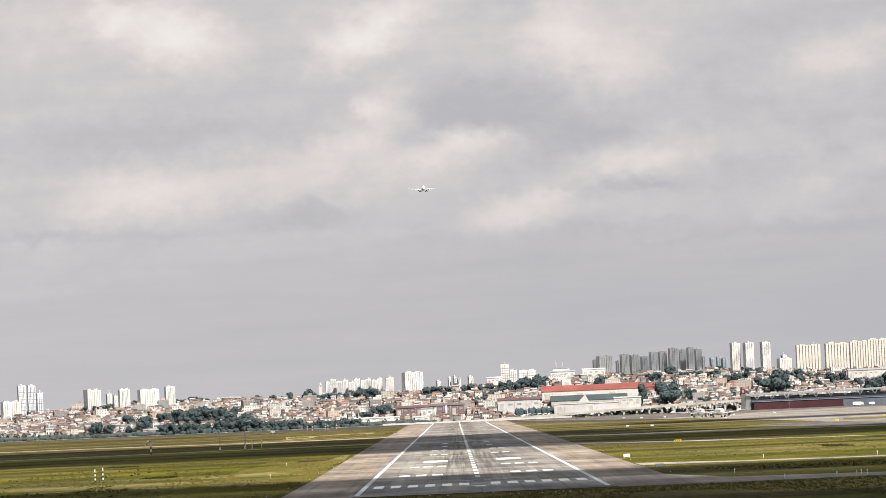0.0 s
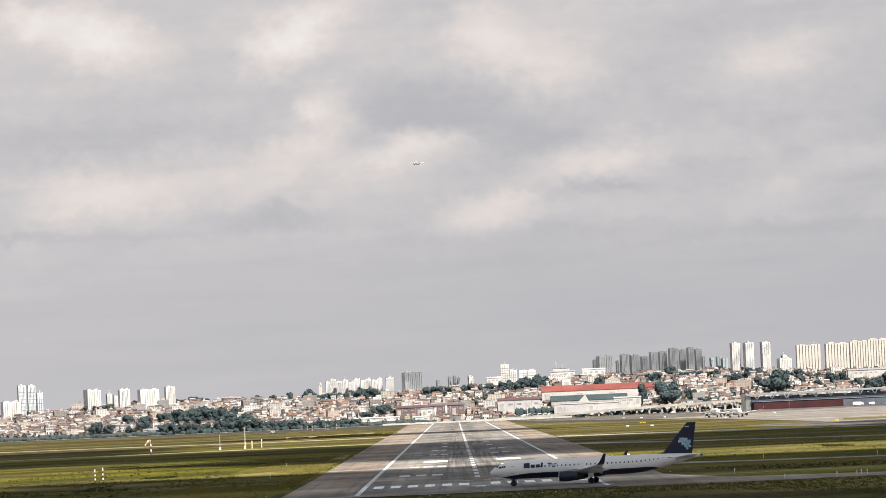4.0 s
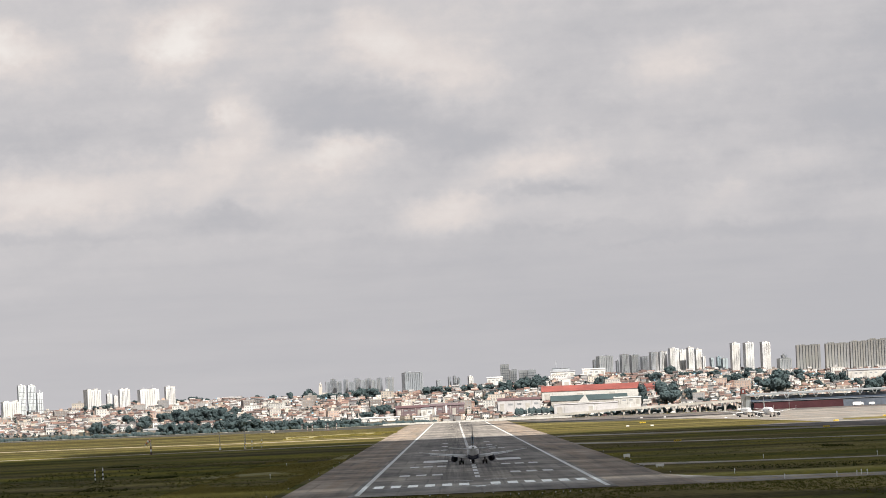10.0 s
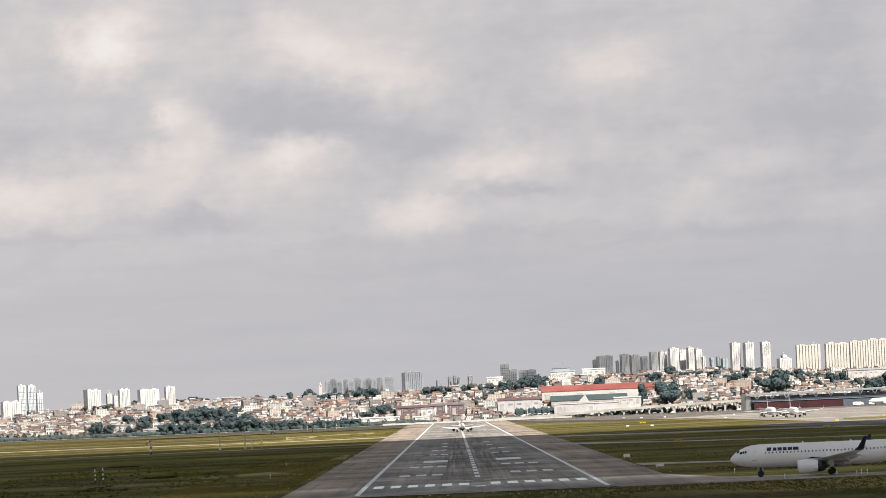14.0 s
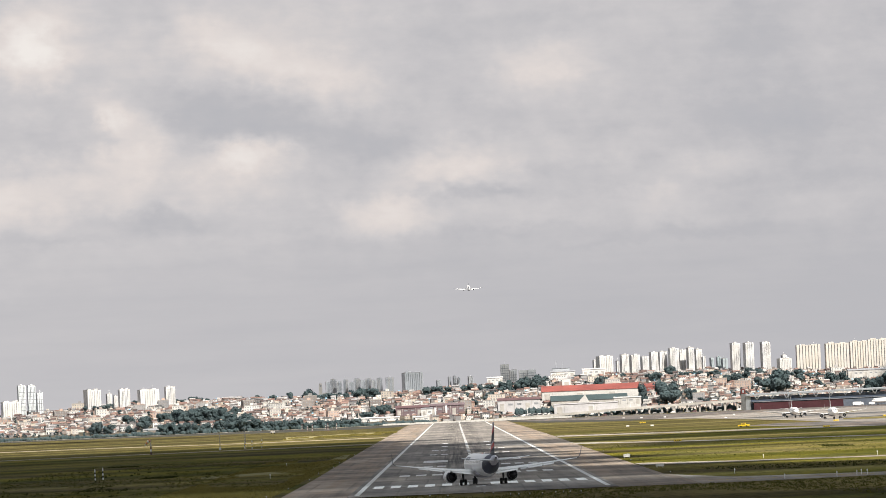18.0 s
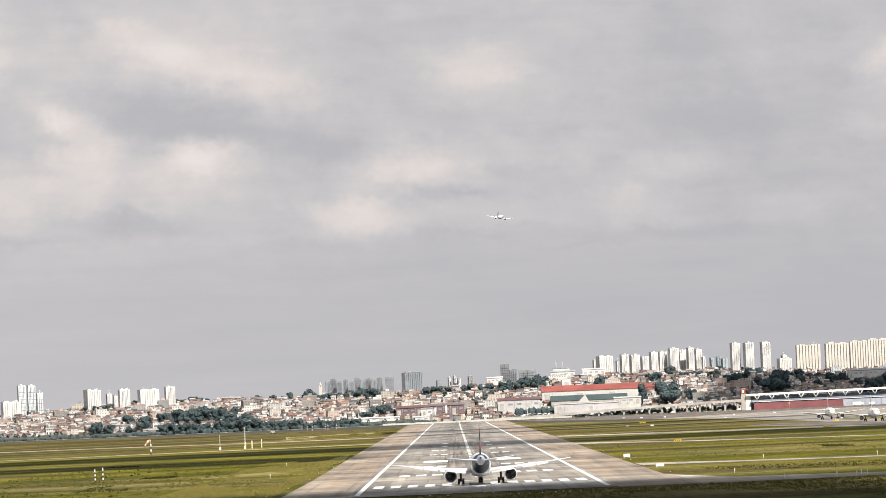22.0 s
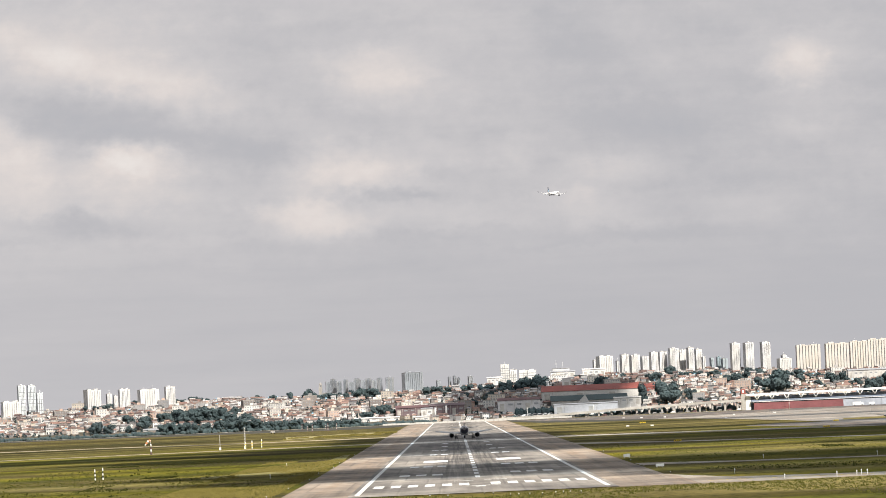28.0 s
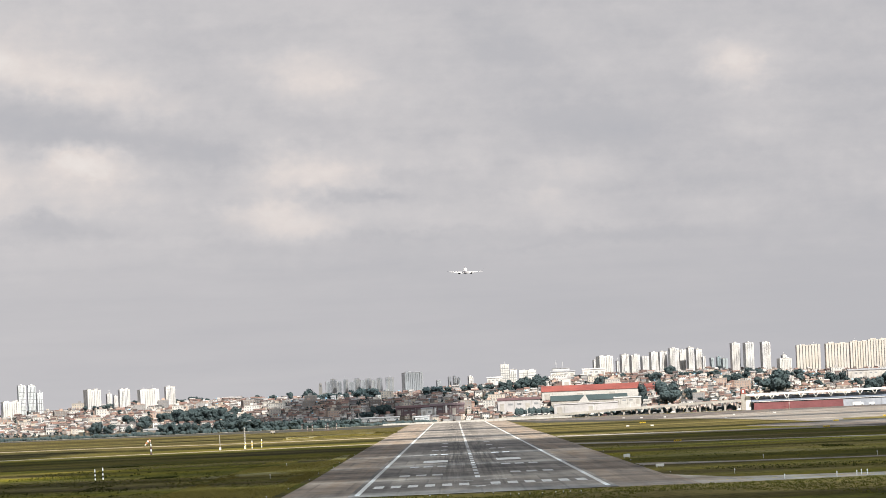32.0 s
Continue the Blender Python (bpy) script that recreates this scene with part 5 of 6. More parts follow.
def roadside_bushes(x0, x1, y, low, high, seed, base=0.0, label="dark green bushes added as the dark under the road viaduct"):
    bm = bmesh.new()
    r = random.Random(seed)
    lobes = [((x0 + (x1 - x0) * i / 40 + r.uniform(-2, 2), y + r.uniform(-1.5, 1.5), base + r.uniform(0.5, 1.0) * low), (r.uniform(1.2, 3.0), 1.8, r.uniform(low, high))) for i in range(41)]
    for i, (c, rr) in enumerate(lobes):
        blob(bm, c, rr, seed + i, sub=1)
    leaf_cards(bm, lobes, 700, 0.45, r)
    return tagged(mesh_object("hedge", bm, HAZELEAF), label, "hedge", kind="stuff")


# bushes added to stand for the shade below the viaduct deck
roadside_bushes(70, 160, 4400, 1.0, 3.0, 73)
roadside_bushes(130, 243, 4399, 2.0, 4.4, 71)
roadside_bushes(48, 84, 4428, 1.0, 3.2, 72)
roadside_bushes(49, 84, 4462, 2.2, 4.2, 74, 4.6, "dark green shrubs round a car park before the halls")


def hedge():
    bm = bmesh.new()
    r = random.Random(4)
    lobes = []
    for i in range(150):
        x = -420 + i * 2.75
        if x > -20:
            break
        lobes.append(((x, 4400 + r.uniform(-3, 3), r.uniform(0.6, 1.6)), (2.6, 2.0, r.uniform(1.4, 3.0))))
    for i, (c, rr) in enumerate(lobes):
        blob(bm, c, rr, i, sub=1)
    leaf_cards(bm, lobes, 1500, 0.5, r)
    return tagged(mesh_object("hedge", bm, HAZELEAF), "dark green hedge along the airfield fence", "hedge", kind="stuff")


hedge()



def bird(span):
    root = thing("bird", pose(0, 0, 0), "dark soaring bird with spread wings", "bird", "birds")
    part("body", loft(bmesh.new(), revolve([(0.45, 0.02), (0.3, 0.09), (0.0, 0.13), (-0.3, 0.09), (-0.55, 0.12), (-0.6, 0.02)], (0, 0, 0), n=10)), BLACKP, root)
    for sgn in (-1, 1):
        part("wing", loft(bmesh.new(), [airfoil((sgn * x, y, z), c, 0.10) for x, y, z, c in ((0.06, 0.22, 0.02, 0.5), (span * 0.25, 0.28, 0.16, 0.46), (span * 0.5, 0.05, 0.22, 0.16))]), BLACKP, root)
    return root


BIRDS = [bird(1.5) for _ in range(3)]

# ---- tower blocks on the crest ----


def tower(x, y, w, base, h, style, seed):
    """A tower block: front bays of wall between recessed dark strips of windows, a shaded flank, and plant rooms on the roof."""
    r = random.Random(seed)
    wall = (TOWERWALL, TOWERTAN, TOWERBLUE, TOWERGREY, TOWERPALE, TOWERWALL, TOWERCREAM)[style]
    label = ("white residential tower block with dark window strips", "tan residential slab block with narrow window strips", "pale blue-grey glazed tower block", "grey residential tower block with window strips",
             "tall white and blue-grey residential tower", "pale office block with a grid of windows", "long cream residential slab with dark window strips")[style]
    slab_like = style in (1, 5, 6)
    turn = r.uniform(1, 5) if slab_like else r.uniform(13, 24)
    root = thing("apartment_building", pose(x, y, base - 3.0, 0, 0, turn), label, "building", "tower blocks")
    h += 3.0
    c, q = math.cos(radians(turn)), math.sin(radians(turn))
    d = max(4.5, w * 0.72) if not slab_like else max(7.0, w * 0.4)
    w = max(2.2, (w - d * q) / c) if not slab_like else w
    bays = {0: 3, 1: 3, 2: 3, 3: 4, 4: 3, 5: 6, 6: 7}[style]
    bays = 2 if style == 5 else max(2, min(bays + 1, round(w / (2.4 if style == 6 else 2.1))))
    gap = {0: 0.42, 1: 0.3, 2: 0.6, 3: 0.45, 4: 0.5, 5: 0.4, 6: 0.72}[style]
    front = -d / 2
    part("wall", boxed(-w / 2, w / 2, front + 0.9, d / 2, 0, h), wall, root)
    pitch = (w + gap) / bays
    for i in range(bays):
        x0 = -w / 2 + i * pitch
        x1 = x0 + pitch - gap
        part("bay", boxed(x0, x1, front, front + 0.896, 0, h + r.choice((-0.5, 0.0, 0.45))), wall, root)
        if x1 - x0 > 1.5 and style != 6:      # a narrow strip of small windows in the bay
            m = (x0 + x1) / 2
            part("window_strip", boxed(m - 0.16, m + 0.16, front - 0.06, front + 0.1, 1.0, h - 1.4), HAZEGLASS, root)
        if i < bays - 1:
            part("window_strip", boxed(x1 + 0.004, x1 + gap - 0.004, front + 0.62, front + 0.88, 0.5, h - 0.9), TOWERDARK if style in (0, 6) else HAZEGLASS, root)
    if style in (4, 5):      # floors show as level bands
        for i in range(int(h / (2.4 if style == 5 else 3.4)) - 1):
            z = 2.0 + i * (2.4 if style == 5 else 3.4)
            part("window_band", boxed(-w / 2 + 0.3, w / 2 - 0.3, front - 0.05, front + 0.05, z, z + 0.5), HAZEGLASS, root)
    for k in (-0.22, 0.16):
        part("side_window_strip", boxed(-w / 2 - 0.05, -w / 2 + 0.05, k * d - 0.3, k * d + 0.3, 1.0, h - 1.4), TOWERDARK, root)
    part("roof", boxed(-w / 2 - 0.1, w / 2 + 0.1, front + 0.85, d / 2 + 0.1, h, h + 0.25), CONCRETE, root)
    n_top = 1 if w < 9 else 2
    for i in range(n_top):
        k = (-0.25 + 0.5 * i if n_top > 1 else r.uniform(-0.15, 0.15)) * w
        top = h + 0.25 + r.uniform(0.5, 1.2)
        part("plant_room", boxed(k - w * 0.13, k + w * 0.13, -d * 0.2, d * 0.2, h + 0.25, top, bevel=0.08), wall, root)
        if r.random() < 0.35:
            part("mast", tubed((k, 0, top), (k, 0, top + r.uniform(1.2, 2.6)), 0.09, 0.05, n=5), STEEL, root)
    return root


TOWERS_LEFT = [(-418, 4715, 19.6, 21.2, 14.8, 0), (-408, 4720, 8.5, 18.1, 32.8, 4), (-400, 4735, 8.5, 17.8, 32.9, 4), (-391, 4715, 6.9, 17.4, 25.9, 4), (-342, 4722, 16.9, 28.5, 15.3, 0), (-327, 4730, 5.8, 27.8, 11.7, 0), (-320, 4715, 4.8, 26.4, 11.1, 0), (-313, 4735, 11.7, 26.1, 17.0, 0), (-289, 4715, 21.2, 25.1, 16.9, 0), (-270, 4735, 10.6, 24.3, 19.6, 0)]
TOWERS_MID = [(-125, 4890, 4.4, 31.5, 11.0, 1), (-120, 4902, 5.5, 31.4, 13.7, 1), (-114, 4890, 5.5, 31.1, 11.5, 1), (-108, 4902, 4.9, 30.9, 13.2, 1), (-102, 4890, 5.5, 30.6, 11.0, 1), (-97, 4902, 5.5, 30.4, 14.3, 1), (-91, 4890, 4.4, 30.1, 12.6, 1), (-86, 4902, 5.5, 29.9, 14.3, 1), (-80, 4890, 4.9, 29.6, 13.1, 1), (-75, 4902, 4.9, 29.4, 14.8, 1), (-65, 4890, 7.7, 31.7, 12.6, 1), (-43, 4896, 20.9, 30.8, 17.5, 3), (-18, 4888, 4.4, 30.7, 8.8, 3), (-7, 4904, 3.3, 30.3, 12.1, 3), (-2, 4896, 2.7, 30.1, 12.6, 3), (2, 4888, 3.8, 29.9, 10.9, 3)]
TOWERS_CENTRE = [(13, 4790, 5.4, 30.1, 11.3, 0), (46.3, 4824, 8.1, 32.1, 19.4, 5), (54.2, 4830, 7.0, 31.8, 14.6, 5), (68.0, 4836, 16.3, 32.3, 13.0, 5)]
TOWERS_RIGHT_A = [(132, 4815, 2.7, 38.0, 14.0, 3), (141, 4790, 16.1, 37.5, 17.7, 0), (154, 4815, 3.2, 38.1, 11.9, 3), (160, 4795, 8.6, 37.7, 18.3, 0), (170, 4800, 10.2, 37.3, 17.7, 0), (180, 4815, 8.1, 37.0, 16.2, 3), (188, 4795, 8.6, 37.6, 19.3, 0), (197, 4805, 8.6, 37.3, 19.9, 0), (207, 4795, 10.2, 36.8, 23.1, 0), (216, 4810, 7.0, 37.6, 20.5, 0), (223, 4795, 7.5, 37.2, 22.6, 0), (231, 4805, 7.5, 36.9, 21.0, 0), (235, 4790, 3.8, 36.6, 13.9, 0)]
TOWERS_RIGHT_B = [(246, 4850, 4.4, 38.1, 11.4, 2), (253, 4860, 4.9, 37.9, 12.5, 2), (258, 4850, 6.5, 37.6, 10.9, 2), (263.3, 4752, 9.6, 36.7, 25, 0), (275.3, 4744, 10.1, 36.1, 25.5, 0), (291.9, 4755, 9.6, 35.5, 26.1, 0), (312, 4795, 14.0, 34.9, 10.7, 0), (313, 4810, 5.9, 35.0, 14.0, 0)]
TOWERS_RIGHT_C = [(335, 4795, 22.6, 33.9, 23.6, 6), (362, 4790, 22.0, 34.3, 23.6, 6), (384, 4793, 18.9, 33.5, 25.3, 6), (402, 4795, 19.9, 32.6, 27.4, 6), (424, 4810, 21.6, 31.7, 29.1, 6)]
for i, (x, y, w, base, h, style) in enumerate(TOWERS_LEFT + TOWERS_MID + TOWERS_CENTRE + TOWERS_RIGHT_A + TOWERS_RIGHT_B + TOWERS_RIGHT_C):
    tower(x, y, w, min(base, ground_z(x, y)), h + max(0.0, base - ground_z(x, y)), style, 100 + i)


def church_tower(x, y, base, top):
    """A slim white bell tower with a domed cap."""
    root = thing("church_tower", pose(x, y, base), "slim cream church tower with a domed cap", "church tower")
    h = top - base
    part("shaft", boxed(-1.6, 1.6, -1.6, 1.6, -3, h * 0.68, bevel=0.08), TOWERCREAM, root)
    part("belfry", boxed(-1.4, 1.4, -1.4, 1.4, h * 0.68 + 0.002, h * 0.84, bevel=0.08), TOWERCREAM, root)
    part("belfry_opening", boxed(-0.5, 0.5, -1.46, -1.3, h * 0.71, h * 0.81), TOWERDARK, root)
    part("dome", loft(bmesh.new(), [[Vector((k * math.cos(i * 0.628), k * math.sin(i * 0.628), z)) for i in range(10)] for k, z in ((1.3, h * 0.842), (1.15, h * 0.89), (0.7, h * 0.95), (0.1, h))]), TOWERCREAM, root)
    part("nave", boxed(2.2, 6.5, -2.0, 4, -3, h * 0.3), TOWERCREAM, root)
    return root


church_tower(-130, 4800, 28.0, 42.3)

# ---- sheds, terminal and viaduct ----


def shed(x, y, w, d, base, top, wall, roof, label, ridge=1.5, bays=6):
    """A long low building whose pitched roof runs along x."""
    root = thing("warehouse", pose(x, y, 0), label, "building", "sheds and halls")
    g = min(ground_z(x - w / 2, y), ground_z(x + w / 2, y), ground_z(x, y - d / 2)) - 0.5
    g = min(g, base)
    eave = top - ridge
    part("wall", boxed(-w / 2, w / 2, -d / 2, d / 2, g, eave), wall, root)
    bm = bmesh.new()
    prof = [(-d / 2 - 0.5, eave - 0.1), (-d / 2 - 0.5, eave + 0.15), (0, top), (d / 2 + 0.5, eave + 0.15), (d / 2 + 0.5, eave - 0.1)]
    loft(bm, [[Vector((sx, yy, zz)) for yy, zz in prof] for sx in (-w / 2 - 0.4, w / 2 + 0.4)], smooth=False)
    part("roof", bm, roof, root)
    h = eave - base
    for i in range(bays):
        c = -w / 2 + (i + 0.5) * w / bays
        if i % 3 and w > 50:      # the long halls have blank walls between their doors
            continue
        part("bay_door" if i % 3 == 0 else "window", boxed(c - w / bays * 0.26, c + w / bays * 0.26, -d / 2 - 0.06, -d / 2 + 0.1, base + (0.1 if i % 3 == 0 else h * 0.55), base + h * 0.72), CONCRETE if i % 3 == 0 else HAZEGLASS, root)
        part("downpipe", tubed((c + w / bays * 0.5 - 0.2, -d / 2 - 0.12, base), (c + w / bays * 0.5 - 0.2, -d / 2 - 0.12, eave), 0.12, n=6), CONCRETE, root)
    return root


shed(120, 4568, 88, 30, 15.5, 28.6, PALEWALL, REDROOF, "long hall with a bright red metal roof and pale walls", 5.2, 9)
shed(174.5, 4588, 19.5, 20, 20.4, 27.2, REDROOF, REDROOF, "short red hall beside the long red-roofed one", 3.0, 3)
shed(54, 4485, 38, 24, 7.2, 19.4, PALEGREY, BRICKRED, "lilac-grey hall with a dull red roof", 2.2, 5)
shed(117, 4506, 68, 26, 8.0, 19.4, CONCRETE, GREENROOF, "long hall with a dark green sheet roof", 4.8, 8)
shed(112.3, 4446, 56, 18, 3.0, 12.3, PALEGREY, PALEGREY, "long low pale grey hall beside the perimeter road", 0.7, 6)
shed(150, 4470, 24, 14, 9, 16.2, PALEWALL, PALEWALL, "low white annex of a hall", 1.0, 4)
shed(-41, 4520, 30, 20, 7.8, 16.6, PLUM, BRICKRED, "purple-brown workshop with a dull red roof", 2.2, 5)
shed(-10, 4500, 31, 20, 6.5, 17.2, PLUM, PLUM, "purple-brown workshop with a flat parapet", 2.0, 5)
shed(-28, 4470, 10, 12, 5, 14.0, WHITEWALL, GREYROOF, "white block between workshops", 1.0, 2)
shed(-268, 4470, 23, 14, 0.5, 6.2, WHITEWALL, GREYROOF, "low white shed by the hedge", 1.4, 4)
shed(-72, 4470, 39, 12, 3.5, 7.6, WHITEWALL, WHITEWALL, "long low white shed by the hedge", 0.9, 6)
shed(-314, 4470, 18, 14, 0.5, 5.2, CONCRETE, GREYROOF, "low grey shed by the hedge", 1.4, 3)
shed(-32, 4436, 13, 8, 1.0, 7.0, WHITEWALL, WHITEWALL, "small white gatehouse at the runway end", 0.8, 2)
shed(129, 4745, 21.3, 14, 36, 44.1, WHITEWALL, WHITEWALL, "large white hall near the crest", 1.0, 4)
shed(100, 4750, 23, 12, 36.5, 43.2, WHITEWALL, GREYROOF, "large white hall near the crest", 1.2, 4)
shed(100, 4610, 7.8, 8, 24, 35.6, WHITEWALL, WHITEWALL, "plain white block tower above the red roof", 0.6, 1)
shed(-196, 4756, 27, 10, 24, 30.1, WHITEWALL, GREYROOF, "pale school block near the crest", 1.2, 6)
shed(-106, 4745, 46.8, 10, 22.4, 28.2, WHITEWALL, GREYROOF, "long pale hall on the hillside", 1.5, 8)
shed(36, 4760, 14.4, 10, 33, 40.2, WHITEWALL, WHITEWALL, "white block on the crest", 1.0, 4)
shed(379, 4650, 37, 12, 24, 32.5, PALEWALL, GREYROOF, "long pale hall on the hillside", 1.5, 8)

shed(-162, 4748, 36, 10, 22.7, 28.0, WHITEWALL, GREYROOF, "long pale hall near the crest", 1.2, 8)
shed(-186, 4700, 18.4, 10, 20.6, 25.3, PALEWALL, GREYROOF, "pale workshop on the hillside", 1.2, 4)
shed(-250, 4690, 16.8, 10, 23.4, 28.1, PALEWALL, HOUSEROOF, "pale school block with a tiled roof", 1.4, 5)


def roof_house(x, y, w, base, top):
    """A grey slab on the crest that carries two aerials."""
    root = thing("rooftop_slab", pose(x, y, base), "dark grey rooftop slab with two thin aerials", "building")
    part("wall", boxed(-w / 2, w / 2, -4, 4, -8, top - base), TOWERGREY, root)
    part("fascia", boxed(-w / 2 - 0.3, w / 2 + 0.3, -4.3, 4.3, top - base + 0.002, top - base + 0.6), GREYROOF, root)
    for k, q in ((-0.28, 7.6), (0.12, 6.2)):
        part("aerial", tubed((k * w, 0, top - base + 0.6), (k * w, 0, top - base + q), 0.16, 0.10, n=6), STEEL, root)
    return root


roof_house(99, 4775, 16, 41.5, 45.4)


def gable_front():
    root = thing("gable_front", pose(112, 4492, 0), "white triangular gable front of a green hall", "building")
    bm = bmesh.new()
    loft(bm, [[Vector((-5.5, yy, 12.5)), Vector((5.0, yy, 12.5)), Vector((1.2, yy, 19.6))] for yy in (-0.3, 0.3)], smooth=False)
    part("gable", bm, PALEWALL, root)
    part("wall", boxed(-5.4, 4.9, -0.2, 0.4, 3.5, 12.496), PALEWALL, root)


gable_front()


def terminal():
    """A long hall with a flat white roof on V-shaped props, dark blue glazing and a low red wall in front."""
    x0, x1, y = 244.7, 438.0, 4290.0
    slope = 0.009
    root = thing("terminal_building", pose(0, y, 0), "long hall, white flat roof on V-shaped props, dark blue glazing", "building")

    def tilt(x):
        return (x - x0) * slope
    bm = bmesh.new()
    loft(bm, [[Vector((x, -9, 11.9 + tilt(x))), Vector((x, -9, 13.1 + tilt(x))), Vector((x, 16, 13.6 + tilt(x))), Vector((x, 16, 12.2 + tilt(x)))] for x in (x0, x1)], smooth=False)
    part("roof", bm, SIGNW, root, "flat white roof")
    part("wall", boxed(x0 + 4, x1, 0, 14, 0, 11.0), BLUEWALL, root, "slate blue glazed wall")
    for i in range(15):
        x = x0 + 9 + i * 12.5
        part("prop", tubed((x, -9.2, 8.3 + tilt(x)), (x - 2.2, -9.2, 12.0 + tilt(x)), 0.36), STEEL, root)
        part("prop", tubed((x, -9.2, 8.3 + tilt(x)), (x + 2.2, -9.2, 12.0 + tilt(x)), 0.36), STEEL, root)
        part("glazing", boxed(x - 5.2, x + 5.2, -0.12, 0.1, 8.6, 10.6), HAZEGLASS, root)
    part("walkway", boxed(x0 + 4, x1, -9.4, -0.15, 6.9, 8.3), BLUEWALL, root, "slate blue walkway band")
    part("walkway_edge", boxed(x0 + 4, x1, -9.5, -9.41, 6.5, 6.9), STEEL, root, "pale walkway edge")
    part("end_column", boxed(x0 - 0.5, x0 + 3.6, -6, -2, 0, 11.89), STEEL, root, "broad white end column")
    part("lower_wall", boxed(x0 + 6, x0 + 82, -9.0, -2.0, 0, 5.8), WALLRED, root, "low red wall")
    part("lower_wall", boxed(x0 + 82.01, x1, -8.8, -2.0, 0, 5.8), PALEBLUE, root, "low pale blue wall")
    part("tower_sign", boxed(x0 - 4.5, x0 - 0.6, -6, -3, 0, 18.5, bevel=0.1), CONCRETE, root, "concrete sign tower")
    part("sign_face", boxed(x0 - 4.6, x0 - 0.5, -6.2, -6.02, 14.0, 18.0), REDROOF, root, "red sign face with a white mark")
    part("sign_mark", boxed(x0 - 3.3, x0 - 1.8, -6.3, -6.21, 15.0, 17.2), SIGNW, root)


terminal()


def viaduct():
    root = thing("viaduct", pose(0, 4392, 0), "long concrete road viaduct behind the airfield", "bridge")
    line = [(-15, 0.7), (24, 1.2), (93, 3.4), (142, 5.8), (211, 7.9), (250, 9.0), (300, 9.0)]
    bm = bmesh.new()
    loft(bm, [[Vector((x, -4, z - 1.5)), Vector((x, -4, z + 0.6)), Vector((x, -3.6, z + 0.6)), Vector((x, -3.6, z)), Vector((x, 4, z)), Vector((x, 4, z - 1.5))] for x, z in line], smooth=False)
    part("deck", bm, CONCRETE, root)
    for i in range(18):
        x = 100 + i * 11
        z = ramp_at(line, x)
        part("pier", boxed(x - 0.8, x + 0.8, -2.5, 2.5, -0.5, z - 1.49, bevel=0.1), CONCRETE, root)
    return root


viaduct()


def car(x, y, z, mat, label, tall=1.45):
    root = thing("car", pose(x, y, z, 0, 0, 90), label, "car", "parked vehicles")
    side = [(2.1, 0.3), (2.1, 0.75), (1.0, 0.95), (0.5, tall), (-1.3, tall), (-2.0, 0.9), (-2.1, 0.3)]
    part("body", loft(bmesh.new(), [[Vector((sx, a, b)) for a, b in side] for sx in (-0.85, 0.85)], smooth=False), mat, root)
    part("side_window", boxed(0.851, 0.87, -1.2, 0.45, 0.95, tall - 0.1), GLASS, root)
    for a in (1.3, -1.3):
        part("wheel", loft(bmesh.new(), revolve([(-0.1, 0.32), (0.1, 0.32)], (0.8, a, 0.32), axis="x", n=10)), RUBBER, root)
    return root


def van(x, y, w, h, mat, label):
    root = thing("service_truck", pose(x, y, 0.05), label, "truck", "parked vehicles")
    part("body", boxed(-w / 2, w * 0.28, -1.2, 1.2, 0.5, h, bevel=0.12), mat, root)
    part("cab", boxed(w * 0.29, w / 2, -1.1, 1.1, 0.45, h * 0.75, bevel=0.25), SIGNW, root)
    for q in (-0.33, 0.38):
        part("wheel", loft(bmesh.new(), revolve([(-0.15, 0.5), (0.15, 0.5)], (0, 0, 0), axis="y", n=12)), RUBBER, root).matrix_basis = pose(w * q, -1.1, 0.5)
    return root


van(335, 4230, 9, 3.2, SIGNW, "white tanker truck parked on the apron")
van(346, 4222, 5, 2.6, SIGNW, "white service van parked on the apron")
van(-137, 3683, 3.2, 2.0, CONCRETE, "white equipment van on the far grass")
rnd = random.Random(31)
for i in range(26):
    x = 60 + i * 7.3 + rnd.uniform(-2, 2)
    car(x, 4378 + rnd.uniform(-3, 3), 0.12, rnd.choice([SIGNW, DARK, METAL, DARK, BRICKRED]), "small car on the perimeter road")
for i in range(22):
    x = 30 + i * 9.6 + rnd.uniform(-2, 2)
    car(x, 4420 + rnd.uniform(-3, 3), ground_z(x, 4420), rnd.choice([SIGNW, DARK, METAL, DARK]), "small car parked behind the viaduct")


for i in range(24):      # the car park before the lilac hall
    x, y = 48 + (i % 8) * 4.7 + rnd.uniform(-0.2, 0.2), (4438, 4445, 4452)[i // 8] + rnd.uniform(-0.8, 0.8)
    car(x, y, ground_z(x, y), rnd.choice([SIGNW, DARK, DARK, METAL, DARK, SIGNW]), "small car parked before a hall")


def silo(x, y, top):
    z = ground_z(x, y)
    root = thing("silo", pose(x, y, z), "slim white silo beside a workshop", "silo", "silos")
    h = top - z
    part("shell", tubed((0, 0, -0.5), (0, 0, h - 1.0), 1.05, n=14), WHITEWALL, root)
    part("cap", tubed((0, 0, h - 0.99), (0, 0, h), 1.12, 0.2, n=14), GREYROOF, root)
    part("ladder", boxed(-0.2, 0.2, -1.2, -1.07, 0.2, h - 1.2), STEEL, root)
    return root


silo(-20.8, 4484, 14.0)
silo(-11.0, 4484, 16.0)


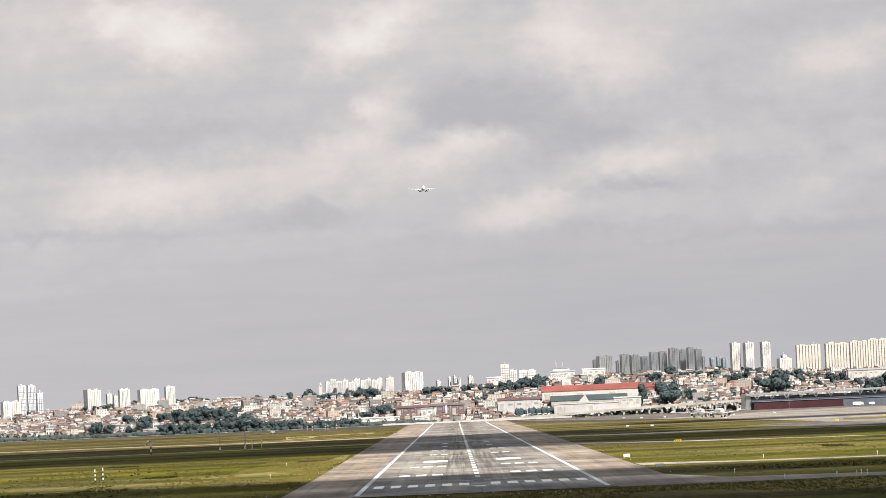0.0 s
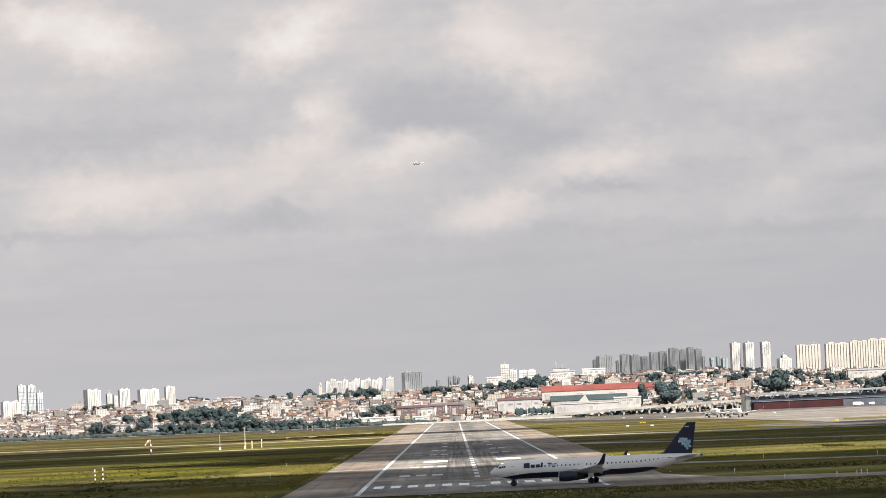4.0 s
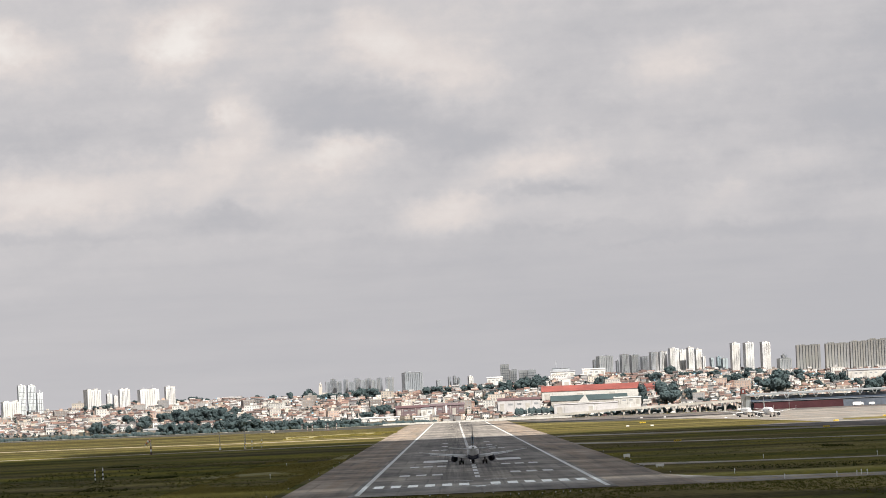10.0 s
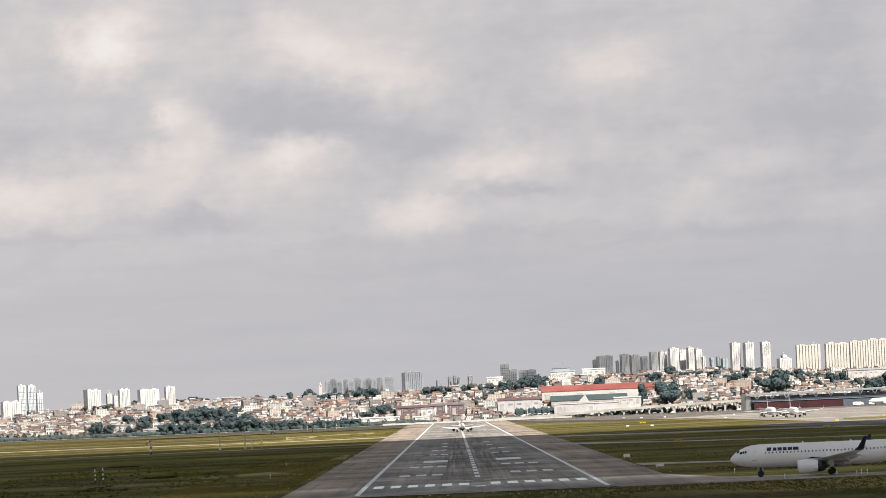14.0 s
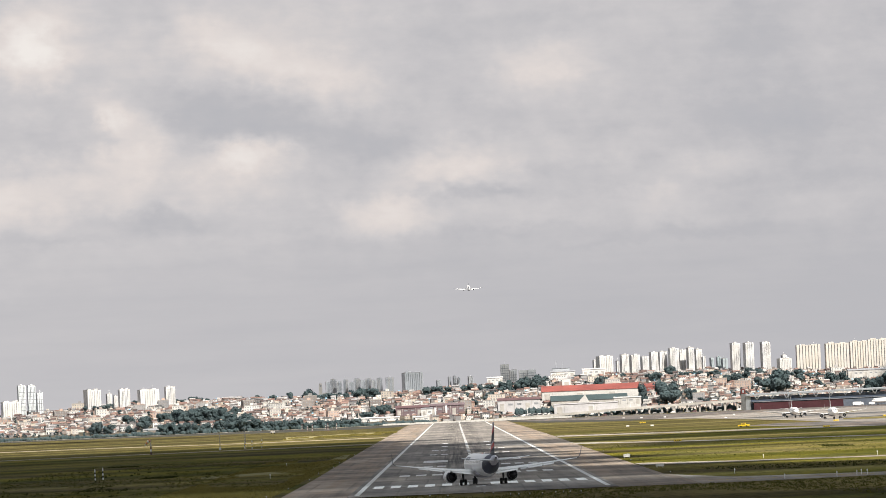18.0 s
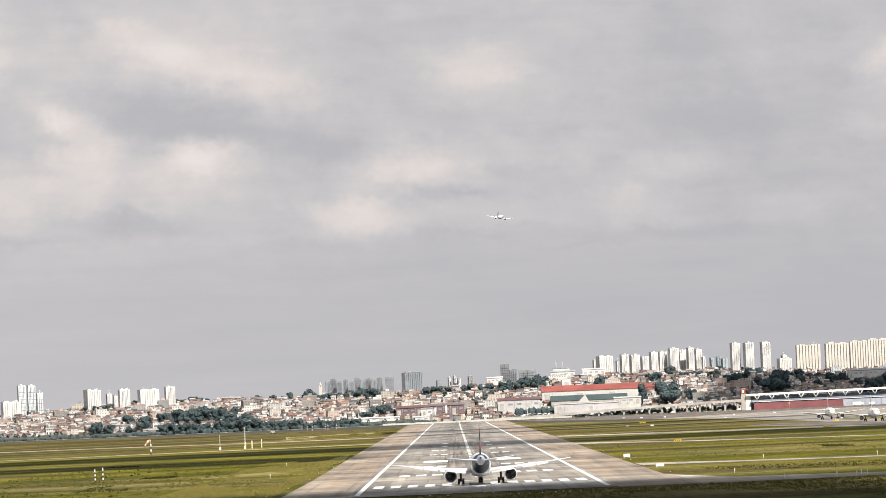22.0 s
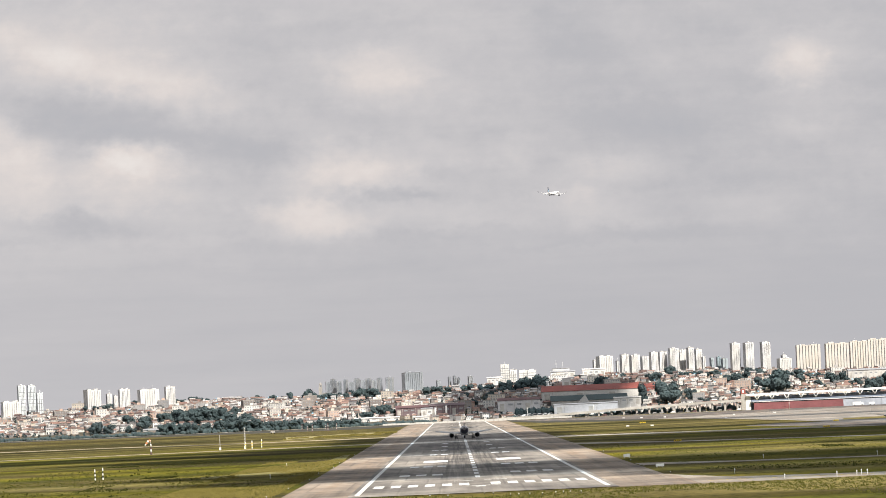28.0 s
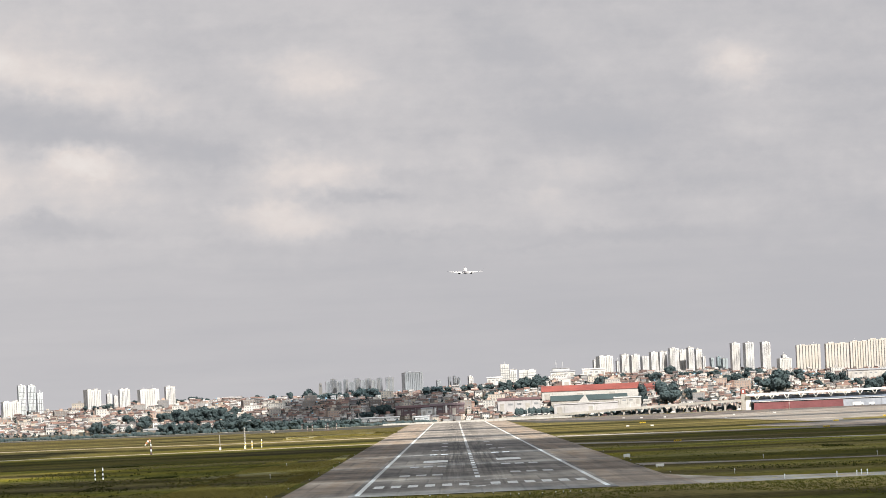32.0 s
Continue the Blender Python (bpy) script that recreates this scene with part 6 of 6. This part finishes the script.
def street_pole(x, y, h):
    root = thing("street_lamp", pose(x, y, ground_z(x, y)), "tall grey street lamp", "street lamp", "street lamps")
    part("pole", tubed((0, 0, -0.3), (0, 0, h), 0.2, 0.12), STEEL, root)
    part("arm", tubed((0, 0, h), (1.6, 0, h + 0.3), 0.1), STEEL, root)
    part("head", boxed(1.3, 2.3, -0.2, 0.2, h + 0.2, h + 0.42, bevel=0.04), STEEL, root)
    return root


for x, h in ((-95, 9), (-40, 9), (60, 10), (118, 10), (150, 10), (190, 11), (230, 11), (280, 12), (364, 24)):
    street_pole(x, 4404 if x < 240 else 4272, h)

# ---- houses on the hillside ----


def house(seed):
    r = random.Random(seed)
    w, d, h = r.uniform(3.4, 6.4), r.uniform(4.5, 6), r.choice([2.6, 2.9, 3.3, 4.6])
    root = thing("house", pose(0, 0, 0), ("small rendered hillside house with a tiled pitched roof", "flat-roofed rendered hillside house with parapet")[seed % 2], "house", "hillside houses")
    part("wall", boxed(-w / 2, w / 2, -d / 2, d / 2, -3, h), HOUSEWALL, root)
    if seed % 2 == 0:
        bm = bmesh.new()
        rise = r.uniform(0.9, 1.7)
        prof = [(-d / 2 - 0.4, h), (-d / 2 - 0.4, h + 0.15), (0, h + rise), (d / 2 + 0.4, h + 0.15), (d / 2 + 0.4, h)]
        loft(bm, [[Vector((sx, a, b)) for a, b in prof] for sx in (-w / 2 - 0.3, w / 2 + 0.3)], smooth=False)
        part("roof", bm, HOUSEROOF, root)
    else:
        part("parapet", boxed(-w / 2 - 0.1, w / 2 + 0.1, -d / 2 - 0.1, d / 2 + 0.1, h, h + 0.5), HOUSEWALL, root)
        part("water_tank", tubed((w * 0.2, 0, h + 0.5), (w * 0.2, 0, h + 1.5), 0.8, 0.7, n=10), SKYB if seed % 3 else GREYROOF, root)
    n = 2 if w < 5.4 else 3
    for lvl in range(1 if h < 4 else 2):
        for i in range(n):
            c = -w / 2 + (i + 0.5) * w / n
            z = 1.0 + lvl * 2.6
            if lvl == 0 and i == 0:
                part("door", boxed(c - 0.5, c + 0.5, -d / 2 - 0.05, -d / 2 + 0.1, 0, 2.1), DARK, root)
            else:
                part("window", boxed(c - 0.5, c + 0.5, -d / 2 - 0.05, -d / 2 + 0.1, z, z + 1.1), HAZEGLASS, root)
    return root


CLEAR = [(46, 160, 4425, 4468), (76, 164, 4545, 4590), (163, 186, 4575, 4600), (35, 74, 4470, 4500), (83, 152, 4490, 4522), (94, 144, 4434, 4458), (-57, 8, 4482, 4532), (96, 106, 4594, 4606), (138, 164, 4460, 4480), (-130, -82, 4738, 4752), (-210, -182, 4748, 4764), (-180, -144, 4740, 4756), (358, 400, 4642, 4660), (118, 141, 4736, 4754), (88, 112, 4742, 4758), (28, 44, 4753, 4768), (-196, -176, 4694, 4706), (-259, -241, 4684, 4696),
         (-284, -254, 4460, 4480), (-94, -50, 4462, 4480), (282, 306, 4556, 4600)]


def flats(seed):
    """A block of flats of a few storeys, with rows of windows and a parapet."""
    r = random.Random(seed)
    w, d, floors = r.uniform(8.5, 15), r.uniform(7, 9), r.choice([2, 3, 3])
    h = floors * 2.5 + 0.4
    root = thing("apartment_block", pose(0, 0, 0), "low pale block of flats with rows of windows", "building", "hillside flats")
    part("wall", boxed(-w / 2, w / 2, -d / 2, d / 2, -3.5, h), HOUSEWALL, root)
    part("parapet", boxed(-w / 2 - 0.15, w / 2 + 0.15, -d / 2 - 0.15, d / 2 + 0.15, h + 0.002, h + 0.45), CONCRETE, root)
    part("stair_head", boxed(-1.4, 1.4, -1.2, 1.2, h + 0.452, h + 2.4), HOUSEWALL, root)
    n = int(w / 2.1)
    for f in range(floors):
        for i in range(n):
            c = -w / 2 + (i + 0.5) * w / n
            part("window", boxed(c - 0.55, c + 0.55, -d / 2 - 0.05, -d / 2 + 0.1, 0.9 + 2.5 * f, 2.0 + 2.5 * f), HAZEGLASS, root)
        part("floor_band", boxed(-w / 2 - 0.05, w / 2 + 0.05, -d / 2 - 0.08, -d / 2 + 0.1, 2.42 + 2.5 * f, 2.58 + 2.5 * f), CONCRETE, root)
    return root


FLATS = [flats(s) for s in (3, 4, 6, 8)]
rnd = random.Random(63)
FLAT_SPOTS = []
for i in range(46):
    for _ in range(40):
        x, y = rnd.uniform(-430, 430), rnd.uniform(4480, 4755)
        if not any(abs(x - a) < 18 and abs(y - b) < 22 for a, b in FLAT_SPOTS) and not any(a - 8 < x < b + 8 and c - 6 < y < d + 8 for a, b, c, d in CLEAR) and not any(abs(x - tx) < ts * 0.6 + 6 and abs(y - ty) < ts for tx, ty, ts in TREE_SPOTS):
            break
    else:
        continue
    FLAT_SPOTS.append((x, y))
    m = pose(x, y, ground_z(x, y), 0, 0, rnd.uniform(-18, 18))
    if i < len(FLATS):
        FLATS[i].matrix_basis = m
    else:
        copy_thing(FLATS[i % len(FLATS)], m)

rnd = random.Random(77)
KINDS = [house(s) for s in range(10)]
spots = []
y = 4428.0
while y < 4772:
    x = -452 + rnd.uniform(0, 6)
    while x < 455:
        if not any(a < x < b and c < y < d for a, b, c, d in CLEAR) and not (y < 4470 and x < -30) and rnd.random() > 0.14 and not any(abs(x - a) < 9.5 and abs(y - b) < 9 for a, b in FLAT_SPOTS) and not any(abs(x - tx) < ts * 0.5 and -ts * 1.1 < y - ty < ts * 0.4 for tx, ty, ts in TREE_SPOTS):
            spots.append((x, y + rnd.uniform(-4, 4)))
        x += rnd.uniform(5.2, 8.8)
    y += 11.0
rnd.shuffle(spots)
first = set()
for i, (x, y) in enumerate(spots[:270]):
    k = i % len(KINDS)
    m = pose(x, y, ground_z(x, y), 0, 0, rnd.uniform(-25, 25))
    if k not in first:
        KINDS[k].matrix_basis = m
        first.add(k)
    else:
        copy_thing(KINDS[k], m)


def far_houses(places):
    """The rest of the hillside's houses, walls with a pitched or flat roof and dark openings."""
    wv, wf, rv, rf, ov, of = [], [], [], [], [], []
    r = random.Random(5)

    def add_box(vs, fs, c, s, p, q, z0, z1, hx, hy):
        b = len(vs)
        for z in (z0, z1):
            for px, py in ((-hx, -hy), (hx, -hy), (hx, hy), (-hx, hy)):
                vs.append((c[0] + (px + p) * s[0] - (py + q) * s[1], c[1] + (px + p) * s[1] + (py + q) * s[0], z))
        fs += [(b, b + 1, b + 5, b + 4), (b + 1, b + 2, b + 6, b + 5), (b + 2, b + 3, b + 7, b + 6), (b + 3, b, b + 4, b + 7), (b + 4, b + 5, b + 6, b + 7)]

    for x, y in places:
        a = radians(r.uniform(-25, 25))
        s, g = (math.cos(a), math.sin(a)), ground_z(x, y)
        hx, hy, h = r.uniform(1.3, 3.1), r.uniform(2.0, 3.2), r.choice([2.0, 2.5, 2.8, 3.4, 4.4])
        add_box(wv, wf, (x, y), s, 0, 0, g - 3, g + h, hx, hy)
        if r.random() < 0.62:
            rise, b = r.uniform(0.8, 1.6), len(rv)
            for px in (-hx - 0.3, hx + 0.3):
                for py, z in ((-hy - 0.4, g + h + 0.02), (0, g + h + rise), (hy + 0.4, g + h + 0.02)):
                    rv.append((x + px * s[0] - py * s[1], y + px * s[1] + py * s[0], z))
            rf += [(b, b + 3, b + 4, b + 1), (b + 1, b + 4, b + 5, b + 2), (b, b + 1, b + 2), (b + 3, b + 5, b + 4), (b, b + 2, b + 5, b + 3)]
        else:
            add_box(rv, rf, (x, y), s, 0, 0, g + h + 0.01, g + h + 0.3, hx + 0.1, hy + 0.1)
            if r.random() < 0.5:
                add_box(wv, wf, (x, y), s, hx * 0.3, 0.5, g + h + 0.3, g + h + 1.7, 0.9, 0.9)
        for i in range(2):
            add_box(ov, of, (x, y), s, hx * (i - 0.5), -hy, g + 0.7, g + 1.7, 0.42, 0.06)
            if h > 4.2:
                add_box(ov, of, (x, y), s, hx * (i - 0.5), -hy, g + 2.8, g + 3.8, 0.42, 0.06)
    for nm, vs, fs, mat, lab in (("house_walls", wv, wf, MASSWALL, "rendered walls of crowded hillside houses"), ("house_roofs", rv, rf, MASSROOF, "tiled and sheet roofs of crowded hillside houses"), ("house_openings", ov, of, HAZEGLASS, "dark windows of crowded hillside houses")):
        me = bpy.data.meshes.new(nm)
        me.from_pydata(vs, [], fs)
        me.materials.append(mat)
        tagged(new(nm, me), lab, "houses", kind="stuff")


far_houses(spots[270:])
yard_bushes()


# ---- moving things ----


def motions():
    for bank, v in CLOUD_ROWS:
        walk(bank, [(0.0, pose(16.5 * v, 0, 0)), (32.0, pose(-15.5 * v, 0, 0))])
    for c, v in OVERHEAD:
        walk(c, [(0.0, pose(0, 0, 0)), (32.0, pose(-v * 32, 0, 0))])
    # first departing jet: taxies in from the right, lines up, rolls, climbs and turns to the right
    e = [(0.0, pose(105, 895, 0.12, -0.4, 0, 78)), (1.8, pose(87.2, 897, 0.12, -0.4, 0, 82)), (2.2, pose(73.8, 899, 0.12, -0.4, 0, 84)), (2.6, pose(60.8, 901, 0.12, -0.4, 0, 86)), (3.0, pose(48.2, 903, 0.12, -0.4, 0, 87)), (3.5, pose(32.5, 906, 0.12, -0.4, 0, 87)),
         (4.2, pose(16, 915, 0.12, -0.4, 0, 74)), (4.9, pose(3, 938, 0.12, -0.4, 0, 40)), (5.5, pose(-0.6, 957, 0.12, -0.4, 0, 11.5)), (6.0, pose(-0.9, 963, 0.12, -0.4, 0, 2)), (6.5, pose(-0.9, 967, 0.12, -0.4)), (7.2, pose(-0.8, 980, 0.12, -0.4)), (8.0, pose(-0.65, 1022, 0.12, -0.4)),
         (9.0, pose(-0.3, 1122, 0.12, -0.4)), (10.0, pose(0, 1280, 0.12, -0.4)), (11.0, pose(0, 1530, 0.12, -0.4)), (12.0, pose(0, 1855, 0.12, -0.4)), (13.0, pose(0, 2290, 0.12, -0.4)), (14.0, pose(0, 2790, 0.12, 1)), (14.5, pose(0, 3060, 0.4, 6)), (15.5, pose(1, 3620, 4, 9)),
         (16.5, pose(5.0, 4330, 20.5, 11)), (16.9, pose(9.2, 4600, 44.5, 11)), (17.1, pose(11.2, 4690, 58.6, 11)), (17.5, pose(14.0, 4815, 90.5, 9)), (18.0, pose(15.3, 4890, 124.7, 8)), (18.5, pose(15.4, 4918, 150.8, 6, 1, -1)), (19.0, pose(17.0, 4932, 173.3, 5, 2, -2)),
         (20.0, pose(23.0, 4940, 196.1, 4, 4, -3)), (21.0, pose(32.1, 4943, 199.8, 4, 8, -6)), (22.0, pose(49.1, 4944, 194.6, 4, 9, -8)), (23.0, pose(63.1, 4945, 185.1, 4, 9, -10)), (24.0, pose(71.2, 4945, 180.8, 4, 9, -12)), (25.0, pose(82.5, 4946, 182.6, 4, 8, -14)), (25.5, pose(86.5, 4946, 185.8, 4, 8, -14)),
         (27.5, pose(101.4, 4948, 208.6, 4, 6, -16)), (28.0, pose(102.8, 4950, 215.7, 4, 4, -18)), (28.6, pose(103.4, 4972, 227.5, 4, 4, -18)), (29.2, pose(105.5, 5000, 239, 4, 4, -18)), (32.0, pose(130, 5150, 280, 4, 4, -18))]
    walk(blue_jet, e)
    # second departing jet
    a = [(0.0, pose(150, 890, 0.12, 0, 0, 76)), (12.5, pose(122, 892, 0.12, 0, 0, 80)), (13.5, pose(81.8, 894, 0.12, 0, 0, 82)), (14.0, pose(62.2, 895, 0.12, 0, 0, 84)), (14.5, pose(44.8, 899, 0.12, 0, 0, 86)), (15.3, pose(25, 909, 0.12, 0, 0, 78)), (16.0, pose(13.5, 921, 0.12, 0, 0, 67)), (16.5, pose(9.3, 926, 0.12, 0, 0, 56)),
         (17.0, pose(5.0, 934, 0.12, 0, 0, 37)), (17.5, pose(2.0, 941, 0.12, 0, 0, 19)), (18.0, pose(0.6, 947, 0.12, 0, 0, 7)), (18.5, pose(0.2, 950, 0.12, 0, 0, 1)), (19.0, pose(0.2, 952, 0.12)), (22.0, pose(0.2, 959, 0.12)), (23.0, pose(0, 988, 0.12)), (24.0, pose(0, 1062, 0.12)), (25.0, pose(0, 1215, 0.12)), (25.5, pose(0, 1325, 0.12)),
         (27.5, pose(0, 2010, 0.12)), (28.0, pose(0, 2255, 0.12)), (28.5, pose(0, 2510, 0.12, 0.5)), (29.5, pose(0, 3010, 0.3, 5)), (29.8, pose(-0.4, 3180, -0.4, 9)), (30.0, pose(0.4, 3330, 2.2, 12)), (30.3, pose(1.6, 3570, 12.4, 13)), (30.6, pose(2.2, 3705, 32.0, 13)),
         (31.0, pose(4.2, 3920, 59.5, 12)), (31.5, pose(7.9, 4440, 102, 10)), (32.0, pose(12.8, 4915, 141.4, 8, 1, -1))]
    walk(stripe_jet, a)
    for legs, up in ((blue_legs, 16.2), (stripe_legs, 31.0)):
        for g in legs:
            down = g.matrix_basis.copy()
            x = down.translation.x
            fold = down @ (pose(0, 0, 0.25, 85) if abs(x) < 0.1 else pose(0, 0, 0.2, 0, -80 if x < 0 else 80))
            walk(g, [(0.0, down), (up - 0.01, down), (up + 0.8, fold), (32.0, fold)])
    # two white jets taxi towards the runway's near end along the apron
    walk(taxi_jet, [(0.0, pose(158, 3330, 0.06, 0, 0, 184)), (6.0, pose(166, 3180, 0.06, 0, 0, 184)), (9.0, pose(173, 3120, 0.06, 0, 0, 184)), (13.0, pose(180, 3000, 0.06, 0, 0, 183)), (16.5, pose(184, 2860, 0.06, 0, 0, 181)), (19.0, pose(184, 2740, 0.06, 0, 0, 180)),
                    (22.0, pose(182, 2500, 0.06, 0, 0, 179)), (23.0, pose(180, 2420, 0.06, 0, 0, 179)), (24.0, pose(179, 2320, 0.06, 0, 0, 179)), (25.5, pose(178, 2215, 0.06, 0, 0, 180)), (28.0, pose(180, 2010, 0.06, 0, 0, 180)), (32.0, pose(184, 1660, 0.06, 0, 0, 180))])
    walk(taxi_jet_two, [(0.0, pose(165, 3220, 0.06, 0, 0, 184)), (6.0, pose(173, 3060, 0.06, 0, 0, 184)), (9.0, pose(180, 3010, 0.06, 0, 0, 184)), (13.0, pose(184, 2870, 0.06, 0, 0, 182)), (16.5, pose(187, 2650, 0.06, 0, 0, 180)), (19.0, pose(184, 2450, 0.06, 0, 0, 179)),
                        (22.0, pose(182, 2240, 0.06, 0, 0, 179)), (23.0, pose(180, 2160, 0.06, 0, 0, 180)), (24.0, pose(180, 2060, 0.06, 0, 0, 180)), (28.0, pose(182, 1740, 0.06, 0, 0, 180)), (32.0, pose(184, 1560, 0.06, 0, 0, 180))])
    walk(far_jet, [(0.0, pose(430, 4205, 0.06, 0, 0, 88)), (10.0, pose(392, 4205, 0.06, 0, 0, 88)), (11.0, pose(378, 4204, 0.06, 0, 0, 88)), (13.0, pose(364, 4202, 0.06, 0, 0, 88)), (16.5, pose(353, 4201, 0.06, 0, 0, 88)), (18.0, pose(362, 4202, 0.06, 0, 0, 88)),
                   (20.0, pose(388, 4204, 0.06, 0, 0, 88)), (24.0, pose(420, 4205, 0.06, 0, 0, 88)), (32.0, pose(450, 4205, 0.06, 0, 0, 88))])
    walk(climbing_jet, [(0, pose(-14.5, 2452, 119.6, 9, 0, 0)), (0.5, pose(-17.5, 2560, 129.4, 8, -3, 0)), (1.0, pose(-21.1, 2780, 144.0, 8, -2, 1)), (2.0, pose(-23.9, 3097, 162.2, 7, 0, 1)), (3.0, pose(-24.8, 3480, 180.4, 6, 0, 0)), (3.5, pose(-26.4, 3840, 198.5, 5, 0, 0)),
                        (5.5, pose(-25.6, 4830, 246.5, 4, 0, -2)), (6.0, pose(-23.6, 4932, 249.6, 3, 0, -2)), (7.0, pose(-23.2, 4942, 244.9, 2, 0, -2)), (8.0, pose(-23.0, 4948, 238.4, 2, 0, -2)), (9.0, pose(-23.6, 4954, 237.4, 2, 0, -2)), (10.0, pose(-24.0, 4985, 238, 2, 0, -2)), (32.0, pose(-25, 5600, 280, 2, 0, -2))])
    walk(pickup, [(0.0, pose(-300, 2240, 0.06, 0, 0, -88)), (14.4, pose(-215, 2256, 0.06, 0, 0, -87)), (15.5, pose(-90, 2280, 0.06, 0, 0, -88)), (16.5, pose(4.4, 2290, 0.12, 0, 0, -90)), (17.0, pose(50.0, 2290, 0.12, 0, 0, -91)), (17.5, pose(87.6, 2278, 0.06, 0, 0, -104)), (18.0, pose(122.5, 2210, 0.06, 0, 0, -112)),
                  (18.5, pose(151.6, 2120, 0.06, 0, 0, -108)), (19.0, pose(176, 2070, 0.06, 0, 0, -100)), (20.0, pose(230, 2050, 0.06, 0, 0, -92)), (32.0, pose(420, 2040, 0.06, 0, 0, -92))])

    # birds cross the view quickly
    walk(BIRDS[0], [(0.0, pose(-320, 1500, 29, 0, 0, -90)), (0.4, pose(-240, 1500, 29.4, 0, 8, -90)), (1.0, pose(-67.7, 1500, 29.7, 0, 12, -90)), (1.7, pose(130, 1500, 27, 0, 5, -90)), (32.0, pose(900, 1500, 40, 0, 0, -90))])
    walk(BIRDS[1], [(0.0, pose(-900, 1600, 40, 0, 0, -90)), (5.3, pose(-230, 1600, 35, 0, 0, -90)), (6.0, pose(-0.1, 1600, 32.2, 0, 14, -90)), (6.7, pose(212, 1600, 29, 0, 4, -90)), (32.0, pose(900, 1600, 40, 0, 0, -90))])
    walk(BIRDS[2], [(0.0, pose(-1986.6, 2800, 198.1, 0, 0, -90)), (8.6, pose(-486.6, 2800, 198.1, 0, 0, -90)), (9.0, pose(-223.4, 2800, 197.3, 0, 16, -90)), (9.8, pose(373.4, 2800, 187.7, 0, 6, -90)), (32.0, pose(2813.4, 2800, 234.1, 0, 0, -90))])


motions()
